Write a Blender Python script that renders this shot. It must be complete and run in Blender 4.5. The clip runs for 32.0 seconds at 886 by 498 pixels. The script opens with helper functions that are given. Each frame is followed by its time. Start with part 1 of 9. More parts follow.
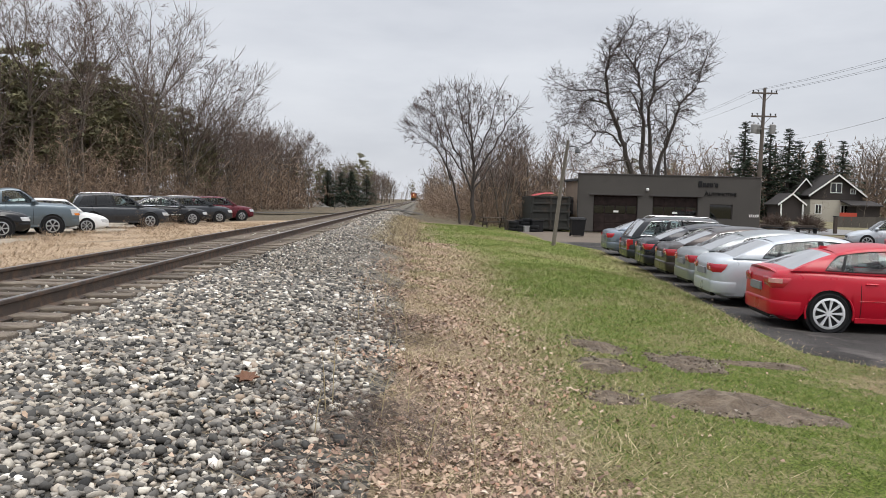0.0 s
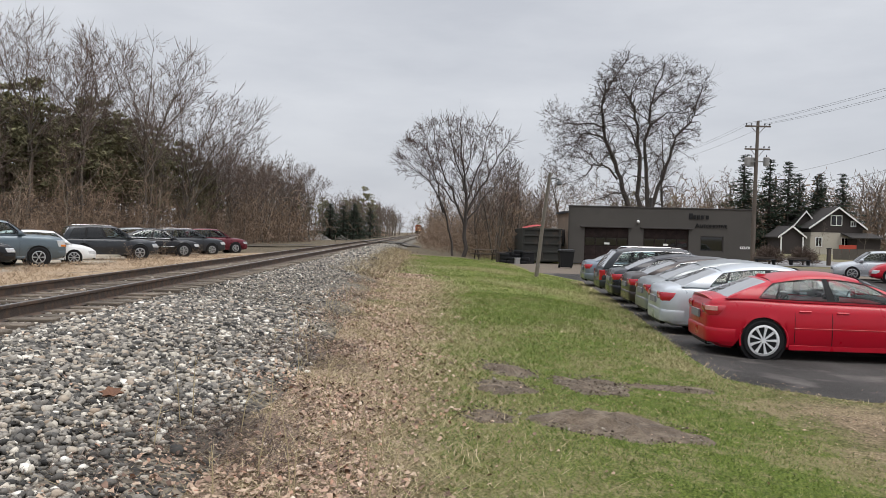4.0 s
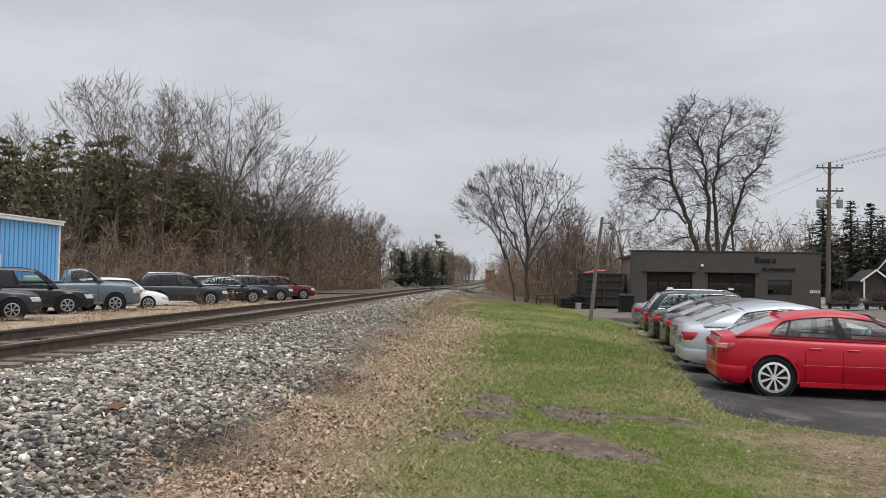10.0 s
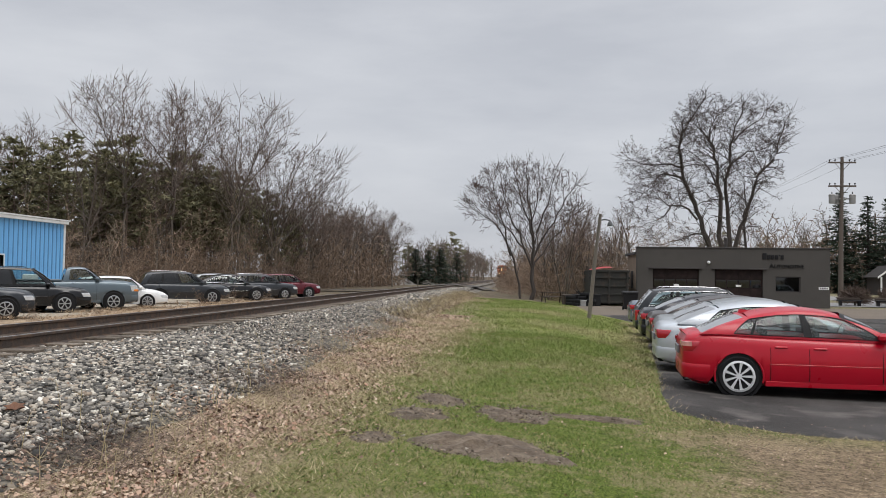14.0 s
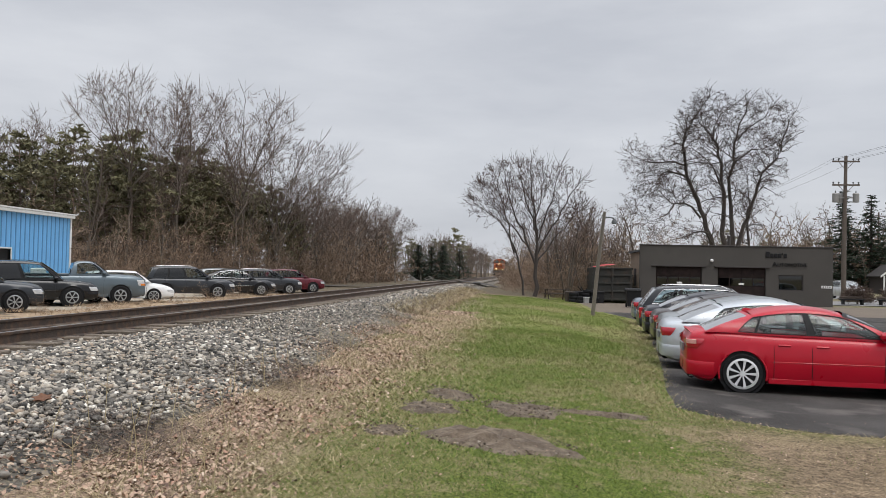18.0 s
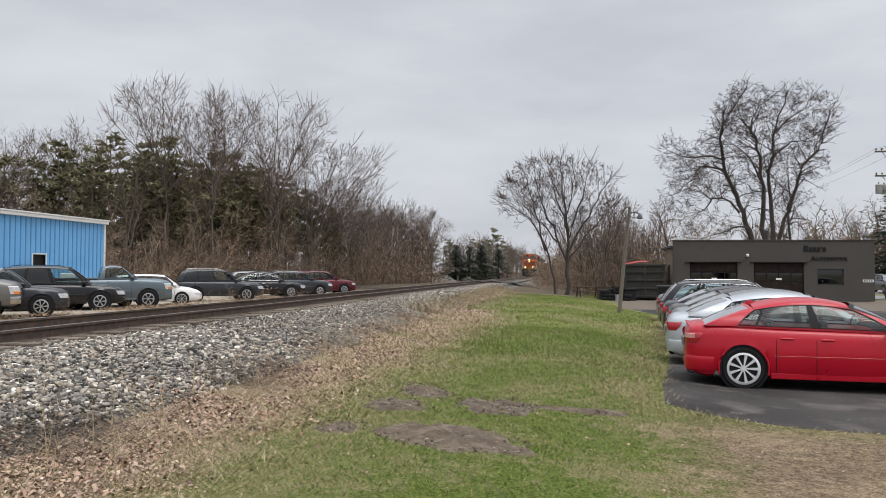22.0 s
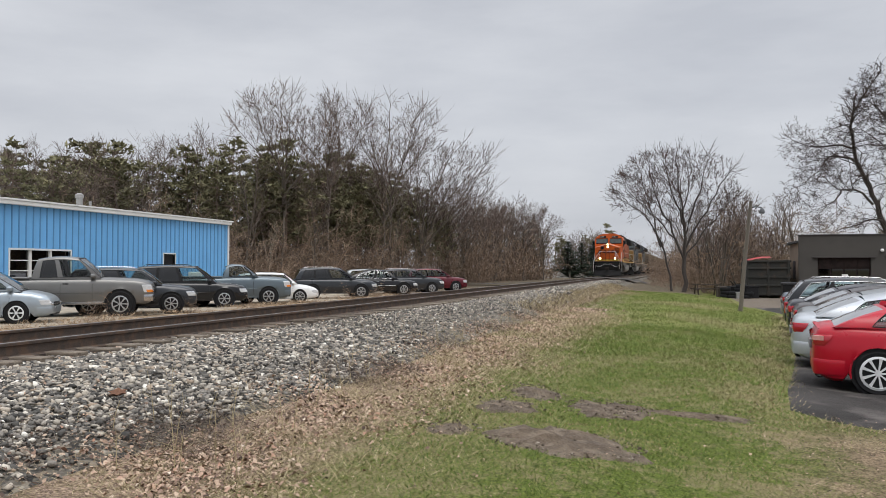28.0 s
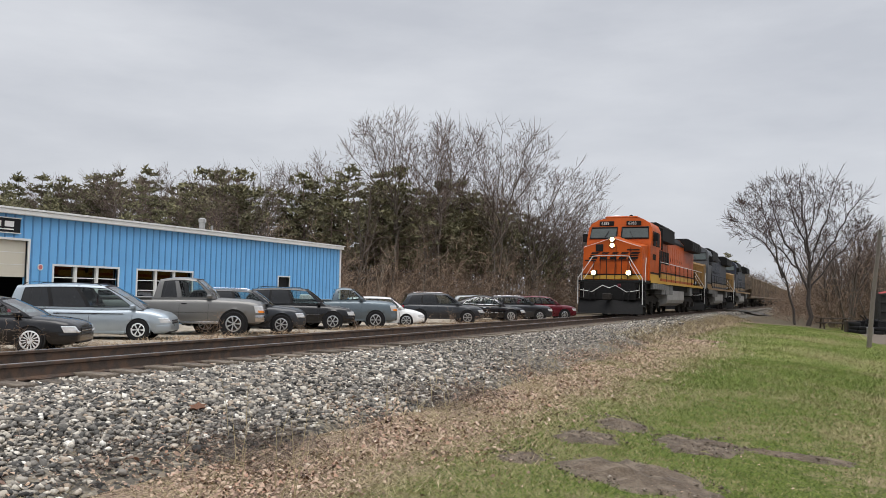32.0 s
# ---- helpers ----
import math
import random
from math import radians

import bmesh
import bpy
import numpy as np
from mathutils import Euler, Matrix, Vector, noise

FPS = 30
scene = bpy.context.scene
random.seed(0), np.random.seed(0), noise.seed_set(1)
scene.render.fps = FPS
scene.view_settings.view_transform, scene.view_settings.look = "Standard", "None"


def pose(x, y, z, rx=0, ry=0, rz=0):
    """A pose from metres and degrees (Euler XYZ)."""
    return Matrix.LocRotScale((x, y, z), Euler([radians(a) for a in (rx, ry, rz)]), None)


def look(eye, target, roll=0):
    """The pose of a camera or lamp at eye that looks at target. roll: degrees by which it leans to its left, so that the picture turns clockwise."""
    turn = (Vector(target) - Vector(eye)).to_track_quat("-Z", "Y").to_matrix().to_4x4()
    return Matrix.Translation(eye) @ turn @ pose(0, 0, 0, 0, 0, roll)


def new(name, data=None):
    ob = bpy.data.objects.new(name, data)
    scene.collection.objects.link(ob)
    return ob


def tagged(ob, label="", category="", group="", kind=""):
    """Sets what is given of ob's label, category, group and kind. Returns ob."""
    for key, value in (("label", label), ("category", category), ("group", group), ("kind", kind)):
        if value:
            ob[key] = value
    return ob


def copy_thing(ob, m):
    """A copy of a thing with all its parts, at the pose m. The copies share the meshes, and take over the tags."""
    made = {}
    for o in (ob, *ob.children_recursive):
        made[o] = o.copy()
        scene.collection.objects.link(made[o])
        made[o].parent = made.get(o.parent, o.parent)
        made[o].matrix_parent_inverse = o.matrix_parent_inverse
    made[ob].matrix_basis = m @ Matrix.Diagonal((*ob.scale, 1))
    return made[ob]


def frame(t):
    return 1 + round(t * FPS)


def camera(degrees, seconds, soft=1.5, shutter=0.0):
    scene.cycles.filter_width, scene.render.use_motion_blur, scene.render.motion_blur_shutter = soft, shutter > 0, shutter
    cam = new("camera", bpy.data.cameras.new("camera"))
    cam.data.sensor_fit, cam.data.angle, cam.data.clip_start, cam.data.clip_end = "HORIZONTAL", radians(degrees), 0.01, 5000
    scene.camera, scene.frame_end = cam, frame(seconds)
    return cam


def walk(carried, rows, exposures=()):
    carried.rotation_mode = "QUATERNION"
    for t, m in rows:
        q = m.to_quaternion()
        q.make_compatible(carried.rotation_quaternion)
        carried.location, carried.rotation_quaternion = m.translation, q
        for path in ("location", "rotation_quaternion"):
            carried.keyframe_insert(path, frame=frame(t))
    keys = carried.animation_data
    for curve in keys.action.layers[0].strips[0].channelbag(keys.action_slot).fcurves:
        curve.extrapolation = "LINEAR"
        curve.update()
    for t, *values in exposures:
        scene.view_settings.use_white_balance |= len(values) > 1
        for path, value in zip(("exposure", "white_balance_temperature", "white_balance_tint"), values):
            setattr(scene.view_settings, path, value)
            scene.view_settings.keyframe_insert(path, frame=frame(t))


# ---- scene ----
cam = camera(57.60, 32.0, 0.5)
PATH = [
    (0, (3.795, -0.002, 1.004), (4.079, 9.975, 0.394), 1.35),
    (0.5, (3.722, -0.342, 0.975), (4.331, 9.629, 0.527), 0.64),
    (1, (3.970, -0.339, 0.943), (4.851, 9.613, 0.515), -0.27),
    (1.5, (4.311, -0.351, 0.974), (5.255, 9.603, 0.834), -1.65),
    (2, (4.678, -0.305, 0.901), (5.777, 9.635, 0.831), -2.04),
    (2.5, (4.893, -0.351, 0.965), (5.444, 9.631, 0.727), -0.47),
    (4.5, (4.889, -0.272, 0.951), (5.062, 9.725, 0.786), 1.34),
    (5, (4.902, -0.316, 0.955), (5.216, 9.678, 0.832), 1.66),
    (5.5, (4.909, -0.315, 0.958), (5.327, 9.675, 0.845), 1.69),
    (6, (4.928, -0.330, 0.963), (5.402, 9.658, 0.874), 1.20),
    (6.5, (4.927, -0.331, 0.967), (5.373, 9.659, 0.947), 0.83),
    (7, (4.964, -0.333, 0.962), (5.325, 9.659, 1.115), 0.26),
    (7.5, (5.248, -0.458, 0.941), (5.365, 9.534, 1.310), -0.15),
    (8, (5.337, -0.713, 0.926), (5.161, 9.268, 1.514), -0.90),
    (8.5, (5.394, -0.921, 0.901), (4.503, 9.004, 1.733), -2.59),
    (9, (5.465, -0.906, 0.905), (3.748, 8.897, 1.877), -1.86),
    (9.5, (5.631, -0.888, 0.915), (4.313, 8.986, 1.788), -1.57),
    (10, (5.890, -1.070, 0.868), (5.121, 8.893, 1.236), 0.93),
    (10.5, (6.062, -1.067, 0.875), (5.276, 8.901, 0.783), 2.29),
    (11, (6.107, -0.728, 0.857), (5.017, 9.212, 0.838), 0.83),
    (11.5, (6.101, -0.849, 0.856), (4.891, 9.077, 0.955), 0.27),
    (12, (6.284, -0.975, 0.867), (4.968, 8.937, 0.965), 0.50),
    (12.5, (6.566, -1.004, 0.844), (5.227, 8.905, 0.992), 0.49),
    (13, (6.730, -0.820, 0.855), (5.541, 9.107, 1.090), 0.53),
    (13.5, (6.851, -0.730, 0.893), (5.786, 9.208, 1.206), 0.67),
    (14, (6.848, -0.824, 0.886), (5.851, 9.121, 1.219), 0.77),
    (14.5, (6.816, -0.712, 0.873), (5.866, 9.238, 1.183), 0.81),
    (15, (6.723, -1.146, 0.885), (5.830, 8.814, 0.911), 1.40),
    (15.5, (6.744, -1.292, 0.874), (6.189, 8.693, 0.863), -0.43),
    (17.5, (6.826, -0.923, 0.903), (5.965, 9.037, 1.159), 1.05),
    (18, (6.762, -1.041, 0.902), (5.736, 8.902, 1.185), 1.14),
    (18.5, (6.700, -1.227, 0.906), (5.599, 8.711, 1.104), 1.22),
    (19, (6.875, -1.077, 0.896), (5.568, 8.831, 1.238), 1.13),
    (19.5, (7.246, -0.990, 0.873), (5.898, 8.910, 1.300), 1.35),
    (20, (7.359, -0.898, 0.872), (6.302, 9.037, 1.304), 1.60),
    (20.5, (7.517, -0.494, 0.813), (6.164, 9.409, 1.123), 2.32),
    (21, (7.574, -0.591, 0.816), (5.537, 9.193, 1.182), 4.08),
    (21.5, (7.602, -0.600, 0.820), (6.105, 9.286, 0.985), 0.12),
    (22, (7.592, -0.684, 0.827), (6.049, 9.192, 1.115), 0.27),
    (22.5, (7.608, -0.511, 0.824), (6.044, 9.363, 1.080), -0.55),
    (23, (7.614, -0.490, 0.825), (6.010, 9.376, 1.124), 0.05),
    (23.5, (7.587, -0.784, 0.836), (5.909, 9.072, 1.001), -0.27),
    (24, (7.584, -0.815, 0.856), (5.765, 9.018, 0.896), -0.62),
    (24.5, (7.631, -0.615, 0.837), (5.720, 9.200, 0.822), -0.50),
    (26.5, (7.604, -0.753, 0.842), (5.374, 8.995, 0.778), 0.17),
    (27, (7.636, -0.750, 0.831), (5.278, 8.968, 0.795), 0.68),
    (27.5, (7.634, -0.539, 0.826), (4.929, 9.087, 0.981), 0.12),
    (28, (7.603, -0.646, 0.877), (4.717, 8.925, 1.119), 0.06),
    (28.5, (7.602, -0.805, 0.831), (4.838, 8.805, 0.914), 1.35),
    (29, (7.528, -1.001, 0.838), (4.827, 8.627, 0.796), 1.54),
    (29.5, (7.575, -0.800, 0.832), (4.647, 8.761, 0.993), 0.95),
    (30, (7.618, -0.753, 0.832), (4.638, 8.790, 1.091), 0.25),
    (30.5, (7.684, -0.579, 0.856), (4.560, 8.911, 1.289), 0.10),
    (31, (7.841, -0.362, 0.865), (4.399, 9.011, 1.413), 1.10),
    (31.5, (7.966, -0.489, 0.859), (4.141, 8.736, 1.381), 1.33),
    (32, (7.923, -0.428, 0.845), (3.724, 8.631, 1.408), 1.14),
]
walk(cam, [(t, look(eye, target, roll)) for t, eye, target, roll in PATH],
     [(0.0, 0.12), (1.0, -0.02), (5.0, 0.0), (8.0, -0.1), (10.0, -0.1), (12.0, -0.06), (13.0, -0.05), (14.0, -0.12), (15.0, -0.03), (18.0, -0.05), (21.0, -0.05), (23.0, 0.0), (27.0, 0.0), (28.0, -0.08), (30.0, -0.05), (32.0, -0.04)])

# ---------------------------------------------------------------- world and light
world = bpy.data.worlds.new("overcast")
scene.world = world
world.use_nodes = True
wn, wl = world.node_tree.nodes, world.node_tree.links
wn.clear()
w_out = wn.new("ShaderNodeOutputWorld")
w_bg = wn.new("ShaderNodeBackground")
w_sky = wn.new("ShaderNodeTexSky")
w_sky.sky_type, w_sky.sun_disc = "NISHITA", False
w_sky.sun_elevation, w_sky.sun_rotation = radians(48), radians(200)
w_sky.air_density, w_sky.dust_density = 1.0, 3.0
w_dim = wn.new("ShaderNodeVectorMath")
w_dim.operation = "SCALE"
w_dim.inputs["Scale"].default_value = 0.075
w_co = wn.new("ShaderNodeTexCoord")
w_map = wn.new("ShaderNodeMapping")
w_map.inputs["Scale"].default_value = (1.6, 1.6, 6.0)
w_noise = wn.new("ShaderNodeTexNoise")
w_noise.inputs["Scale"].default_value = 1.7
w_noise.inputs["Detail"].default_value = 6
w_noise.inputs["Roughness"].default_value = 0.55
w_ramp = wn.new("ShaderNodeValToRGB")
w_ramp.color_ramp.elements[0].position, w_ramp.color_ramp.elements[1].position = 0.32, 0.72
w_ramp.color_ramp.elements[0].color = (0.615, 0.638, 0.694, 1)
w_ramp.color_ramp.elements[1].color = (0.79, 0.81, 0.856, 1)
w_mix = wn.new("ShaderNodeMix")
w_mix.data_type = "RGBA"
w_mix.inputs["Factor"].default_value = 0.88
wl.new(w_co.outputs["Generated"], w_map.inputs["Vector"])
wl.new(w_map.outputs["Vector"], w_noise.inputs["Vector"])
wl.new(w_noise.outputs["Fac"], w_ramp.inputs["Fac"])
wl.new(w_sky.outputs["Color"], w_dim.inputs[0])
wl.new(w_dim.outputs["Vector"], w_mix.inputs[6])
wl.new(w_ramp.outputs["Color"], w_mix.inputs[7])
w_geo = wn.new("ShaderNodeSeparateXYZ")
w_up = wn.new("ShaderNodeMapRange")
w_up.interpolation_type = "SMOOTHSTEP"
for key, value in (("From Min", 0.38), ("From Max", 0.95), ("To Min", 1.0), ("To Max", 2.9)):
    w_up.inputs[key].default_value = value
w_gain = wn.new("ShaderNodeVectorMath")
w_gain.operation = "SCALE"
wl.new(w_co.outputs["Generated"], w_geo.inputs[0])
wl.new(w_geo.outputs["Z"], w_up.inputs["Value"])
wl.new(w_mix.outputs[2], w_gain.inputs[0])
wl.new(w_up.outputs["Result"], w_gain.inputs["Scale"])
wl.new(w_gain.outputs["Vector"], w_bg.inputs["Color"])
w_bg.inputs["Strength"].default_value = 1.0
wl.new(w_bg.outputs["Background"], w_out.inputs["Surface"])

sun_data = bpy.data.lights.new("sun", "SUN")
sun_data.energy, sun_data.angle, sun_data.color = 1.5, radians(35), (1.0, 0.96, 0.9)
sun = new("sun", sun_data)
sun.matrix_world = look((10, -12, 30), (0, 0, 0))


# ---------------------------------------------------------------- mesh helpers
class MB:
    """Collects vertices and faces for one mesh."""

    def __init__(self):
        self.v, self.f = [], []

    def add(self, verts, faces):
        n = len(self.v)
        self.v.extend([tuple(p) for p in verts])
        self.f.extend([tuple(i + n for i in f) for f in faces])
        return self

    def box(self, x0, x1, y0, y1, z0, z1, b=0.0):
        """A box, with its long edges cut back by b."""
        if b <= 0:
            v = [(x, y, z) for z in (z0, z1) for y in (y0, y1) for x in (x0, x1)]
            return self.add(v, [(0, 2, 3, 1), (4, 5, 7, 6), (0, 1, 5, 4), (2, 6, 7, 3), (0, 4, 6, 2), (1, 3, 7, 5)])
        ring = [(x0 + b, y0), (x1 - b, y0), (x1, y0 + b), (x1, y1 - b), (x1 - b, y1), (x0 + b, y1), (x0, y1 - b), (x0, y0 + b)]
        cx, cy = (x0 + x1) / 2, (y0 + y1) / 2
        def inset(p):
            return (cx + (p[0] - cx) * (1 - 2 * b / max(x1 - x0, 1e-6)), cy + (p[1] - cy) * (1 - 2 * b / max(y1 - y0, 1e-6)))
        rows = [[(*inset(p), z0) for p in ring], [(*p, z0 + b) for p in ring], [(*p, z1 - b) for p in ring], [(*inset(p), z1) for p in ring]]
        return self.loft(rows, closed=True, caps=True)

    def loft(self, rows, closed=False, caps=False):
        n = len(rows[0])
        v = [p for r in rows for p in r]
        f = []
        m = n if closed else n - 1
        for i in range(len(rows) - 1):
            for j in range(m):
                k = (j + 1) % n
                f.append((i * n + j, i * n + k, (i + 1) * n + k, (i + 1) * n + j))
        if caps:
            f.append(tuple(range(n - 1, -1, -1)))
            f.append(tuple((len(rows) - 1) * n + j for j in range(n)))
        return self.add(v, f)

    def tube(self, pts, radii, sides=8, caps=True):
        pts = [Vector(p) for p in pts]
        rows = []
        for i, p in enumerate(pts):
            d = (pts[min(i + 1, len(pts) - 1)] - pts[max(i - 1, 0)]).normalized()
            a = d.cross(Vector((0, 0, 1)) if abs(d.z) < 0.9 else Vector((1, 0, 0))).normalized()
            b = d.cross(a)
            r = radii[i] if isinstance(radii, (list, tuple)) else radii
            rows.append([p + (a * math.cos(q) + b * math.sin(q)) * r for q in [2 * math.pi * k / sides for k in range(sides)]])
        return self.loft(rows, closed=True, caps=caps)

    def lathe(self, prof, axis="y", sides=24, c=(0, 0, 0), caps=True):
        """prof: (radius, along) pairs turned about an axis through c."""
        rows = []
        for r, h in prof:
            ring = []
            for k in range(sides):
                q = 2 * math.pi * k / sides
                a, b = r * math.cos(q), r * math.sin(q)
                ring.append({"y": (c[0] + a, c[1] + h, c[2] + b), "z": (c[0] + a, c[1] + b, c[2] + h), "x": (c[0] + h, c[1] + a, c[2] + b)}[axis])
            rows.append(ring)
        return self.loft(rows, closed=True, caps=caps)

    def mesh(self, name, material, smooth=False):
        me = bpy.data.meshes.new(name)
        me.from_pydata(self.v, [], self.f)
        me.materials.append(material)
        if smooth:
            me.polygons.foreach_set("use_smooth", [True] * len(me.polygons))
            me.set_sharp_from_angle(angle=radians(38))
        me.update()
        return me


def part(name, mb, material, parent=None, label="", smooth=False, at=None):
    """Links a mesh as one object, under a thing or a part when parent is given."""
    ob = new(name, mb.mesh(name, material, smooth) if isinstance(mb, MB) else mb)
    if parent is not None:
        ob.parent = parent
    if at is not None:
        ob.matrix_basis = at
    if label:
        ob["label"] = label
    return ob


def empty(name, m, label, category, group=""):
    ob = new(name)
    ob.empty_display_size = 0.2
    ob.matrix_basis = m
    return tagged(ob, label, category, group)


def np_mesh(name, verts, faces, material, smooth=False):
    """A mesh from numpy arrays; faces all of one size."""
    me = bpy.data.meshes.new(name)
    n, k = faces.shape
    me.vertices.add(len(verts))
    me.vertices.foreach_set("co", verts.astype(np.float32).ravel())
    me.loops.add(n * k)
    me.loops.foreach_set("vertex_index", faces.astype(np.int32).ravel())
    me.polygons.add(n)
    me.polygons.foreach_set("loop_start", np.arange(0, n * k, k, dtype=np.int32))
    me.materials.append(material)
    me.update(calc_edges=True)
    if smooth:
        me.polygons.foreach_set("use_smooth", np.ones(n, bool))
    me.validate()
    return me


# ---------------------------------------------------------------- materials
def rgba(c):
    return (*c, 1.0)


def material(name, color, rough=0.6, metal=0.0, var=0.18, fine=40.0, coarse=1.5, bump=0.0, bump_scale=60.0, second=None, mix_at=(0.45, 0.6),
             coat=0.0, island=0.0, rand=0.0, spec=0.5, stretch=(1, 1, 1), emit=None):
    """A surface with grain at two scales; second: a worn or stained colour that shows in patches."""
    m = bpy.data.materials.new(name)
    m.use_nodes = True
    nt = m.node_tree
    n, l = nt.nodes, nt.links
    bsdf = n["Principled BSDF"]
    co = n.new("ShaderNodeTexCoord")
    mp = n.new("ShaderNodeMapping")
    mp.inputs["Scale"].default_value = stretch
    l.new(co.outputs["Object"], mp.inputs["Vector"])
    def noise_tex(scale, detail=4):
        t = n.new("ShaderNodeTexNoise")
        t.inputs["Scale"].default_value, t.inputs["Detail"].default_value = scale, detail
        l.new(mp.outputs["Vector"], t.inputs["Vector"])
        return t
    def mixer(fac, a, b):
        x = n.new("ShaderNodeMix")
        x.data_type = "RGBA"
        if fac is not None:
            l.new(fac, x.inputs["Factor"])
        for sock, val in ((6, a), (7, b)):
            if isinstance(val, tuple):
                x.inputs[sock].default_value = rgba(val)
            else:
                l.new(val, x.inputs[sock])
        return x.outputs[2]
    nf, nc = noise_tex(fine), noise_tex(coarse)
    dark = tuple(max(0.0, c * (1 - var)) for c in color)
    light = tuple(min(1.0, c * (1 + var)) for c in color)
    add = n.new("ShaderNodeMath")
    add.operation = "ADD"
    l.new(nf.outputs["Fac"], add.inputs[0])
    l.new(nc.outputs["Fac"], add.inputs[1])
    rng = n.new("ShaderNodeMapRange")
    rng.inputs["From Min"].default_value, rng.inputs["From Max"].default_value = 0.7, 1.3
    l.new(add.outputs[0], rng.inputs["Value"])
    col = mixer(rng.outputs["Result"], dark, light)
    if second is not None:
        n2 = noise_tex(coarse * 2.3, 8)
        r2 = n.new("ShaderNodeMapRange")
        r2.inputs["From Min"].default_value, r2.inputs["From Max"].default_value = mix_at
        l.new(n2.outputs["Fac"], r2.inputs["Value"])
        col = mixer(r2.outputs["Result"], col, second)
    if island > 0 or rand > 0:
        hs = n.new("ShaderNodeHueSaturation")
        r3 = n.new("ShaderNodeMapRange")
        amount = island or rand
        r3.inputs["To Min"].default_value, r3.inputs["To Max"].default_value = 1 - amount, 1 + amount
        if island > 0:
            g = n.new("ShaderNodeNewGeometry")
            l.new(g.outputs["Random Per Island"], r3.inputs["Value"])
        else:
            g = n.new("ShaderNodeObjectInfo")
            l.new(g.outputs["Random"], r3.inputs["Value"])
        l.new(r3.outputs["Result"], hs.inputs["Value"])
        l.new(col, hs.inputs["Color"])
        col = hs.outputs["Color"]
    l.new(col, bsdf.inputs["Base Color"])
    rr = n.new("ShaderNodeMapRange")
    rr.inputs["To Min"].default_value, rr.inputs["To Max"].default_value = max(0.02, rough - 0.08), min(1, rough + 0.08)
    l.new(nc.outputs["Fac"], rr.inputs["Value"])
    l.new(rr.outputs["Result"], bsdf.inputs["Roughness"])
    bsdf.inputs["Metallic"].default_value = metal
    bsdf.inputs["Specular IOR Level"].default_value = spec
    if coat:
        bsdf.inputs["Coat Weight"].default_value, bsdf.inputs["Coat Roughness"].default_value = coat, 0.04
    if bump:
        b = n.new("ShaderNodeBump")
        b.inputs["Strength"].default_value, b.inputs["Distance"].default_value = min(bump, 1.0), 0.02
        nb = noise_tex(bump_scale, 6)
        l.new(nb.outputs["Fac"], b.inputs["Height"])
        l.new(b.outputs["Normal"], bsdf.inputs["Normal"])
    if emit:
        bsdf.inputs["Emission Color"].default_value, bsdf.inputs["Emission Strength"].default_value = rgba(emit[0]), emit[1]
    return m


def glass(name, tint=(0.5, 0.55, 0.55), gloss=0.03, shine=0.0):
    m = bpy.data.materials.new(name)
    m.use_nodes = True
    n, l = m.node_tree.nodes, m.node_tree.links
    n.clear()
    out, mx = n.new("ShaderNodeOutputMaterial"), n.new("ShaderNodeMixShader")
    tr, gl, fr = n.new("ShaderNodeBsdfTransparent"), n.new("ShaderNodeBsdfGlossy"), n.new("ShaderNodeFresnel")
    tr.inputs["Color"].default_value = rgba(tint)
    gl.inputs["Roughness"].default_value = gloss
    fr.inputs["IOR"].default_value = 1.55
    lift = n.new("ShaderNodeMath")
    lift.operation, lift.use_clamp = "ADD", True
    lift.inputs[1].default_value = shine
    l.new(fr.outputs[0], lift.inputs[0])
    l.new(lift.outputs[0], mx.inputs[0])
    l.new(tr.outputs[0], mx.inputs[1])
    l.new(gl.outputs[0], mx.inputs[2])
    l.new(mx.outputs[0], out.inputs["Surface"])
    return m


def paint(name, c, metal=0.0, rough=0.3, dirt=0.12, coat=0.4):
    return material(name, c, rough, metal, var=0.05, fine=300, coarse=2, second=tuple(q * 0.75 + 0.03 for q in c), mix_at=(0.55, 0.55 + 0.06 / max(dirt, 0.02)), coat=coat, spec=0.35)


M_RAIL = material("rusted_rail_steel", (0.07, 0.052, 0.042), 0.65, 0.3, 0.3, 60, 3, 0.3, 120, second=(0.12, 0.075, 0.05))
M_RAILTOP = material("polished_rail_head", (0.35, 0.34, 0.33), 0.3, 0.9, 0.15, 80, 2)
M_TIE = material("weathered_tie", (0.12, 0.095, 0.074), 0.9, 0, 0.35, 30, 2, 0.6, 50, second=(0.2, 0.165, 0.125), rand=0.25, stretch=(1, 8, 8))
M_ASPHALT = material("asphalt", (0.062, 0.058, 0.055), 0.92, 0, 0.6, 110, 0.5, 0.8, 140, second=(0.155, 0.14, 0.13), mix_at=(0.56, 0.74), spec=0.14)
M_CONCRETE = material("concrete", (0.125, 0.098, 0.072), 0.9, 0, 0.2, 50, 0.8, 0.2, 80)
M_ROADFAR = material("far_road", (0.2, 0.195, 0.19), 0.9, 0, 0.15, 30, 0.3)
M_BARK = material("bark", (0.068, 0.056, 0.046), 0.95, 0, 0.3, 20, 2, 0.5, 30, stretch=(1, 1, 0.25))
M_PALEBARK = material("pale_dead_bark", (0.2, 0.165, 0.125), 0.95, 0, 0.25, 20, 2, 0.4, 30, stretch=(1, 1, 0.25))
M_BARKDARK = material("dark_bark", (0.055, 0.045, 0.04), 0.95, 0, 0.3, 20, 2, 0.5, 30, stretch=(1, 1, 0.25))
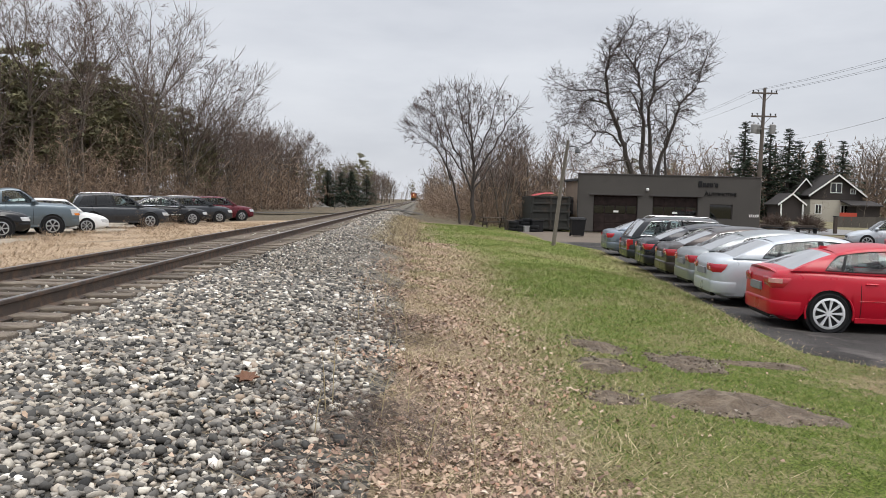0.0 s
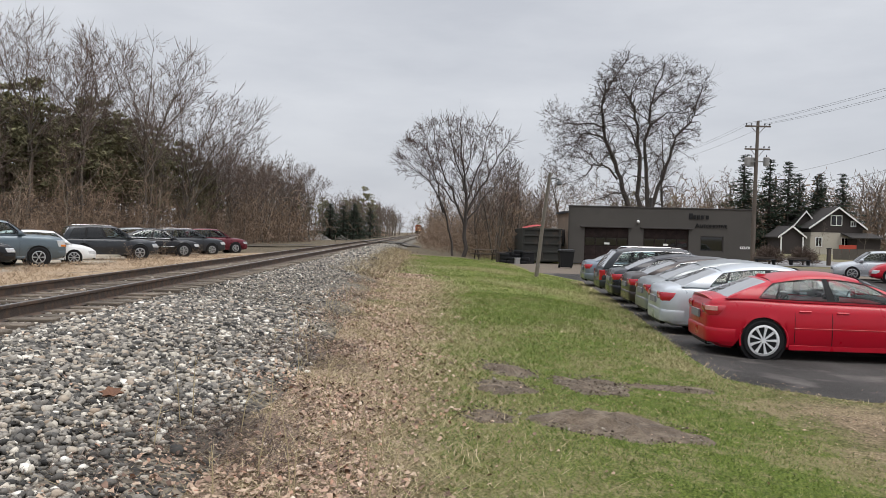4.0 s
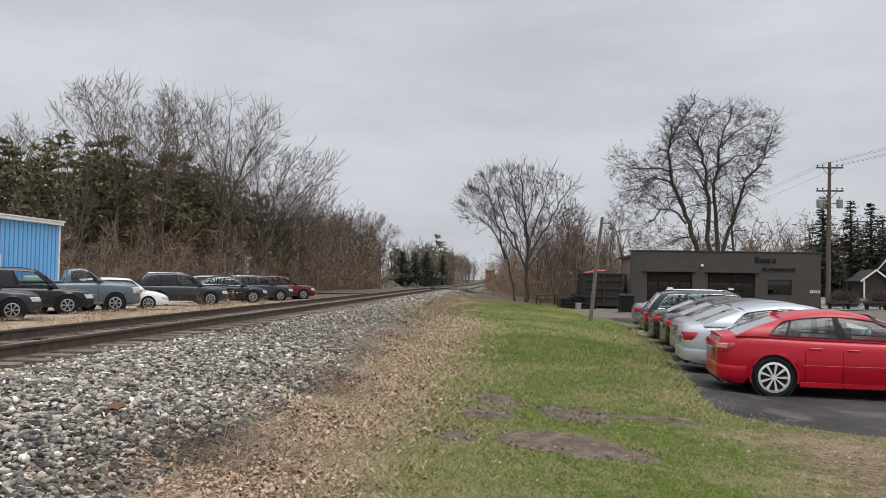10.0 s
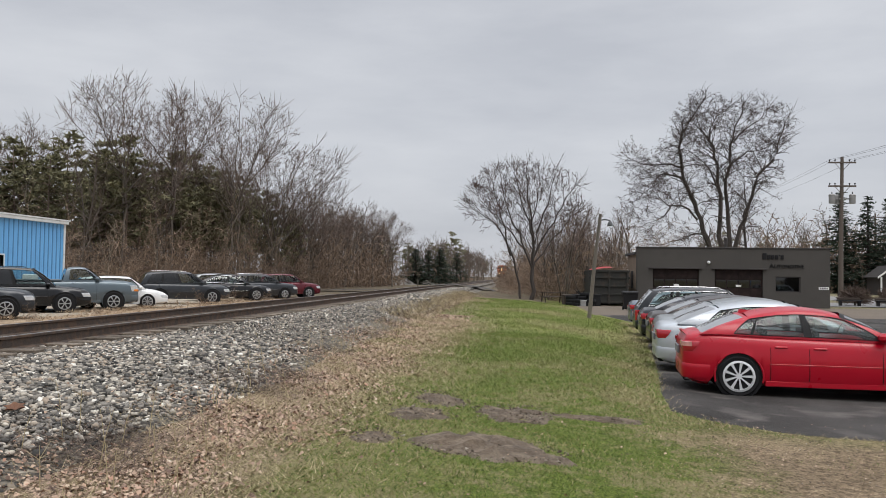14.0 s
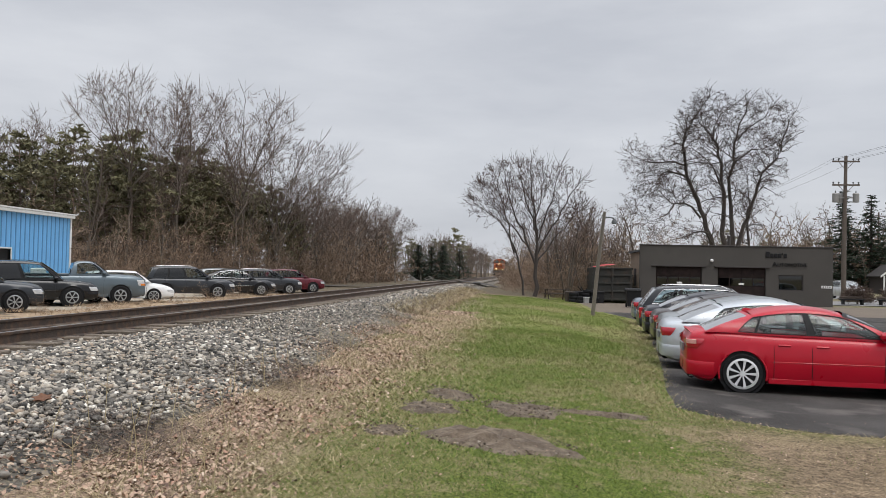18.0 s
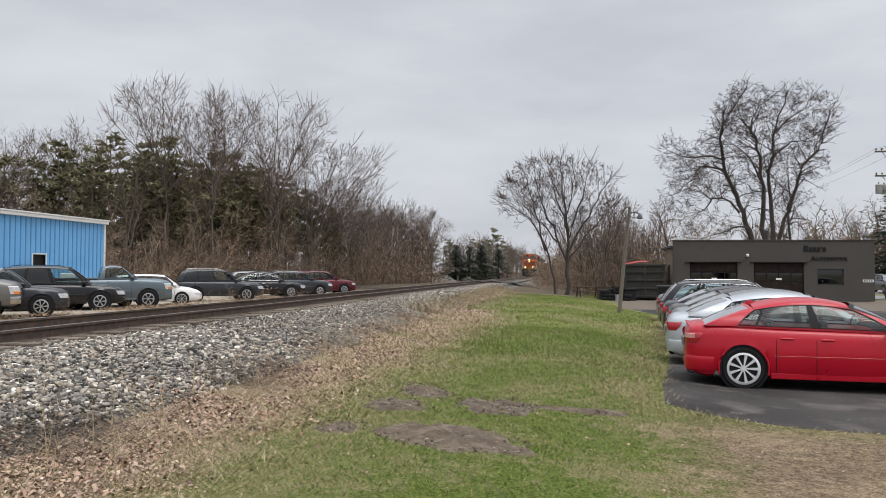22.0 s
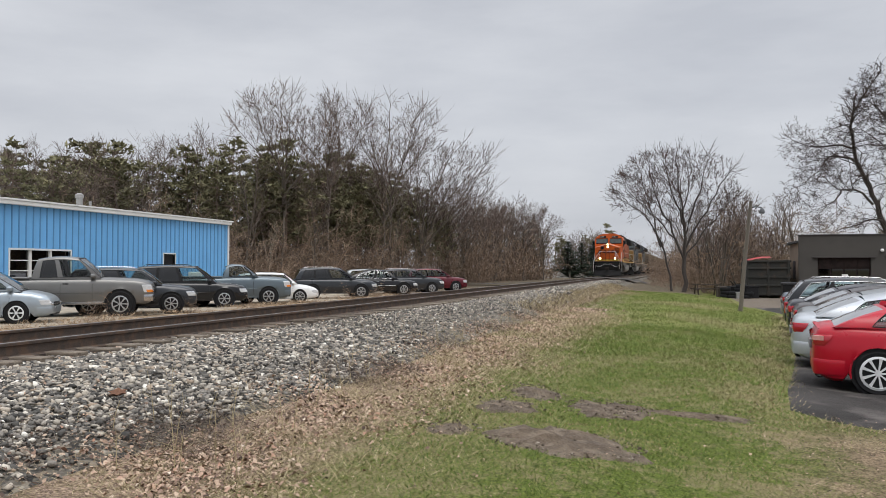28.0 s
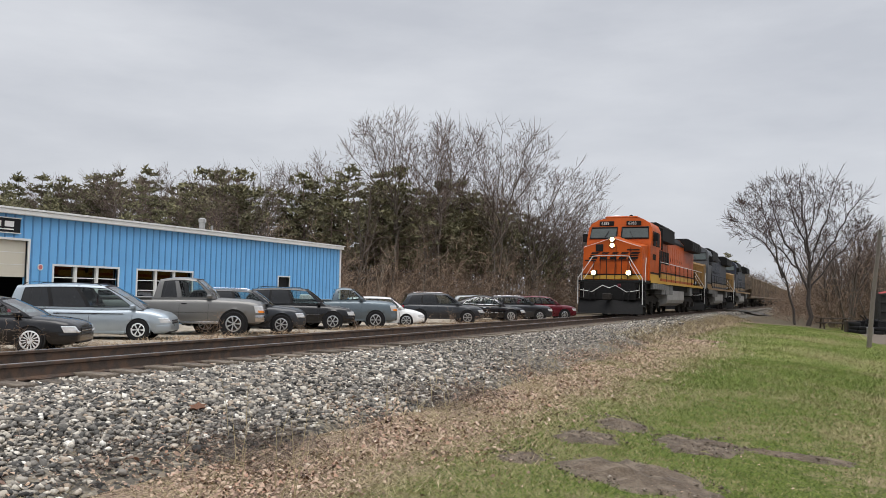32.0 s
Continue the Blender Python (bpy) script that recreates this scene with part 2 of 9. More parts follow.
M_WOODBARK = material("grey_brown_bark", (0.125, 0.104, 0.084), 0.95, 0, 0.3, 20, 2, 0.5, 30, stretch=(1, 1, 0.25))
M_WOODTWIG = material("brown_twigs", (0.135, 0.098, 0.08), 0.95, 0, 0.25, 8, 0.6)
M_TWIG = material("twigs", (0.066, 0.046, 0.038), 0.95, 0, 0.25, 8, 0.6)
M_TWIGRED = material("budding_twigs", (0.075, 0.05, 0.042), 0.95, 0, 0.25, 8, 0.6)
M_BRUSH = material("dry_brush", (0.205, 0.145, 0.102), 0.95, 0, 0.35, 5, 0.5, island=0.45)
M_NEEDLE = material("pine_needles", (0.165, 0.155, 0.085), 0.9, 0, 0.35, 4, 0.4, island=0.4)
M_SPRUCE = material("spruce_needles", (0.032, 0.05, 0.03), 0.9, 0, 0.3, 4, 0.4, island=0.4)
M_RUBBER = material("tyre_rubber", (0.014, 0.014, 0.015), 0.85, 0, 0.2, 60, 4, spec=0.2)
M_ALLOY = material("alloy_rim", (0.42, 0.43, 0.44), 0.35, 0.6, 0.1, 30, 4)
M_BRIGHTRIM = material("bright_alloy_rim", (0.74, 0.75, 0.76), 0.4, 0.35, 0.08, 30, 4)
M_BLACK = material("black_plastic", (0.01, 0.01, 0.011), 0.6, 0, 0.15, 40, 3, spec=0.25)
M_PINEBARK = material("pine_bark", (0.15, 0.11, 0.085), 0.95, 0, 0.3, 20, 2, 0.5, 30, stretch=(1, 1, 0.25))
M_CHROME = material("chrome_trim", (0.46, 0.46, 0.47), 0.2, 0.95, 0.05, 30, 3)
M_INTERIOR = material("car_interior", (0.07, 0.072, 0.075), 0.8, 0, 0.2, 30, 3)
M_TAIL = material("red_tail_lens", (0.4, 0.012, 0.025), 0.18, 0, 0.1, 30, 6, coat=0.5)
M_LENS = material("clear_lens", (0.62, 0.64, 0.66), 0.12, 0.2, 0.15, 30, 8, coat=0.8)
M_PINKLENS = material("pale_red_lens", (0.62, 0.3, 0.27), 0.2, 0, 0.1, 30, 6, coat=0.5)
M_AMBER = material("amber_lens", (0.7, 0.22, 0.03), 0.2, 0, 0.1, 30, 6)
M_PLATE = material("plate", (0.2, 0.2, 0.21), 0.5, 0, 0.1, 20, 5)
M_GLASS = glass("window_glass", (0.68, 0.76, 0.74))
M_SCREEN = glass("windscreen_glass", (0.6, 0.68, 0.67), shine=0.2)
M_DARKGLASS = glass("privacy_glass", (0.06, 0.065, 0.07), shine=0.03)
M_WHITE = material("white_trim_paint", (0.72, 0.72, 0.7), 0.55, 0, 0.06, 40, 0.8, second=(0.55, 0.54, 0.5), mix_at=(0.6, 0.9))

# ---------------------------------------------------------------- ground, track bed, lots
def smooth_step(a, b, x):
    t = np.clip((np.asarray(x, float) - a) / (b - a), 0, 1)
    return t * t * (3 - 2 * t)


XS = [-400, -60, -14, -10, -7.5, -4.6, 0, 3.4, 5.0, 7.0, 8.6, 10.3, 14, 24, 60, 400]
ZS = [-0.87, -0.87, -0.87, -0.85, -0.74, -0.62, -0.6, -0.53, -0.62, -0.72, -0.88, -0.985, -1.0, -0.94, -0.9, -0.9]


def gz(x, y):
    """Height of the ground."""
    x, y = np.asarray(x, float), np.asarray(y, float)
    z = np.interp(x, XS, ZS)
    near = np.exp(-((x - 5) / 9) ** 2 - ((y - 12) / 30) ** 2)
    return z + near * (0.03 * np.sin(x * 1.7 + y * 0.6) + 0.02 * np.sin(y * 1.3 - x * 0.8)) * smooth_step(3.6, 5.5, x) * (1 - smooth_step(8, 9.2, x))


def spaced(a, b, n):
    return list(np.linspace(a, b, n))


gx = np.array(sorted(set([-1500, -600, -300, -150, -90, -60, -45, -34, -26, -20, -16] + spaced(-13, 14, 109) + [15, 17, 20, 25, 32, 42, 60, 90, 150, 300, 600, 1500])))
gy = np.array(sorted(set([-1500, -500, -200, -80, -40, -20, -10] + spaced(-6, 40, 140) + [42, 45, 50, 56, 64, 75, 90, 110, 140, 180, 240, 330, 500, 900, 2500])))
GX, GY = np.meshgrid(gx, gy)
gv = np.stack([GX.ravel(), GY.ravel(), gz(GX, GY).ravel()], 1)
ni, nj = len(gy), len(gx)
idx = np.arange(ni * nj).reshape(ni, nj)
gf = np.stack([idx[:-1, :-1].ravel(), idx[:-1, 1:].ravel(), idx[1:, 1:].ravel(), idx[1:, :-1].ravel()], 1)


def ground_material():
    """Lawn, leaf litter along the track, and dry grass beyond it, by place."""
    m = bpy.data.materials.new("ground_cover")
    m.use_nodes = True
    n, l = m.node_tree.nodes, m.node_tree.links
    bsdf = n["Principled BSDF"]
    geo, sep = n.new("ShaderNodeNewGeometry"), n.new("ShaderNodeSeparateXYZ")
    l.new(geo.outputs["Position"], sep.inputs[0])
    def tex(scale, detail=5, rough=0.6):
        t = n.new("ShaderNodeTexNoise")
        t.inputs["Scale"].default_value, t.inputs["Detail"].default_value, t.inputs["Roughness"].default_value = scale, detail, rough
        l.new(geo.outputs["Position"], t.inputs["Vector"])
        return t.outputs["Fac"]
    def rng(v, a, b, c=0.0, d=1.0):
        r = n.new("ShaderNodeMapRange")
        r.interpolation_type = "SMOOTHSTEP"
        for k, q in zip(("From Min", "From Max", "To Min", "To Max"), (a, b, c, d)):
            r.inputs[k].default_value = q
        l.new(v, r.inputs["Value"])
        return r.outputs["Result"]
    def op(kind, a, b):
        q = n.new("ShaderNodeMath")
        q.operation = kind
        for i, s in enumerate((a, b)):
            if isinstance(s, (int, float)):
                q.inputs[i].default_value = s
            else:
                l.new(s, q.inputs[i])
        return q.outputs[0]
    def mix(f, a, b):
        x = n.new("ShaderNodeMix")
        x.data_type = "RGBA"
        l.new(f, x.inputs["Factor"])
        for s, v in ((6, a), (7, b)):
            if isinstance(v, tuple):
                x.inputs[s].default_value = rgba(v)
            else:
                l.new(v, x.inputs[s])
        return x.outputs[2]
    fine, mid, big, huge = tex(38), tex(6), tex(0.9), tex(0.22)
    green = mix(rng(fine, 0.35, 0.65), (0.036, 0.058, 0.009), (0.165, 0.205, 0.04))
    dry = mix(rng(fine, 0.3, 0.7), (0.14, 0.122, 0.055), (0.3, 0.255, 0.14))
    lawn = mix(rng(op("ADD", op("MULTIPLY", big, 0.55), op("MULTIPLY", mid, 0.45)), 0.48, 0.6, 0.02, 0.85), green, dry)
    lawn = mix(rng(op("ADD", op("MULTIPLY", tex(1.6), 0.5), op("MULTIPLY", tex(9), 0.5)), 0.53, 0.63, 0, 0.4), lawn, (0.034, 0.058, 0.01))
    # the lawn bleaches in streaks towards the trees
    streak = rng(op("ADD", op("MULTIPLY", tex(0.6), 0.5), op("MULTIPLY", tex(1.7), 0.5)), 0.42, 0.62, 0.12, 0.75)
    lawn = mix(op("MULTIPLY", rng(sep.outputs["Y"], 11, 27), streak), lawn, (0.255, 0.245, 0.088))
    litter = mix(rng(fine, 0.3, 0.7), (0.1, 0.068, 0.05), (0.47, 0.35, 0.255))
    litter = mix(rng(mid, 0.46, 0.66, 0, 0.85), litter, mix(rng(fine, 0.35, 0.65), (0.11, 0.088, 0.052), (0.36, 0.285, 0.175)))
    litter = mix(rng(tex(2.2), 0.56, 0.7, 0, 0.5), litter, (0.085, 0.06, 0.046))
    wob = op("MULTIPLY", op("SUBTRACT", big, 0.5), 1.6)
    wob = op("ADD", wob, op("MULTIPLY", op("SUBTRACT", mid, 0.5), 1.2))
    xw = op("ADD", sep.outputs["X"], wob)
    col = mix(rng(xw, 4.35, 5.35), litter, lawn)
    edge = op("MULTIPLY", rng(xw, 5.0, 5.4), rng(xw, 6.6, 5.2))
    col = mix(op("MULTIPLY", edge, 0.7), col, dry)
    # worn ground beside the car park
    dirt = mix(rng(op("ADD", op("MULTIPLY", fine, 0.5), op("MULTIPLY", tex(14), 0.5)), 0.38, 0.62), (0.095, 0.064, 0.044), (0.29, 0.21, 0.146))
    dirt = mix(rng(op("ADD", op("MULTIPLY", big, 0.5), op("MULTIPLY", mid, 0.5)), 0.49, 0.58, 0, 0.75), dirt, mix(rng(fine, 0.38, 0.62), (0.17, 0.122, 0.08), (0.42, 0.32, 0.21)))
    yw = op("ADD", sep.outputs["Y"], wob)
    corner = op("MULTIPLY", rng(xw, 8.1, 9.4), rng(yw, 10.4, 8.2))
    col = mix(op("MULTIPLY", corner, 0.9), col, dirt)
    # dry tan grass and bare soil on the far side of the track
    tan = mix(rng(mid, 0.35, 0.65), (0.31, 0.225, 0.15), (0.47, 0.36, 0.25))
    tan = mix(rng(big, 0.52, 0.68), tan, (0.21, 0.165, 0.115))
    col = mix(rng(sep.outputs["X"], -2.4, -2.2, 1.0, 0.0), col, tan)
    woods = mix(rng(mid, 0.3, 0.7), (0.05, 0.037, 0.028), (0.12, 0.088, 0.062))
    col = mix(rng(op("ADD", sep.outputs["X"], op("MULTIPLY", wob, 2.0)), -17, -20), col, woods)
    over = mix(rng(mid, 0.3, 0.7), (0.13, 0.118, 0.066), (0.24, 0.21, 0.13))
    col = mix(rng(sep.outputs["X"], 24, 27), col, over)
    # rough grass far along the track
    rough = mix(rng(mid, 0.3, 0.7), (0.085, 0.068, 0.046), (0.16, 0.13, 0.09))
    col = mix(op("MULTIPLY", rng(yw, 52, 58), rng(sep.outputs["X"], 9, 8)), col, rough)
    l.new(col, bsdf.inputs["Base Color"])
    bsdf.inputs["Roughness"].default_value = 0.95
    bsdf.inputs["Specular IOR Level"].default_value = 0.15
    b = n.new("ShaderNodeBump")
    b.inputs["Strength"].default_value, b.inputs["Distance"].default_value = 0.9, 0.04
    l.new(op("ADD", fine, mid), b.inputs["Height"])
    l.new(b.outputs["Normal"], bsdf.inputs["Normal"])
    return m


M_GROUND = ground_material()
tagged(new("ground", np_mesh("ground", gv, gf, M_GROUND, True)), "grass, leaf litter and dry tan soil beside the railway", "ground", kind="structure")


def strip(name, x_edges, zs, ys, mat, label, category, wobble=0.0):
    """A long sheet along y with the given cross-section."""
    v, f = [], []
    for i, y in enumerate(ys):
        for j, (x, z) in enumerate(zip(x_edges, zs)):
            w = wobble * noise.noise((x * 0.7, y * 0.8, 0)) if 0 < j < len(zs) - 1 else wobble * 2.5 * noise.noise((x, y * 0.5, 3))
            shift = -0.75 * float(smooth_step(14, 42, y)) if x > 2.3 else 0.0
            v.append((x + w + shift, y, z + (0.3 * wobble * noise.noise((x, y * 1.3, 7)) if z > -0.5 else 0)))
    n = len(zs)
    for i in range(len(ys) - 1):
        for j in range(n - 1):
            f.append((i * n + j, i * n + j + 1, (i + 1) * n + j + 1, (i + 1) * n + j))
    return tagged(new(name, np_mesh(name, np.array(v), np.array(f), mat, True)), label, category, kind="structure")


def ramp_color(n, l, fac, stops):
    r = n.new("ShaderNodeValToRGB")
    r.color_ramp.interpolation = "LINEAR"
    els = r.color_ramp.elements
    while len(els) < len(stops):
        els.new(0.5)
    for e, (p, c) in zip(els, stops):
        e.position, e.color = p, rgba(c)
    l.new(fac, r.inputs["Fac"])
    return r.outputs["Color"]


STONE_TONES = [(0.0, (0.034, 0.033, 0.032)), (0.18, (0.09, 0.086, 0.079)), (0.4, (0.175, 0.162, 0.144)), (0.62, (0.28, 0.255, 0.22)), (0.78, (0.45, 0.41, 0.345)), (0.86, (0.31, 0.24, 0.178)), (0.94, (0.59, 0.545, 0.465)), (1.0, (0.78, 0.75, 0.68))]


def island_material(name, stops, rough=0.9):
    """Each loose piece takes its own tone."""
    m = bpy.data.materials.new(name)
    m.use_nodes = True
    n, l = m.node_tree.nodes, m.node_tree.links
    g = n.new("ShaderNodeNewGeometry")
    col = ramp_color(n, l, g.outputs["Random Per Island"], stops)
    t = n.new("ShaderNodeTexNoise")
    t.inputs["Scale"].default_value = 70
    l.new(g.outputs["Position"], t.inputs["Vector"])
    hs, r = n.new("ShaderNodeHueSaturation"), n.new("ShaderNodeMapRange")
    r.inputs["To Min"].default_value, r.inputs["To Max"].default_value = 0.7, 1.3
    l.new(t.outputs["Fac"], r.inputs["Value"])
    l.new(r.outputs["Result"], hs.inputs["Value"])
    l.new(col, hs.inputs["Color"])
    l.new(hs.outputs["Color"], n["Principled BSDF"].inputs["Base Color"])
    n["Principled BSDF"].inputs["Roughness"].default_value = rough
    n["Principled BSDF"].inputs["Specular IOR Level"].default_value = 0.25
    return m


def gravel_material(name, scale, stops):
    """Crushed stone by cells, each with its own tone and a raised middle."""
    m = bpy.data.materials.new(name)
    m.use_nodes = True
    n, l = m.node_tree.nodes, m.node_tree.links
    g, v, s = n.new("ShaderNodeNewGeometry"), n.new("ShaderNodeTexVoronoi"), n.new("ShaderNodeSeparateColor")
    v.inputs["Scale"].default_value = scale
    l.new(g.outputs["Position"], v.inputs["Vector"])
    l.new(v.outputs["Color"], s.inputs[0])
    l.new(ramp_color(n, l, s.outputs[0], stops), n["Principled BSDF"].inputs["Base Color"])
    b = n.new("ShaderNodeBump")
    b.invert = True
    b.inputs["Strength"].default_value, b.inputs["Distance"].default_value = 1.0, 0.03
    l.new(v.outputs["Distance"], b.inputs["Height"])
    l.new(b.outputs["Normal"], n["Principled BSDF"].inputs["Normal"])
    n["Principled BSDF"].inputs["Roughness"].default_value = 0.95
    return m


M_STONE = island_material("ballast_stone", STONE_TONES)
# Stone tones roughly halved: shade in the gaps between loose stones, as colour.
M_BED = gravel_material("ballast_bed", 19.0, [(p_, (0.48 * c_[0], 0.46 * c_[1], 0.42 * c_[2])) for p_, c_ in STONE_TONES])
bed_x = [-5.4, -4.4, -3.4, -2.6, -2.2, -1.9, 0.5, 0.9, 1.5, 2.0, 2.6, 3.1, 3.5, 3.9]
bed_z = [-0.75, -0.6, -0.42, -0.26, -0.225, -0.215, -0.225, -0.215, -0.22, -0.25, -0.33, -0.42, -0.52, -0.66]
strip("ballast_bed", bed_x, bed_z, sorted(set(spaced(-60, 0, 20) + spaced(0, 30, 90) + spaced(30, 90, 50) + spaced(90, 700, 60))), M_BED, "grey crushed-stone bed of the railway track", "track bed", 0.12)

# car park on the right, gravel yard on the left
lot = MB()
lot_edge = [(10.6, 40.55), (11.4, 34.5), (10.9, 29), (10.55, 24.2), (10.0, 20), (9.55, 16.6), (9.2, 14), (8.9, 11.9), (8.75, 10.3), (9.2, 9.75), (9.8, 9.45), (11.0, 9.15), (14, 8.6), (20, 8.0), (40, 7.5)]
outer = [(60, 40.55), (60, 34.5), (60, 29), (60, 24.2), (60, 20), (60, 16.6), (60, 14), (60, 11.9), (60, 10.3), (60, 9.75), (60, 9.45), (60, 9.15), (60, 8.6), (60, 8.0), (60, 7.5)]
rows = []
for (x, y), (x2, y2) in zip(lot_edge, outer):
    rows.append([(x + (x2 - x) * q, y, float(gz(x + (x2 - x) * q, y)) + (0.012 if q > 0 else -0.01)) for q in (0, 0.004, 0.02, 0.05, 0.08, 0.1, 0.14, 0.2, 0.26, 0.3, 0.4, 0.6, 1)])
lot.loft(rows[::-1])
tagged(part("asphalt_lot", lot, M_ASPHALT, smooth=True), "dark worn asphalt car park with a ragged edge", "car park", kind="structure")

apron = MB()
apron.loft([[(x, y, float(gz(x, y)) + 0.01) for x in (10.4 + 0.2 * math.sin(y), 14, 20, 27, 40, 60)] for y in (40.5, 42, 44, 47, 50, 54.6)][::-1])
tagged(part("concrete_apron", apron, M_CONCRETE), "pale dusty concrete apron before the workshop", "pavement", kind="structure")

yard = MB()
M_YARD = material("gravel_yard", (0.34, 0.29, 0.22), 0.95, 0, 0.25, 40, 0.7, 0.4, 60, second=(0.24, 0.2, 0.155), mix_at=(0.5, 0.66))
yard.loft([[(x, y, float(gz(x, y)) + 0.015) for x in (-42, -20, -12.5, -10.9 + 0.5 * math.sin(y * 0.7) + 0.25 * math.sin(y * 2.1))] for y in np.linspace(-5, 62, 68)][::-1])
tagged(part("gravel_yard", yard, M_YARD), "pale tan gravel parking yard across the track", "yard", kind="structure")

# road behind the car park and its kerb, running across to the houses
road = MB()
road.loft([[(x, y, -0.9 + 0.02) for x in (23, 28, 60, 160)] for y in (58, 61, 64, 68)][::-1])
tagged(part("street", road, M_ROADFAR), "pale grey street beyond the workshop", "road", kind="structure")

side_street = MB()
side_street.loft([[(x, y, -0.9 + 0.012) for x in (35.4, 38, 42.5)] for y in (68, 90, 120, 200, 400)][::-1])
tagged(part("side_street", side_street, M_ROADFAR), "pale grey street that runs away past the utility pole", "road", kind="structure")

# ---------------------------------------------------------------- rails and ties
RAIL_PROFILE = [(-0.07, -0.185), (-0.07, -0.172), (-0.015, -0.15), (-0.01, -0.05), (-0.036, -0.035), (-0.036, -0.006), (-0.03, 0.0),
                (0.03, 0.0), (0.036, -0.006), (0.036, -0.035), (0.01, -0.05), (0.015, -0.15), (0.07, -0.172), (0.07, -0.185)]
track = empty("railway_track", pose(0, 0, 0), "single railway track with rusted rails on weathered timber ties", "railway track")
for rx in (0.0, -1.505):
    mb = MB()
    mb.loft([[(rx + a, y, z) for a, z in RAIL_PROFILE] for y in (-60, -20, 0, 10, 20, 40, 80, 200, 700)], closed=True, caps=True)
    r = part("rail", mb, M_RAIL, track)
    top = MB().box(rx - 0.026, rx + 0.026, -60, 700, 0.0, 0.0025)
    part("rail_head", top, M_RAILTOP, r, "polished running surface")
tie_mesh = MB().box(-1.28, 1.28, -0.115, 0.115, -0.17, 0.0, 0.012).mesh("tie", M_TIE)
rng = random.Random(5)
far_ties = MB()
for i in range(-30, 1100):
    y = i * 0.54
    if -2 < y < 118:
        part("tie", tie_mesh, None, track, at=pose(-0.752 + rng.uniform(-0.04, 0.04), y, -0.166 + rng.uniform(-0.014, 0.01), 0, rng.uniform(-0.6, 0.6), rng.uniform(-1.2, 1.2)))
    elif y < 300:
        far_ties.box(-2.03, 0.53, y - 0.11, y + 0.11, -0.33, -0.178)
tagged(part("far_ties", far_ties, M_TIE, track), kind="stuff")
plate_mesh = MB().box(-0.12, 0.12, -0.09, 0.09, 0, 0.012, 0.004).mesh("tie_plate", M_RAIL)
for i in range(2, 74):
    for rx in (0.0, -1.505):
        part("tie_plate", plate_mesh, None, track, at=pose(rx, i * 0.54, -0.186))

# crossing over the track, some way off
cross = MB()
cross.loft([[(x, y, z) for x, z in ((-16, -0.8), (-7, -0.55), (-3, -0.1), (-2.0, -0.012), (0.5, -0.012), (1.6, -0.08), (3.2, -0.35), (4.4, -0.66))] for y in (79, 80.5, 82, 84)][::-1])
tagged(part("level_crossing", cross, M_ASPHALT), "dark asphalt level crossing over the rails", "crossing", kind="structure")

# ---------------------------------------------------------------- workshop
M_STUCCO = material("grey_brown_stucco", (0.064, 0.059, 0.053), 0.9, 0, 0.1, 60, 0.5, 0.25, 90, second=(0.057, 0.052, 0.047), mix_at=(0.5, 0.8))
M_SIDEBRICK = material("tan_block_wall", (0.25, 0.185, 0.135), 0.9, 0, 0.15, 20, 0.7, 0.2, 40)
M_DOORBROWN = material("brown_door_panel", (0.018, 0.0115, 0.0105), 0.7, 0, 0.15, 40, 1.2, second=(0.028, 0.018, 0.016), spec=0.2)
M_DARKTRIM = material("dark_trim", (0.04, 0.034, 0.032), 0.6, 0, 0.15, 30, 2)
M_ROOF = material("roofing_felt", (0.07, 0.07, 0.072), 0.95, 0, 0.2, 20, 0.5)
GX0, GX1, GY0, GZ0, GZ1 = 14.42, 26.92, 54.5, -0.92, 2.97
shop = empty("auto_workshop", pose(0, 0, 0), "low grey-brown stucco workshop with two brown overhead doors", "workshop")
openings = [(15.5, 18.52, GZ0, 1.56), (19.54, 22.65, GZ0, 1.56), (23.45, 25.05, 0.1, 1.13)]


def wall_pieces(x0, x1, z0, z1, holes):
    """The solid rectangles (x0, x1, z0, z1) of a wall with holes."""
    out = []
    xs = sorted({x0, x1, *[h[0] for h in holes], *[h[1] for h in holes]})
    for a, b in zip(xs, xs[1:]):
        hole = [h for h in holes if h[0] <= a and b <= h[1]]
        if not hole:
            out.append((a, b, z0, z1))
        else:
            if hole[0][2] > z0:
                out.append((a, b, z0, hole[0][2]))
            out.append((a, b, hole[0][3], z1))
    return out


for q in wall_pieces(GX0, GX1, GZ0, GZ1, openings):
    part("front_wall", MB().box(q[0], q[1], GY0, GY0 + 0.25, q[2], q[3]), M_STUCCO, shop)
part("side_wall", MB().box(GX0 + 0.01, GX0 + 0.26, GY0 + 0.25, GY0 + 4.8, GZ0, GZ1 - 0.45), M_SIDEBRICK, shop, "tan block side wall")
part("side_wall", MB().box(GX1 - 0.26, GX1 - 0.01, GY0 + 0.25, GY0 + 4.8, GZ0, GZ1 - 0.45), M_SIDEBRICK, shop)
part("back_wall", MB().box(GX0 + 0.26, GX1 - 0.26, GY0 + 4.55, GY0 + 4.8, GZ0, GZ1 - 0.45), M_SIDEBRICK, shop)
part("roof", MB().box(GX0 - 0.15, GX1 + 0.15, GY0 + 0.26, GY0 + 5.0, GZ1 - 0.44, GZ1 - 0.3), M_ROOF, shop)
part("coping", MB().box(GX0 - 0.05, GX1 + 0.05, GY0 - 0.05, GY0 + 0.3, GZ1 + 0.003, GZ1 + 0.07, 0.01), M_DARKTRIM, shop)
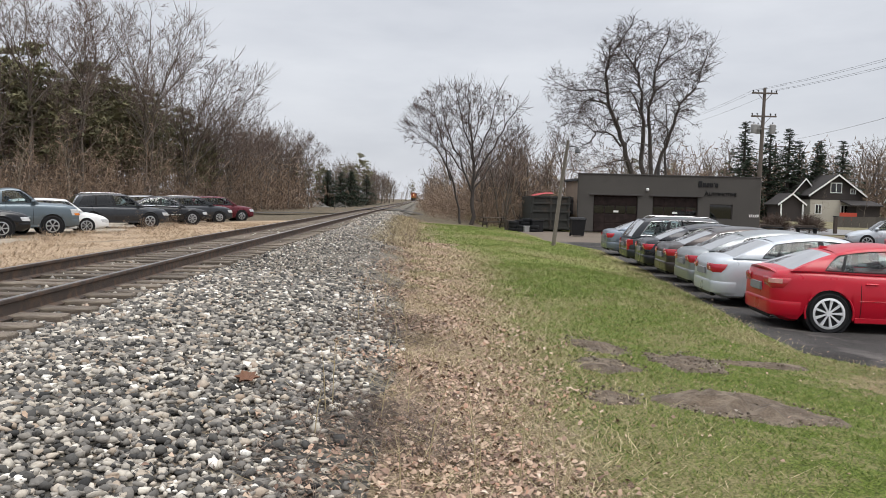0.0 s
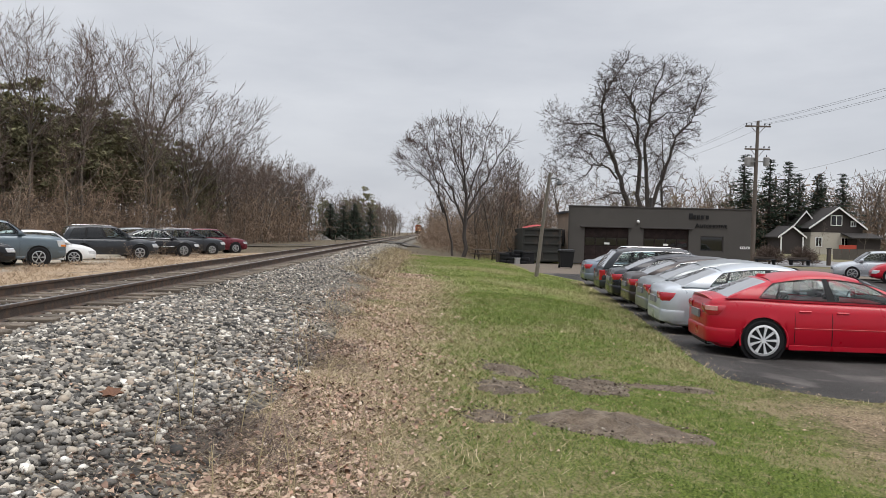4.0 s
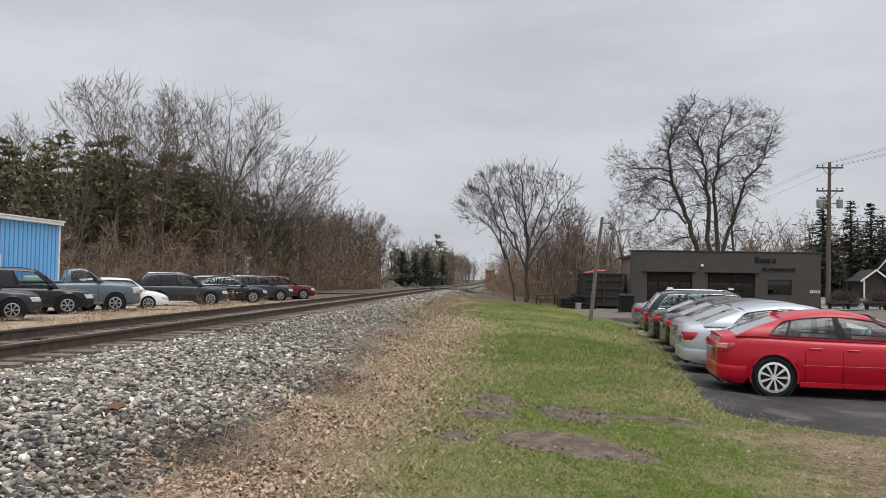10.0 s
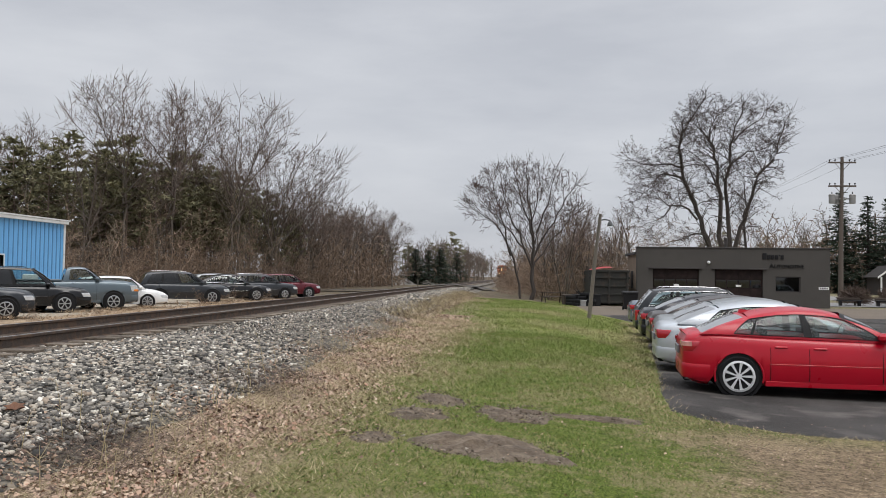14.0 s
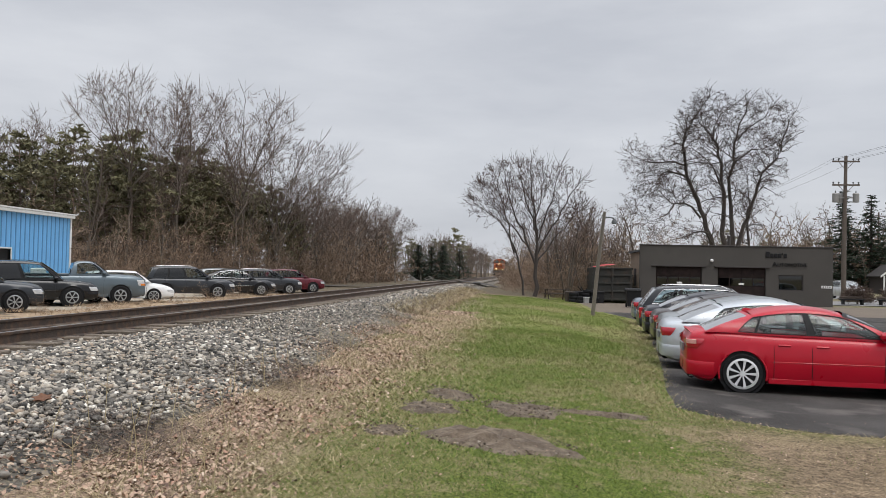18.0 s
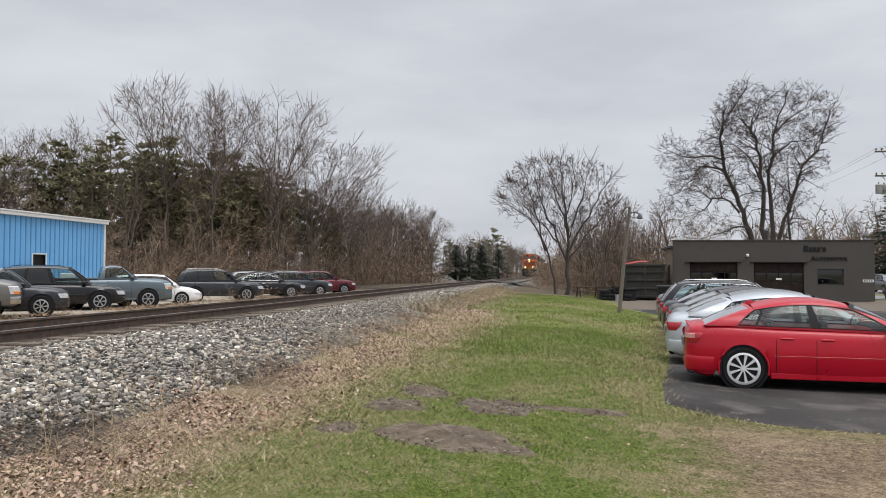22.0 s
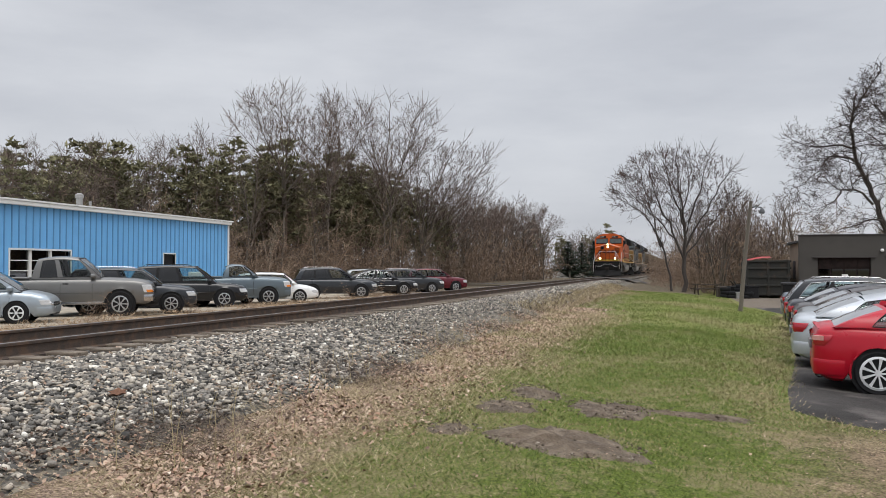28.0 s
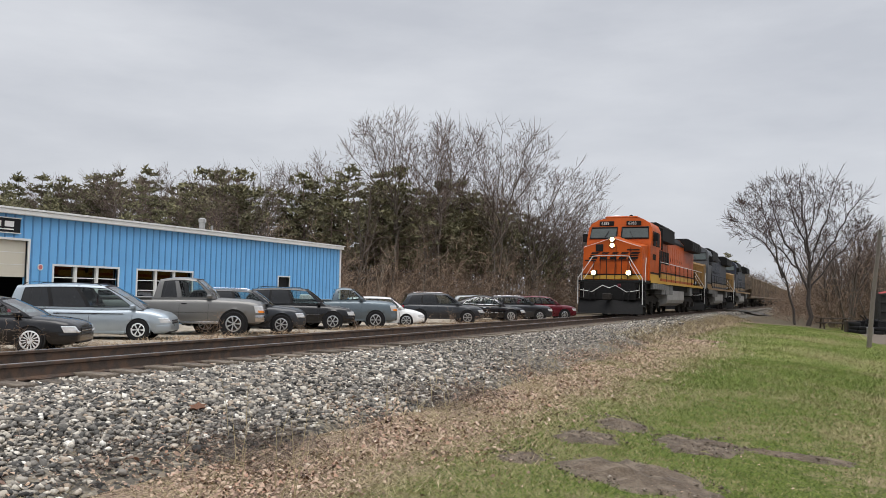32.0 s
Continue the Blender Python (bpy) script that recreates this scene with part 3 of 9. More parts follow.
for a, b in ((15.2, 18.75), (19.3, 22.9)):
    part("lintel", MB().box(a, b, GY0 - 0.14, GY0 - 0.003, 1.57, 1.66, 0.01), M_DARKTRIM, shop)
for y in (56.2,):
    part("side_window", MB().box(GX0 - 0.02, GX0 + 0.005, y, y + 1.1, 0.2, 1.4), M_DARKTRIM, shop)
for k, (a, b, c, d) in enumerate(openings[:2]):
    door = part("overhead_door", MB().box(a, b, GY0 + 0.17, GY0 + 0.22, c, d), M_DOORBROWN, shop, "brown panelled overhead door")
    for i in range(4):
        z = c + 0.06 + i * (d - c - 0.06) / 4
        for j in range(4):
            x = a + 0.08 + j * (b - a - 0.08) / 4
            glassy = i == 2
            part("door_window" if glassy else "door_panel", MB().box(x, x + (b - a) / 4 - 0.1, GY0 + 0.145, GY0 + 0.168, z, z + (d - c) / 4 - 0.09, 0.008), M_DARKGLASS if glassy else M_DOORBROWN, door)
    part("notice", MB().box(a + 1.4, a + 1.75, GY0 + 0.13, GY0 + 0.143, 0.42, 0.55), M_WHITE, door, "small white notice")
a, b, c, d = openings[2]
win = part("window", MB().box(a + 0.06, b - 0.06, GY0 + 0.12, GY0 + 0.13, c + 0.06, d - 0.06), M_DARKGLASS, shop, "dark fixed shop window")
fr = MB()
for q in ((a, b, c, c + 0.06), (a, b, d - 0.06, d), (a, a + 0.06, c, d), (b - 0.06, b, c, d)):
    fr.box(q[0], q[1], GY0 + 0.08, GY0 + 0.16, q[2], q[3])
part("window_frame", fr, M_DARKTRIM, win)
# Added dark panel behind the glass, stands in for the unlit room.
part("room_back", MB().box(a - 0.3, b + 0.3, GY0 + 2.0, GY0 + 2.1, c - 0.5, d + 0.3), M_DARKTRIM, shop)
part("wall_lamp", MB().lathe([(0.02, -0.24), (0.09, -0.2), (0.11, -0.1), (0.06, -0.005)], "y", 12, (19.13, GY0, 2.02)), M_WHITE, shop, "small round white wall lamp")
part("number_plaque", MB().box(26.2, 26.85, GY0 - 0.02, GY0 - 0.003, 0.31, 0.48), M_WHITE, shop, "white plaque with illegible dark marks")
for i in range(4):
    part("plaque_mark", MB().box(26.27 + i * 0.14, 26.35 + i * 0.14, GY0 - 0.026, GY0 - 0.0205, 0.35, 0.44), M_BLACK, shop)
part("wall_seam", MB().box(21.18, 21.21, GY0 - 0.006, GY0 - 0.002, 1.7, GZ1), M_DARKTRIM, shop)
part("downpipe", MB().box(GX0 + 0.02, GX0 + 0.1, GY0 - 0.06, GY0 - 0.003, GZ0 + 0.02, GZ1 - 0.1), M_STUCCO, shop)


def lettering(text, size, m, mat, parent, depth=0.03, name="lettering"):
    cu = bpy.data.curves.new(name, "FONT")
    cu.body, cu.size, cu.extrude, cu.align_x = text, size, depth, "LEFT"
    tmp = new("tmp_text", cu)
    bpy.context.view_layer.update()
    dg = bpy.context.evaluated_depsgraph_get()
    me = bpy.data.meshes.new_from_object(tmp.evaluated_get(dg))
    bpy.data.objects.remove(tmp)
    me.materials.clear()
    me.materials.append(mat)
    ob = new(name, me)
    ob.parent, ob.matrix_basis = parent, m
    return ob


lettering("A", 0.44, pose(23.05, GY0 - 0.035, 1.70, 90), M_BLACK, shop)
lettering("UTOMOTIVE", 0.335, pose(23.36, GY0 - 0.035, 1.70, 90), M_BLACK, shop)
name_bars = MB()
for i, (w, h) in enumerate(((0.26, 0.4), (0.2, 0.28), (0.2, 0.28), (0.2, 0.28), (0.05, 0.1), (0.2, 0.28))):
    x = 22.62 + sum(q + 0.05 for q in (0.26, 0.2, 0.2, 0.2, 0.05, 0.2)[:i])
    z = 2.28 if i != 4 else 2.5
    name_bars.box(x, x + w, GY0 - 0.06, GY0 - 0.004, z, z + h, 0.015)
part("name_bars", name_bars, M_BLACK, shop, "black raised sign letters")
part("roof_vent", MB().lathe([(0.12, 0), (0.12, 1.2), (0.16, 1.22), (0.16, 1.4)], "z", 12, (22.2, 62.5, GZ1 - 0.31)), M_DARKTRIM, shop)

# ---------------------------------------------------------------- blue metal building across the track
BX, BY0, BY1, BZ0, BZ1 = -20.6, 8.0, 45.0, -0.9, 3.84
M_BLUE = material("blue_steel_siding", (0.155, 0.425, 0.75), 0.5, 0.0, 0.06, 30, 0.5, second=(0.14, 0.38, 0.69), mix_at=(0.5, 0.8), coat=0.1)
# Same blue siding, darkened on the ribs: their shade is in the colour.
M_BLUE_RIBSHADE = material("blue_siding_rib_shade", (0.085, 0.25, 0.5), 0.45, 0.0, 0.06, 30, 0.5, coat=0.1)
M_CREAM = material("cream_door", (0.62, 0.58, 0.48), 0.6, 0, 0.08, 30, 0.6)
hall = empty("blue_metal_hall", pose(0, 0, 0), "long bright-blue ribbed steel hall with white eaves", "building")
holes = [(17.4, 21.72, BZ0, 2.64), (22.98, 26.35, 0.3, 1.7), (27.5, 31.1, 0.3, 1.68), (38.3, 39.36, BZ0, 1.68)]
for q in wall_pieces(BY0, BY1, BZ0, BZ1, holes):
    part("wall_panel", MB().box(BX - 0.2, BX, q[0], q[1], q[2], q[3]), M_BLUE, hall)
ew = MB().add([(BX - 0.2, BY1 - 0.2, BZ0), (BX - 20, BY1 - 0.2, BZ0), (BX - 20, BY1 - 0.2, BZ1), (BX - 10, BY1 - 0.2, BZ1 + 1.0), (BX - 0.2, BY1 - 0.2, BZ1),
               (BX - 0.2, BY1, BZ0), (BX - 20, BY1, BZ0), (BX - 20, BY1, BZ1), (BX - 10, BY1, BZ1 + 1.0), (BX - 0.2, BY1, BZ1)],
              [(0, 1, 2, 3, 4), (9, 8, 7, 6, 5), (0, 5, 6, 1), (1, 6, 7, 2), (2, 7, 8, 3), (3, 8, 9, 4), (4, 9, 5, 0)])
part("end_wall", ew, M_BLUE, hall)
part("back_wall", MB().box(BX - 20, BX - 19.8, BY0, BY1 - 0.2, BZ0, BZ1), M_BLUE, hall)
rib_full = MB().box(0, 0.028, -0.035, 0.035, BZ0, BZ1, 0.006).mesh("rib", M_BLUE_RIBSHADE)
y = BY0 + 0.15
while y < BY1 - 0.3:
    inside = [h for h in holes if h[0] - 0.08 < y < h[1] + 0.08]
    if not inside:
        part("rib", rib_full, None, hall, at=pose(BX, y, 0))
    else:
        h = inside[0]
        part("rib", MB().box(0, 0.028, -0.035, 0.035, h[3] + 0.1, BZ1, 0.006), M_BLUE_RIBSHADE, hall, at=pose(BX, y, 0))
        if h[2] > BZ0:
            part("rib", MB().box(0, 0.028, -0.035, 0.035, BZ0, h[2] - 0.08, 0.006), M_BLUE_RIBSHADE, hall, at=pose(BX, y, 0))
    y += 0.405
rf = MB().add([(BX + 0.25, BY0 - 0.2, BZ1), (BX - 10, BY0 - 0.2, BZ1 + 1.05), (BX - 20.2, BY0 - 0.2, BZ1), (BX + 0.25, BY1 + 0.2, BZ1), (BX - 10, BY1 + 0.2, BZ1 + 1.05), (BX - 20.2, BY1 + 0.2, BZ1),
               (BX + 0.25, BY0 - 0.2, BZ1 + 0.08), (BX - 10, BY0 - 0.2, BZ1 + 1.13), (BX - 20.2, BY0 - 0.2, BZ1 + 0.08), (BX + 0.25, BY1 + 0.2, BZ1 + 0.08), (BX - 10, BY1 + 0.2, BZ1 + 1.13), (BX - 20.2, BY1 + 0.2, BZ1 + 0.08)],
              [(0, 3, 4, 1), (1, 4, 5, 2), (6, 7, 10, 9), (7, 8, 11, 10), (0, 6, 9, 3), (2, 5, 11, 8), (0, 1, 7, 6), (1, 2, 8, 7), (3, 9, 10, 4), (4, 10, 11, 5)])
part("roof", rf, M_WHITE, hall, "pale metal roof")
part("eave_gutter", MB().box(BX + 0.03, BX + 0.22, BY0, BY1 + 0.1, BZ1 - 0.19, BZ1 - 0.004, 0.02), M_WHITE, hall, "white eave gutter")
part("corner_trim", MB().box(BX - 0.03, BX + 0.045, BY1 + 0.003, BY1 + 0.06, BZ0, BZ1 - 0.2), M_WHITE, hall, "white corner trim")
part("corner_trim", MB().box(BX + 0.003, BX + 0.045, BY1 - 0.1, BY1, BZ0, BZ1 - 0.2), M_WHITE, hall)
for a, b, c, d in holes[1:3]:
    wob = part("window", MB().box(BX - 0.13, BX - 0.12, a, b, c, d), M_DARKGLASS, hall, "white-framed workshop window, dark inside")
    fr = MB()
    for q in ((a - 0.07, b + 0.07, d, d + 0.08), (a - 0.07, b + 0.07, c - 0.08, c), (a - 0.07, a, c, d), (b, b + 0.07, c, d)):
        fr.box(BX - 0.1, BX + 0.04, q[0], q[1], q[2], q[3])
    part("window_frame", fr, M_WHITE, wob)
    for i in (1, 2):
        yy = a + (b - a) * i / 3
        part("mullion", MB().box(BX - 0.115, BX - 0.02, yy - 0.07, yy + 0.07, c, d), M_WHITE, wob)
    for i in (1, 2):
        zz = c + (d - c) * i / 3
        part("glazing_bar", MB().box(BX - 0.117, BX - 0.07, a, b, zz - 0.02, zz + 0.02), M_WHITE, wob)
    # Black sheet added inside, so the unlit room is dark by colour.
    part("room_back", MB().box(BX - 3.1, BX - 3, a - 1, b + 1, c - 1, d + 1), M_BLACK, hall)
a, b, c, d = holes[3]
part("side_door", MB().box(BX - 0.15, BX - 0.1, a, b, c, d), M_BLACK, hall, "small dark door")
fr = MB().box(BX - 0.1, BX + 0.04, a - 0.06, a, c, d).box(BX - 0.1, BX + 0.04, b, b + 0.06, c, d).box(BX - 0.1, BX + 0.04, a - 0.06, b + 0.06, d, d + 0.07)
part("door_frame", fr, M_WHITE, hall)
a, b, c, d = holes[0]
dr = part("roller_door", MB().box(BX - 0.16, BX - 0.1, a, b, 1.2, d), M_CREAM, hall, "half-raised cream overhead door")
for i in range(1, 3):
    part("door_groove", MB().box(BX - 0.099, BX - 0.092, a, b, 1.2 + i * 0.48, 1.22 + i * 0.48), M_WHITE, dr)
# Added black sheet for the darkness inside, below the raised door.
part("door_gap", MB().box(BX - 4.1, BX - 4, a - 1, b + 1, BZ0, d), M_BLACK, hall)
part("door_frame", MB().box(BX - 0.1, BX + 0.05, a - 0.1, a, c, d).box(BX - 0.1, BX + 0.05, b, b + 0.1, c, d).box(BX - 0.1, BX + 0.05, a - 0.1, b + 0.1, d, d + 0.09), M_WHITE, hall)
sg = part("sign_board", MB().box(BX + 0.03, BX + 0.1, 17.0, 21.3, 2.93, 3.47, 0.01), M_BLACK, hall, "black sign board with plain white marks")
sb = MB()
for i in range(7):
    sb.box(BX + 0.102, BX + 0.11, 17.3 + i * 0.55, 17.7 + i * 0.55, 3.14, 3.36)
sb.box(BX + 0.102, BX + 0.11, 18.2, 21.0, 3.02, 3.07)
part("sign_marks", sb, M_WHITE, sg)
part("sign_border", MB().box(BX + 0.06, BX + 0.105, 16.97, 21.33, 3.475, 3.51).box(BX + 0.06, BX + 0.105, 16.97, 21.33, 2.89, 2.925), M_WHITE, sg)
part("round_sign", MB().lathe([(0.13, 0.03), (0.13, 0.045)], "x", 20, (BX, 22.32, 1.62)), M_WHITE, hall, "small round red and white sign")
part("round_sign_mark", MB().lathe([(0.09, 0.046), (0.09, 0.05)], "x", 20, (BX, 22.32, 1.62)), material("sign_red", (0.5, 0.15, 0.15), 0.6), hall)
M_STEEL = material("galvanised_steel", (0.3, 0.295, 0.285), 0.55, 0.4, 0.15, 30, 1.5)
part("roof_stack", MB().lathe([(0.16, 0), (0.16, 0.5), (0.21, 0.52), (0.21, 0.68), (0.1, 0.76)], "z", 14, (BX - 2.2, 34.2, BZ1 + 0.2)), M_STEEL, hall, "galvanised roof stack")
part("roof_stack", MB().lathe([(0.07, 0), (0.07, 0.4)], "z", 10, (BX - 2.2, 35.0, BZ1 + 0.2)), M_STEEL, hall)

# ---------------------------------------------------------------- trees
def ribbon(mb, p, q, w0, w1, r):
    """A thin flat twig from p to q, turned at random."""
    d = q - p
    a = Vector((r.gauss(0, 1), r.gauss(0, 1), r.gauss(0, 1))).cross(d)
    if a.length < 1e-6:
        return
    a.normalize()
    if w1 <= 0:
        mb.add([p + a * w0, p - a * w0, q], [(0, 1, 2)])
    else:
        mb.add([p + a * w0, p - a * w0, q - a * w1, q + a * w1], [(0, 1, 2, 3)])


def strand(mb, pts, ws, r):
    """A thin shoot through several points that tapers to its tip."""
    a = Vector((r.gauss(0, 1), r.gauss(0, 1), r.gauss(0, 1))).cross(pts[-1] - pts[0])
    if a.length < 1e-6:
        return
    a.normalize()
    v, n = [], len(pts)
    for p, w in zip(pts[:-1], ws):
        v += [p + a * w, p - a * w]
    v.append(pts[-1])
    mb.add(v, [(2 * i, 2 * i + 1, 2 * i + 3, 2 * i + 2) for i in range(n - 2)] + [(2 * n - 4, 2 * n - 3, 2 * n - 2)])


def inside_of(lobes, r):
    """Whether a point lies in the crown: lobes are (x, z, half width, half height)."""
    def test(p):
        return not lobes or any(((p.x - cx) / rx) ** 2 + (p.y / (1.1 * max(rx, rz))) ** 2 + ((p.z - cz) / rz) ** 2 < r.uniform(0.88, 1.08) for cx, cz, rx, rz in lobes)
    return test


def branch(limbs, twigs, r, p, d, length, rad, level, kids, o):
    """One shoot with its side shoots. kids: side shoots by level; o: angle, lift, wander, ratio, start, thin, test."""
    last = level >= len(kids)
    if level >= 2 and not o["test"](p):
        return
    if last:
        length *= 0.62
    n = 2 if last else (6 if level == 0 else 4 if level == 1 else 3)
    pts, p = [p], p
    az = Vector((r.gauss(0, 1), r.gauss(0, 1), r.gauss(0, 1)))
    for i in range(n):
        az = az * 0.5 + Vector((r.gauss(0, 1), r.gauss(0, 1), r.gauss(0, 0.7)))
        d = (d + az * o["wander"] * (0.45 if level == 0 else 1.0) / n ** 0.5 + Vector((0, 0, o["lift"] * (0.3, 1.0, 0.45, 0.15, 0.0, 0.0)[level] / n))).normalized()
        p = p + d * length / n
        pts.append(p)
    tip = 0.42 if level == 0 else 0.3
    rs = [max(rad * (1 - (1 - tip) * i / n), o["thin"]) for i in range(n + 1)]
    if rs[0] > max(0.03, 1.4 * o["thin"]) and not last:
        limbs.tube(pts, rs, 7 if level == 0 else (5 if rs[0] > 0.07 else 3), caps=False)
    else:
        strand(twigs, pts, rs, r)
    if last:
        return
    turn = r.uniform(0, 6.28)
    count = kids[level]
    s0 = o["start"] if level == 0 else 0.22
    for k in range(count):
        s = s0 + (1 - s0) * min(0.999, (k + r.uniform(0.15, 0.85)) / count)
        i = min(int(s * n), n - 1)
        q = pts[i].lerp(pts[i + 1], s * n - i)
        along = (pts[i + 1] - pts[i]).normalized()
        turn += 2.4 + r.uniform(-0.5, 0.5)
        side = Matrix.Rotation(turn, 3, along) @ along.orthogonal().normalized()
        a = o["angle"] * r.uniform(0.7, 1.3) * (1.0 if level else 1.15 - 0.4 * s)
        nd = along * math.cos(a) + side * math.sin(a)
        share = o["ratio"] if level == 0 else o.get("sub", 0.52)
        ln = length * share * (1.12 - 0.55 * (s - s0) / (1 - s0)) * r.uniform(0.75, 1.2)
        branch(limbs, twigs, r, q, nd, ln, max((rad * (1 - (1 - tip) * s)) * r.uniform(0.52, 0.76), o["thin"]), level + 1, kids, o)
    for k in range(2):
        nd = (d + Vector((r.gauss(0, 0.3), r.gauss(0, 0.3), r.gauss(0, 0.2)))).normalized()
        branch(limbs, twigs, r, pts[-1], nd, length * (o["ratio"] if level == 0 else o.get("sub", 0.52)) * r.uniform(0.5, 0.75), rs[-1] * 0.8, level + 1, kids, o)


def bare_tree(seed, height, trunk_r, kids, trunks=1, lean=0.05, angle=0.62, lift=0.5, wander=0.16, ratio=0.55, start=0.42, thin=0.01, crown=(), bole=0.62, tilt=(0, 0)):
    """Bare broadleaf tree: returns (limb builder, twig builder)."""
    r = random.Random(seed)
    limbs, twigs = MB(), MB()
    o = dict(angle=angle, lift=lift, wander=wander, ratio=ratio, start=start, thin=thin, test=inside_of(crown, r))
    for k in range(trunks):
        a = 2 * math.pi * k / trunks + r.uniform(-0.5, 0.5)
        q = 1.0 if trunks > 1 else 0.4
        d = Vector((math.cos(a) * lean * q + tilt[0], math.sin(a) * lean * q + tilt[1], 1)).normalized()
        off = trunk_r * (1.1 if trunks > 1 else 0)
        branch(limbs, twigs, r, Vector((math.cos(a) * off, math.sin(a) * off, -0.15)), d, height * bole * r.uniform(0.85, 1.08), trunk_r * r.uniform(0.75, 1.0), 0, kids, o)
    s = height / max(v[2] for v in limbs.v + twigs.v)
    for mb in (limbs, twigs):
        mb.v = [(x * (0.4 + 0.6 * s), y * (0.4 + 0.6 * s), z * s) for x, y, z in mb.v]
    return limbs, twigs


def guided_tree(seed, guides, crown, kids, reach, shoots, angle=0.8, lift=0.25, wander=0.3, ratio=0.6, thin=0.01):
    """A tree whose main limbs are given: (radius, points...)."""
    r = random.Random(seed)
    limbs, twigs = MB(), MB()
    o = dict(angle=angle, lift=lift, wander=wander, ratio=ratio, start=0.2, thin=thin, test=inside_of(crown, r))
    for limb in guides:
        knots = [Vector(q) for q in limb[1:]]
        pts = [knots[0]]
        for i in range(1, len(knots)):
            a, b = knots[i - 1], knots[i]
            c0, c1 = knots[max(i - 2, 0)], knots[min(i + 1, len(knots) - 1)]
            g = 0.035 * (b - a).length
            for t in (0.33, 0.67):
                m = a.lerp(b, t) + ((a - c0) - (c1 - b)) * 0.11 * (1 - abs(2 * t - 1)) + Vector((r.gauss(0, g), r.gauss(0, g), r.gauss(0, g)))
                pts.append(m)
            pts.append(b)
        n = len(pts) - 1
        rs = [0.82 * limb[0] * (1 - 0.86 * (i / n) ** 0.8) for i in range(n + 1)]
        limbs.tube(pts, rs, 8, caps=False)
        turn = r.uniform(0, 6.28)
        for i in range(3, n + 1):
            seg = pts[i] - pts[i - 1]
            dd = seg.normalized()
            for _ in range(shoots if i > n * 0.4 else max(1, shoots - 2)):
                turn += 2.4 + r.uniform(-0.6, 0.6)
                side = Matrix.Rotation(turn, 3, dd) @ dd.orthogonal().normalized()
                a = angle * r.uniform(0.75, 1.25)
                branch(limbs, twigs, r, pts[i - 1] + seg * r.random(), dd * math.cos(a) + side * math.sin(a), reach * r.uniform(0.55, 1.2), min(rs[i] * 0.5, 0.022 * reach + 0.008), 1, kids, o)
        for _ in range(4):
            dd = (pts[-1] - pts[-2]).normalized()
            branch(limbs, twigs, r, pts[-1], (dd + Vector((r.gauss(0, 0.4), r.gauss(0, 0.4), r.gauss(0, 0.3)))).normalized(), reach * r.uniform(0.6, 1.0), rs[-1] * 0.8, 1, kids, o)
    return limbs, twigs


def vase_tree(seed, height, fork, spread, limbs, trunk_r, lean=0.0):
    """A forest tree drawn up to the light: a clear bole that forks into limbs fanning out to a rounded, fine-twigged crown."""
    r = random.Random(seed)
    foot = Vector((lean * fork * 0.5, 0, fork))
    guides = [(trunk_r, (0, 0, -0.15), (r.gauss(0, 0.15), r.gauss(0, 0.15), fork * 0.5), tuple(foot), (foot.x + r.gauss(0, 0.4), r.gauss(0, 0.4), fork + (height - fork) * 0.5), (foot.x + lean * (height - fork), 0, height * 0.97))]
    for k in range(limbs):
        a = 2.4 * k + r.uniform(-0.4, 0.4)
        up = fork * r.uniform(0.72, 1.05) + (height - fork) * 0.12 * (k % 3)
        out = spread * r.uniform(0.65, 1.0)
        top = height * r.uniform(0.82, 0.97) - 0.1 * out
        c, s = math.cos(a), math.sin(a)
        base = Vector((lean * up * 0.5, 0, up))
        rise = top - up
        q = lean * rise
        guides.append((trunk_r * r.uniform(0.4, 0.6), tuple(base), tuple(base + Vector((c * out * 0.34 + q * 0.25, s * out * 0.34, rise * 0.3))),
                       tuple(base + Vector((c * out * 0.72 + q * 0.6, s * out * 0.72, rise * 0.66))), tuple(base + Vector((c * out + q, s * out, rise)))))
    mid = fork + (height - fork) * 0.52
    q = lean * (mid - fork * 0.5)
    crown = [(q, mid, spread * 1.12, (height - fork) * 0.5), (q * 1.2, height - spread * 0.8, spread, spread * 0.8)]
    return guided_tree(seed, guides, crown, (0, 4, 3), spread * 0.5, 3, angle=0.72, lift=0.34, wander=0.17, ratio=0.58, thin=0.014)


def make_tree(name, meshes, m, label, bark, twig_mat, group=""):
    t = empty(name, m, label, "tree", group)
    part("trunk", meshes[0], bark, t, smooth=True)
    part("crown", meshes[1], twig_mat, t)
    return t


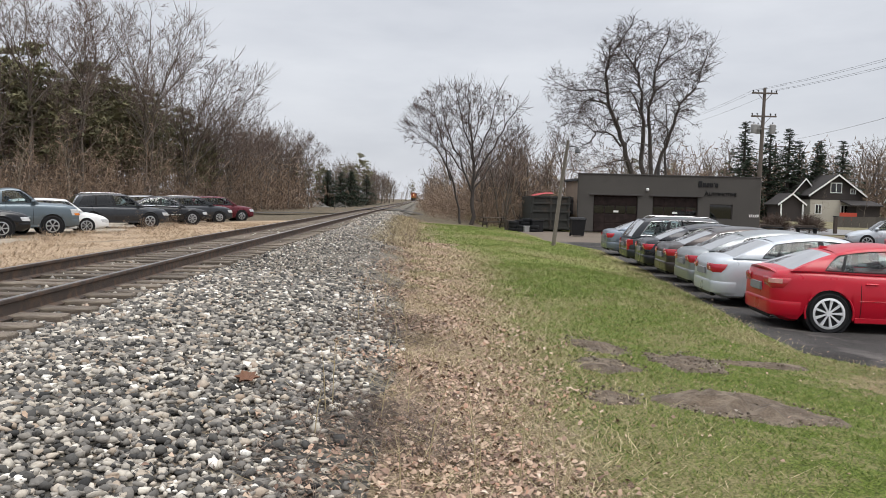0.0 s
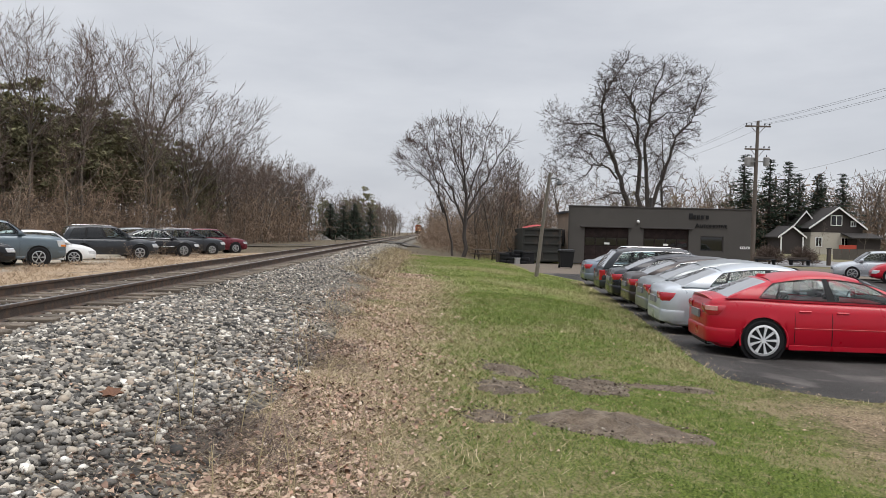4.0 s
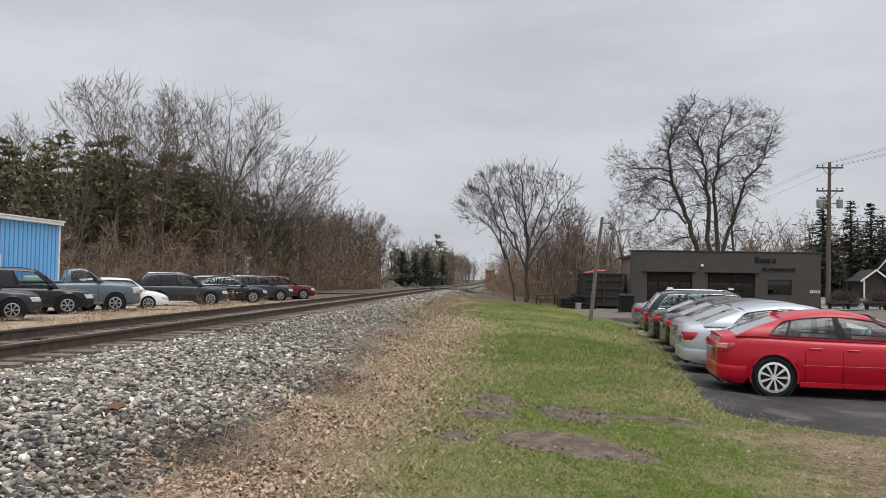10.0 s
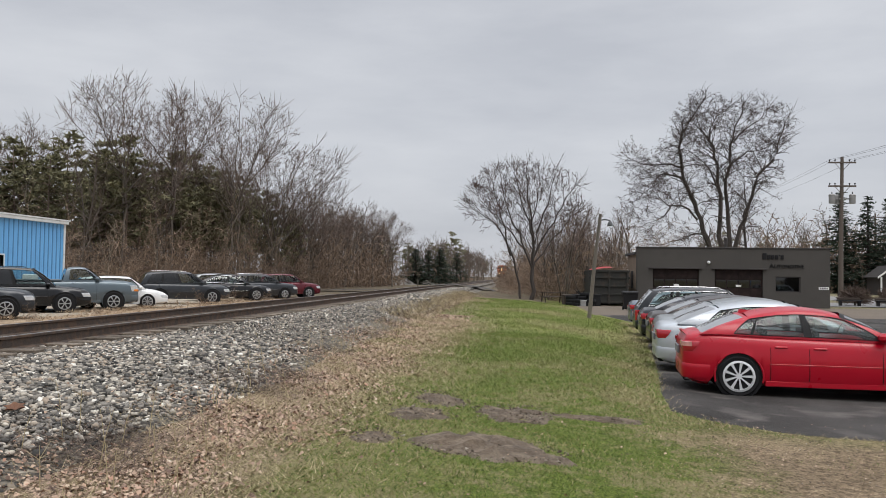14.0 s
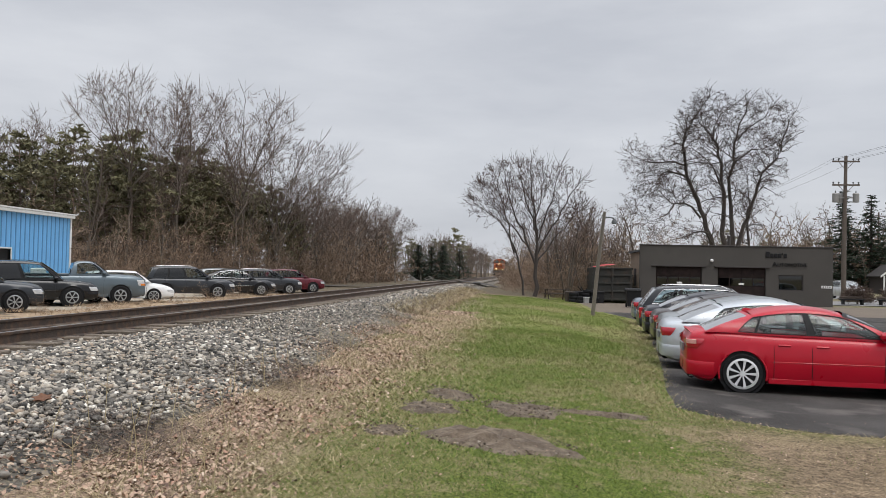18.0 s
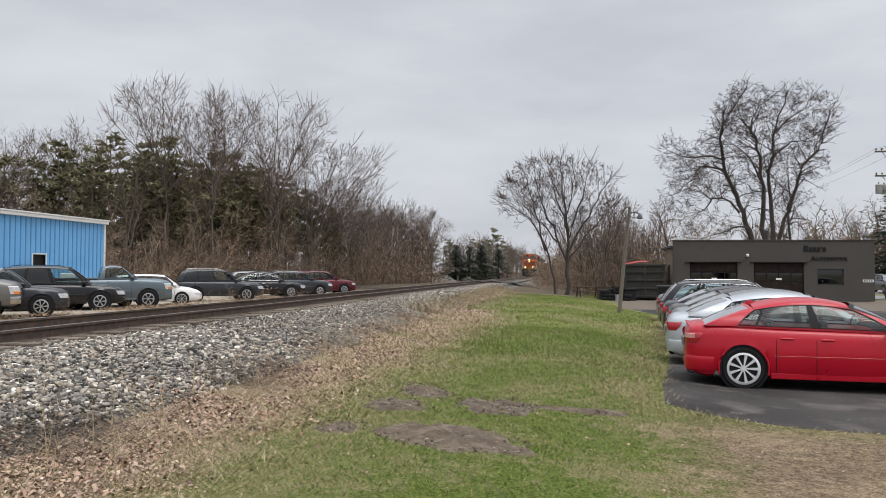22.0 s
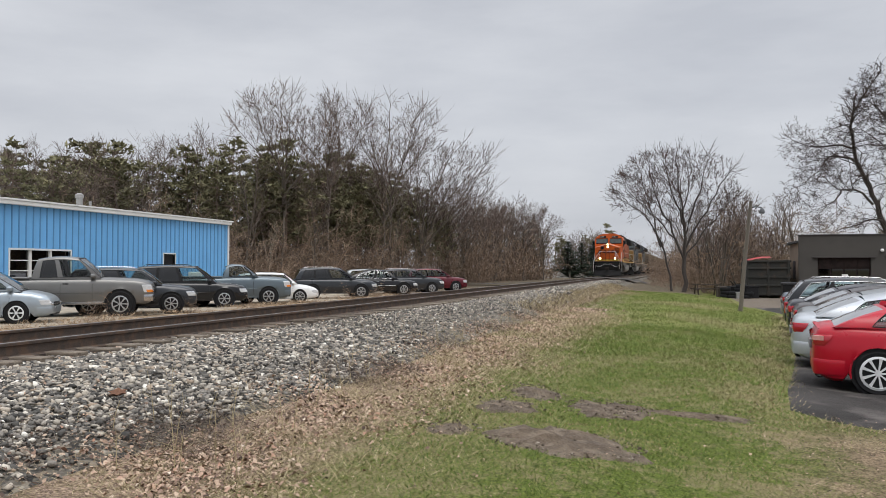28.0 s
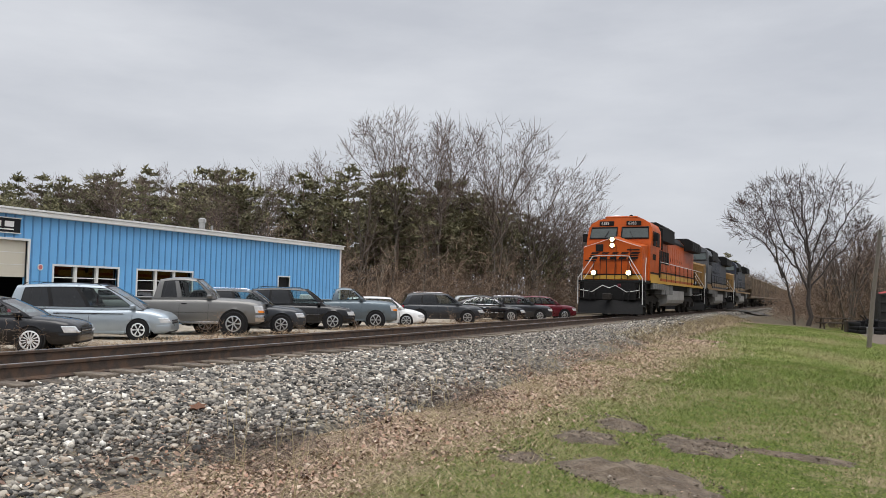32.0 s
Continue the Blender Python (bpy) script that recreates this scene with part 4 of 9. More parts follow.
def spruce_mesh(seed, height, trunk_r, base, radius, droop, whorls):
    r = random.Random(seed)
    trunk, needles = MB(), MB()
    trunk.tube([(0, 0, -0.1), (r.uniform(-.2, .2), r.uniform(-.2, .2), height * 0.5), (0, 0, height)], [trunk_r, trunk_r * 0.7, 0.03], 7, caps=False)
    for w in range(whorls):
        q = w / (whorls - 1)
        z = height * (base + (0.99 - base) * q)
        rad = radius * (1 - q) ** 0.85 * r.uniform(0.7, 1.15) + 0.15
        for k in range(r.randint(5, 7)):
            a = r.uniform(0, 6.283)
            ln = rad * r.uniform(0.65, 1.15)
            d = Vector((math.cos(a), math.sin(a), -droop))
            trunk.tube([(0, 0, z), tuple(Vector((0, 0, z)) + d * ln)], [0.035, 0.01], 3, caps=False)
            m = max(4, int(ln * 7))
            for i in range(m):
                s = 0.12 + 0.85 * (i + r.random()) / m
                c = Vector((0, 0, z)) + d * ln * s + Vector((r.gauss(0, 0.16), r.gauss(0, 0.16), r.gauss(0, 0.13) - 0.12 * s))
                sz = r.uniform(0.2, 0.42) * (1.15 - 0.3 * s)
                for _ in range(4):
                    u = Vector((r.gauss(0, 1), r.gauss(0, 1), r.gauss(0, 0.25))).normalized() * sz
                    v = Vector((r.gauss(0, 1), r.gauss(0, 1), r.gauss(0, 0.6))).normalized() * sz * 0.4
                    needles.add([c - u * 0.55 + v * 0.4, c + u * 0.7, c - u * 0.3 - v * 0.8], [(0, 1, 2)])
    return trunk, needles


def pine_mesh(seed, height, trunk_r, base, radius):
    """A forest pine: a long bare bole with dead stubs, and needle tufts in uneven tiers."""
    r = random.Random(seed)
    trunk, needles = MB(), MB()
    bend = [Vector((r.uniform(-0.3, 0.3) * q, r.uniform(-0.3, 0.3) * q, height * q)) for q in (0.0, 0.25, 0.5, 0.75, 1.0)]
    bend[0].z = -0.15
    trunk.tube(bend, [trunk_r, trunk_r * 0.85, trunk_r * 0.65, trunk_r * 0.4, 0.03], 6, caps=False)

    def stem(q):
        i = min(int(q * 4), 3)
        return bend[i].lerp(bend[i + 1], q * 4 - i)

    for _ in range(16):
        q = r.uniform(0.15, base)
        a = r.uniform(0, 6.283)
        p = stem(q)
        e = p + Vector((math.cos(a), math.sin(a), r.uniform(-0.25, 0.3))) * r.uniform(0.5, 1.6)
        strand(trunk, [p, p.lerp(e, 0.5) + Vector((0, 0, 0.08)), e], [0.022, 0.014], r)
    tiers = 11
    for w in range(tiers):
        q = base + (0.985 - base) * (w + r.uniform(-0.25, 0.25)) / (tiers - 1)
        q = min(max(q, 0.05), 0.99)
        u0 = (q - base) / (1 - base)
        rad = radius * max(0.16, math.sin(math.pi * (0.2 + 0.74 * u0)) ** 0.9) * r.uniform(0.75, 1.15)
        for k in range(r.randint(4, 6)):
            a = r.uniform(0, 6.283)
            ln = rad * r.uniform(0.55, 1.2)
            p = stem(q)
            d = Vector((math.cos(a), math.sin(a), r.uniform(-0.05, 0.4)))
            e = p + d * ln + Vector((0, 0, 0.12 * ln))
            trunk.tube([p, p + d * ln * 0.55, e], [0.04, 0.025, 0.01], 3, caps=False)
            for i in range(max(4, int(ln * 4.0))):
                s = 0.35 + 0.7 * r.random() ** 0.8
                c = p + d * ln * s + Vector((r.gauss(0, 0.24), r.gauss(0, 0.24), r.gauss(0.06, 0.13)))
                sz = r.uniform(0.3, 0.52)
                for _ in range(4):
                    u = Vector((r.gauss(d.x * 0.4, 1), r.gauss(d.y * 0.4, 1), r.gauss(0.45, 0.6))).normalized()
                    v = u.orthogonal().normalized() * sz * 0.3
                    v.rotate(Matrix.Rotation(r.uniform(0, 6.28), 3, u).to_euler())
                    needles.add([c + v, c - v, c + u * sz * 1.25], [(0, 1, 2)])
    return trunk, needles


def shrub_mesh(seed, radius, height, stems, kids=(5, 3), thin=0.0085, spread=0.65, thick=0.022):
    """Thicket of slender arching stems with fine side shoots."""
    r = random.Random(seed)
    mb = MB()
    o = dict(angle=1.15, lift=0.08, wander=0.75, ratio=0.46, start=0.1, thin=thin, test=lambda p: True)
    for i in range(stems):
        a, q = r.uniform(0, 6.28), radius * math.sqrt(r.random())
        p = Vector((q * math.cos(a), q * math.sin(a), -0.1))
        d = Vector((math.cos(a) * spread * r.random() + r.gauss(0, 0.12), math.sin(a) * spread * r.random() + r.gauss(0, 0.12), 1)).normalized()
        branch(mb, mb, r, p, d, height * r.uniform(0.3, 0.85) * (1.15 - 0.4 * q / radius), thick * r.uniform(0.6, 1.15), 0, kids, o)
    return mb


def on_ground(x, y, turn=0, z=None):
    return pose(x, y, float(gz(x, y)) - 0.03 if z is None else z, 0, 0, turn)


# the great tree behind the workshop
big_limbs = [
    (0.42, (-2.1, 0, -0.1), (-2.77, 0, 5.2), (-3.5, 0, 7.2), (-4.24, 0.3, 10), (-5.34, 0.5, 12.4), (-5.7, 0.3, 15), (-5.66, 0, 17.2), (-4.73, 0, 18.7), (-3.5, 0, 20.6)),
    (0.17, (-5.6, 0.4, 12.5), (-6.7, 0, 12.8), (-7.9, -0.3, 12.8), (-8.9, -0.6, 11.4), (-10.8, -0.8, 9.9)),
    (0.15, (-5.7, 0.4, 13.7), (-7.4, 0.8, 14.1), (-9.4, 1, 14.1), (-11.1, 1, 14.8)),
    (0.17, (-4, 0, 8.1), (-5.7, -0.6, 9.5), (-7.2, -1, 9.5), (-8.4, -1, 10.7)),
    (0.13, (-7.0, -1, 9.5), (-7.7, -1.3, 8.3), (-9.4, -1.5, 7.6)),
    (0.16, (-3.2, 0, 6.4), (-4.2, -0.8, 6.6), (-6.2, -1.2, 5.9), (-8.3, -1.5, 5.4)),
    (0.4, (-1.4, 0, -0.1), (-1.42, 0.2, 5.2), (-1.54, 0.4, 9.5), (-1.8, 0.6, 12.9), (-2.16, 0.6, 15.5), (-3, 0.5, 17), (-4.2, 0.4, 18.2)),
    (0.13, (-2.7, 0.5, 16.6), (-2.3, 0.8, 18.4), (-1.3, 1, 19.6), (-0.1, 1, 20.6)),
    (0.14, (-2, 0.3, 11.7), (-3.5, -0.5, 14.1), (-5.2, -1, 15.3)),
    (0.4, (-0.6, -0.2, -0.1), (-0.69, 0, 5.2), (-0.9, 0.2, 9.5), (-0.57, 0.3, 13.9), (-0.3, 0.5, 16.7), (0.7, 0.3, 20.3)),
    (0.3, (-0.3, -0.3, 4.6), (0.3, -0.3, 7.4), (1.4, -0.6, 10.5), (1.9, -0.8, 12.7), (3.4, -1, 14.3), (4.1, -1, 16.7), (4.9, -0.8, 18.7)),
    (0.13, (-0.5, 0.3, 14.0), (1.2, 0.5, 15.4), (2.4, 0.6, 15.5), (4.1, 0.3, 16.5)),
    (0.13, (-0.3, 0.4, 16.3), (0.9, 0.6, 17.7), (2.4, 0.8, 18.7), (3.3, 0.8, 20)),
    (0.24, (0.9, 0.4, -0.1), (0.9, 0.4, 6.6), (1.2, 0.8, 9.5), (1.0, 1, 12.5))]
big_crown = [(-3.3, 19.0, 3.4, 2.7), (2.1, 18.0, 3.7, 3.3), (-8.2, 14.1, 4.0, 4.2), (-9.9, 10.5, 2.9, 2.5), (1.4, 12.0, 3.4, 4.4), (-3.7, 13.4, 4.5, 5.0), (-7.2, 6.6, 3.3, 2.2), (2.3, 8.5, 2.2, 2.6)]
big = guided_tree(11, big_limbs, big_crown, (0, 3, 3, 2), 2.5, 5, angle=0.85, lift=0.08, wander=0.6, ratio=0.55, thin=0.0135)
make_tree("tree", big, on_ground(29.0, 86.0, 0), "huge bare many-limbed tree behind the workshop", M_BARKDARK, M_TWIG)
# the spreading tree beside the track
side_limbs = [
    (0.2, (0, 0, -0.1), (0.1, 0, 2.5), (0.12, 0, 4.2), (0, 0.2, 6), (-0.3, 0.2, 8), (-0.4, 0, 9.7)),
    (0.12, (-0.75, 0, -0.1), (-1.1, 0.2, 2), (-1.9, 0.3, 4.4), (-2.9, 0.3, 5.8), (-4.3, 0.2, 6.6)),
    (0.09, (-1.5, 0.2, 3.2), (-1.9, -0.3, 5.2), (-2.6, -0.5, 7.3), (-3.0, -0.5, 8.8)),
    (0.12, (0.05, 0, 2.4), (-0.7, 0.3, 4.2), (-1.6, 0.5, 6.3), (-2.1, 0.6, 8), (-2.4, 0.6, 9.4)),
    (0.11, (0.1, 0, 3.0), (0.9, 0.4, 4.6), (1.9, 0.6, 6.4), (2.8, 0.7, 7.9), (3.4, 0.6, 8.7)),
    (0.1, (0.1, 0, 3.9), (0.7, -0.5, 5.8), (1.3, -0.8, 7.6), (1.7, -0.9, 9.4)),
    (0.09, (0.1, 0, 4.6), (-0.5, -0.6, 6.4), (-1.0, -0.9, 8.2), (-1.3, -0.9, 9.6)),
    (0.09, (0.1, 0.1, 2.2), (1.3, 1, 4.2), (2.5, 1.4, 5.6), (3.4, 1.4, 6.5)),
    (0.08, (0, 0.2, 5.2), (0.4, 0.7, 7.2), (0.8, 0.9, 9.5)),
    (0.08, (-0.5, 0.3, 3.8), (-1.7, -0.6, 5.2), (-3.0, -1.0, 6.4), (-3.9, -1.0, 7.6))]
side_tree = guided_tree(23, side_limbs, [(-0.7, 7.0, 4.4, 3.1), (1.4, 6.9, 2.8, 2.9)], (0, 4, 3, 2), 1.7, 3, angle=0.62, lift=0.3, wander=0.3, ratio=0.58, thin=0.0108)
make_tree("tree", side_tree, on_ground(7.4, 58.2, 0), "spreading bare tree at the lawn's edge by the track", M_BARKDARK, M_TWIGRED)
side_two = bare_tree(27, 7.6, 0.09, (8, 5, 4), trunks=4, lean=0.24, angle=0.55, lift=0.3, wander=0.2, ratio=0.5, start=0.3, thin=0.0105, bole=0.7)
two = make_tree("tree", side_two, on_ground(9.9, 60.5, 0), "smaller bare tree in the thicket by the track", M_WOODBARK, M_WOODTWIG)
for x, y, q in ((11.4, 61.6, 0.85), (8.9, 63.5, 0.8), (12.4, 63.8, 0.8), (13.9, 66.0, 0.7)):
    copy_thing(two, on_ground(x, y, 70 * x)).scale = (q, q, q)

# woods across the track: shared shapes, many trees
wr = random.Random(77)
W_TALL, W_IN, W_LINE = "woods across the track", "woods across the track", "trees along the line"
bare_kinds = [vase_tree(100 + k, 17, (8.2, 8.8, 7.2, 8.0)[k], (4.5, 4.2, 4.8, 3.8)[k], (8, 8, 9, 7)[k], 0.17) for k in range(4)]
lean_kind = vase_tree(131, 15.0, 3.6, 4.8, 10, 0.18, lean=0.36)
light_kinds = [bare_tree(150 + k, 16, 0.13, (9, 5, 4), lean=0.12, start=0.3, bole=0.82, angle=0.7, lift=0.2, wander=0.26, ratio=0.34, thin=0.0105) for k in range(4)]
belt_kinds = [bare_tree(170 + k, 16, 0.24, (7, 4, 3), trunks=1 + k % 2, lean=0.14, start=0.25, bole=0.62, angle=0.7, lift=0.25, wander=0.24, ratio=0.58, thin=0.029) for k in range(3)]
TALL = "tall slender bare tree at the edge of the woods"
bare_src = [make_tree("tree", mk, on_ground(x, y, 40 * k), TALL, M_WOODBARK, M_WOODTWIG, W_TALL) for k, (mk, (x, y)) in enumerate(zip(bare_kinds, ((-26.9, 64.1), (-25.2, 70.2), (-23.1, 81.4), (-27.5, 74.6))))]
for o, q in zip(bare_src, (1.06, 1.1, 1.2, 0.9)):
    o.scale = (q, q, q)
lean_src = make_tree("tree", lean_kind, on_ground(-21.4, 85.6), "many-stemmed bare tree that leans out over the yard's end", M_WOODBARK, M_WOODTWIG, W_TALL)
lean_src.scale = (1.12, 1.05, 1.08)
light_src = [make_tree("tree", mk, on_ground(-29, 80 + 7 * k), "slender bare tree inside the woods", M_WOODBARK, M_WOODTWIG, W_IN) for k, mk in enumerate(light_kinds)]
belt_src = [make_tree("tree", mk, on_ground(-19, 124 + 5 * k), "low bare tree in the scrub along the line", M_WOODBARK, M_WOODTWIG, W_LINE) for k, mk in enumerate(belt_kinds)]
for o in belt_src:
    o.scale = (0.62, 0.62, 0.62)
pine_kinds = [pine_mesh(200 + k, 14.5, 0.15, 0.38, 3.0) for k in range(4)]
pine_src = [make_tree("pine_tree", mk, on_ground(-31, 86 + 6 * k), "dark green pine with a bare lower trunk", M_PINEBARK, M_NEEDLE, "pines in the woods") for k, mk in enumerate(pine_kinds)]


def plant(src, x, y, s):
    t = copy_thing(src, on_ground(x, y, wr.uniform(0, 360)))
    t.scale = (s * wr.uniform(0.9, 1.1), s * wr.uniform(0.9, 1.1), s)
    return t


# the edge of the woods draws nearer to the track with distance
def edge_x(y):
    return float(np.interp(y, [44, 55, 95, 150, 260], [-28, -26, -18.5, -16.5, -14]))


# the tall trees that stand out above the rest
for kind, x, y, q, turn in ((0, -37.0, 66.5, 0.9, 210), (2, -40.5, 62.0, 0.8, 80), (3, -24.9, 66.5, 0.66, 300), (0, -22.6, 78.0, 0.86, 20), (2, -29.0, 90.0, 0.9, 160), (1, -20.6, 91.0, 0.72, 250),
                            (3, -40.2, 55.6, 0.74, 10), (1, -43.8, 53.0, 0.72, 130), (0, -46.0, 50.0, 0.7, 260), (2, -36.0, 48.5, 0.56, 330), (3, -50.0, 47.0, 0.64, 50)):
    t = copy_thing(bare_src[kind], on_ground(x, y, turn))
    t.scale = (q, q, q)
for x, y, q, turn in ((-20.0, 90.5, 0.86, -12), (-19.2, 95.5, 0.72, 8)):
    t = copy_thing(lean_src, on_ground(x, y, turn))
    t.scale = (q, q, q)
for kind, x, y, q, turn in ((2, -17.6, 108.0, 0.62, 40), (0, -14.6, 113.0, 0.68, 140), (1, -12.6, 118.0, 0.6, 250), (3, -16.4, 122.0, 0.66, 10), (2, -19.0, 114.0, 0.66, 300)):
    t = copy_thing(bare_src[kind], on_ground(x, y, turn))
    t.scale = (q * 1.2, q * 1.2, q)
# slim trees packed inside
for k in range(44):
    y = 46 + k * 1.5 + wr.uniform(-1, 1)
    plant(wr.choice(light_src), edge_x(y) - wr.uniform(2.0, 12), y, wr.uniform(0.5, 0.82) * float(np.interp(y, [46, 60, 100, 112], [0.75, 0.95, 1.0, 0.8])))
for k in range(46):
    y = 60 + k * 0.8 + wr.uniform(-1, 1)
    plant(wr.choice(pine_src), edge_x(y) - wr.uniform(3.0, 13), y, wr.uniform(0.74, 0.98) * float(np.interp(y, [60, 78, 90, 97], [0.92, 1.02, 0.9, 0.6])))
for k in range(60):
    y = 33 + k * 0.52 + wr.uniform(-1.5, 1.5)
    plant(wr.choice(pine_src), -31 - wr.uniform(3, 28) - max(0, 52 - y) * 0.5, y, wr.uniform(0.84, 1.06) * float(np.interp(y, [36, 44, 54, 64], [0.58, 0.68, 0.82, 0.9])))
for x, y, q in ((-20.4, 93.0, 0.62), (-22.0, 97.0, 0.66), (-19.6, 88.5, 0.5)):
    plant(pine_src[1], x, y, q)
for k in range(20):
    y = 34 + k * 1.7
    plant(wr.choice(light_src), -34 - wr.uniform(0, 24) - max(0, 50 - y) * 0.5, y, wr.uniform(0.92, 1.08) * float(np.interp(y, [36, 44, 54, 66], [0.52, 0.62, 0.74, 0.8])))
for k in range(22):
    y = 94 + k * 2.2
    plant(wr.choice(light_src if k % 2 else belt_src), edge_x(y) - wr.uniform(-1.5, 7), y, wr.uniform(0.62, 0.84) * float(np.interp(y, [94, 125, 145], [1.05, 1.05, 0.7])))
for k in range(22):
    y = 97 + k * 2.1
    plant(wr.choice(belt_src), edge_x(y) + wr.uniform(-4, 0.8), y, wr.uniform(0.62, 0.8) * float(np.interp(y, [97, 120, 145], [1.05, 1.0, 0.72])))
# the belt along the line beyond the woods, on both sides
for k in range(46):
    y = 128 + 300 * (k / 45) ** 1.5 + wr.uniform(-3, 3)
    plant(wr.choice(pine_src if k % 6 == 3 else belt_src), edge_x(y) + wr.uniform(-5, 2.0), y, wr.uniform(0.48, 0.68) * float(np.interp(y, [128, 165, 230], [1.0, 1.0, 1.5])))
for k in range(30):
    y = 66 + 330 * (k / 29) ** 1.6 + wr.uniform(-2, 2)
    plant(wr.choice(belt_src), 12.5 + wr.uniform(-2, 4) - min(6.5, k * 0.4), y, wr.uniform(0.42, 0.6))
for k in range(16):
    y = 235 + k * 13
    plant(wr.choice(belt_src), (-9.5 + wr.uniform(-3, 1.5)) if k % 2 else (6.5 + wr.uniform(-1.0, 3)), y, wr.uniform(0.55, 0.8))
for k in range(22):
    plant(wr.choice(belt_src if k % 3 else pine_src), -55 + k * 6 + wr.uniform(-2, 2), 520 + wr.uniform(0, 60), wr.uniform(0.8, 1.1))

for x, y, q in ((-10.5, 205, 0.62), (-9.2, 222, 0.6), (-11.5, 236, 0.7), (-8.4, 248, 0.62), (-9.5, 268, 0.72), (-7.8, 290, 0.66)):
    plant(wr.choice(belt_src), x, y, q)
# thickets
thick = [shrub_mesh(300 + k, 2.4, 7.0, 9, (7, 4), 0.013, 0.9, 0.016) for k in range(4)]
thick_src = [tagged(part("thicket", mb, M_BRUSH, at=on_ground(-25 + k, 48 + 4 * k)), "tangled brown leafless thicket under the trees", "thicket", "thickets", "stuff") for k, mb in enumerate(thick)]


far_thick = [tagged(part("thicket", shrub_mesh(340 + k, 2.3, 7.0, 7, (5, 2), 0.03, 0.65, 0.045), M_BRUSH, at=on_ground(-18, 140 + 6 * k)), "low brown scrub far along the line", "thicket", "thickets", "stuff") for k in range(2)]


def thicket(x, y, s, tall=1.0):
    o = copy_thing(wr.choice(far_thick if y > 104 else thick_src), on_ground(x, y, wr.uniform(0, 360)))
    o.scale = (s, s, s * tall)


for k in range(62):
    y = 45 + k * 1.3
    thicket(edge_x(y) + wr.uniform(-4.0, 2.6), y, wr.uniform(0.85, 1.2), wr.uniform(1.0, 1.9) * float(np.interp(y, [46, 62], [0.55, 1.0])))
for k in range(46):
    y = 45 + k * 1.5
    thicket(edge_x(y) - wr.uniform(3, 16), y, wr.uniform(1.0, 1.4), wr.uniform(0.9, 1.3))
for k in range(20):
    y = 92 + k * 2.4
    thicket(edge_x(y) + wr.uniform(-5, 1.5), y, wr.uniform(1.1, 1.5))
for k in range(24):
    y = 132 + k * 9
    thicket(edge_x(y) + wr.uniform(-2, 3.0), y, wr.uniform(0.9, 1.3))
for k in range(60):
    thicket(10.4 + wr.uniform(-2.0, 6.0), 60.0 + k * 0.5, wr.uniform(0.7, 1.0), wr.uniform(1.0, 1.4))
for k in range(30):
    thicket(11.5 + wr.uniform(-1.5, 5.5), 66.0 + k * 0.9, wr.uniform(0.95, 1.2), wr.uniform(1.0, 1.25))
for k in range(26):
    y = 66 + k * 1.9
    thicket(float(np.interp(y, [66, 115], [6.6, 5.4])) + wr.uniform(-0.5, 1.2), y, wr.uniform(0.5, 0.75), wr.uniform(0.9, 1.2))
for k in range(9):
    plant(wr.choice(light_src), 8.6 + k * 0.8, 64 + wr.uniform(0, 9), wr.uniform(0.45, 0.6))
for k in range(14):
    y = 78 + k * 7
    thicket(float(np.interp(y, [78, 140], [7.6, 6.0])) + wr.uniform(-0.4, 1.4), y, wr.uniform(0.7, 0.95))
for k in range(16):
    thicket(10.5 - 0.25 * k + wr.uniform(-1.5, 2.6), 84 + k * 14, wr.uniform(0.7, 1.1))
for k in range(16):
    thicket(-55 + k * 7, 505 + wr.uniform(0, 10), wr.uniform(1.1, 1.6))
# the deep of the woods: close-set stems
deep = MB()
dr = random.Random(55)
for k in range(3200):
    y = dr.uniform(30, 112)
    x = edge_x(max(y, 44)) - dr.uniform(14, 34) - max(0, 52 - y) * 0.5
    h = dr.uniform(4, 10.5) * float(np.interp(y, [30, 45, 60, 95, 112], [0.6, 0.75, 1.0, 1.0, 0.7]))
    p = Vector((x, y, float(gz(x, y)) - 0.1))
    w = dr.uniform(0.025, 0.07)
    pts = [p, p + Vector((dr.gauss(0, 0.25), dr.gauss(0, 0.25), h * 0.5)), p + Vector((dr.gauss(0, 0.6), dr.gauss(0, 0.6), h))]
    strand(deep, pts, [w, w * 0.6], dr)
    for _ in range(8):
        b = pts[1].lerp(pts[dr.choice((0, 2))], dr.random())
        e = b + Vector((dr.gauss(0, 1.1), dr.gauss(0, 1.1), dr.uniform(-0.3, 1.0)))
        ribbon(deep, b, e, w * 0.6, w * 0.3, dr)
tagged(part("deep_woods", deep, M_BARK), "close-set bare stems in the deep of the woods", "woods", kind="stuff")
# pale dead saplings that lean at the edge of the woods
for k, (x, y, turn, q) in enumerate(((-21.0, 75.5, 0, 0.5), (-23.2, 63.0, 90, 0.42), (-19.0, 83.0, 200, 0.42), (-24.8, 57.5, 300, 0.4), (-18.0, 90.0, 30, 0.36))):
    if k == 0:
        pale_src = make_tree("tree", bare_tree(190, 15, 0.14, (9, 4, 4), lean=0.3, start=0.3, bole=0.85, angle=0.7, lift=0.1, wander=0.3, ratio=0.4, thin=0.014), on_ground(x, y, turn), "pale dead sapling leaning at the edge of the woods", M_PALEBARK, M_PALEBARK, W_TALL)
        pale_src.scale = (q, q, q)
    else:
        copy_thing(pale_src, on_ground(x, y, turn)).scale = (q, q, q)

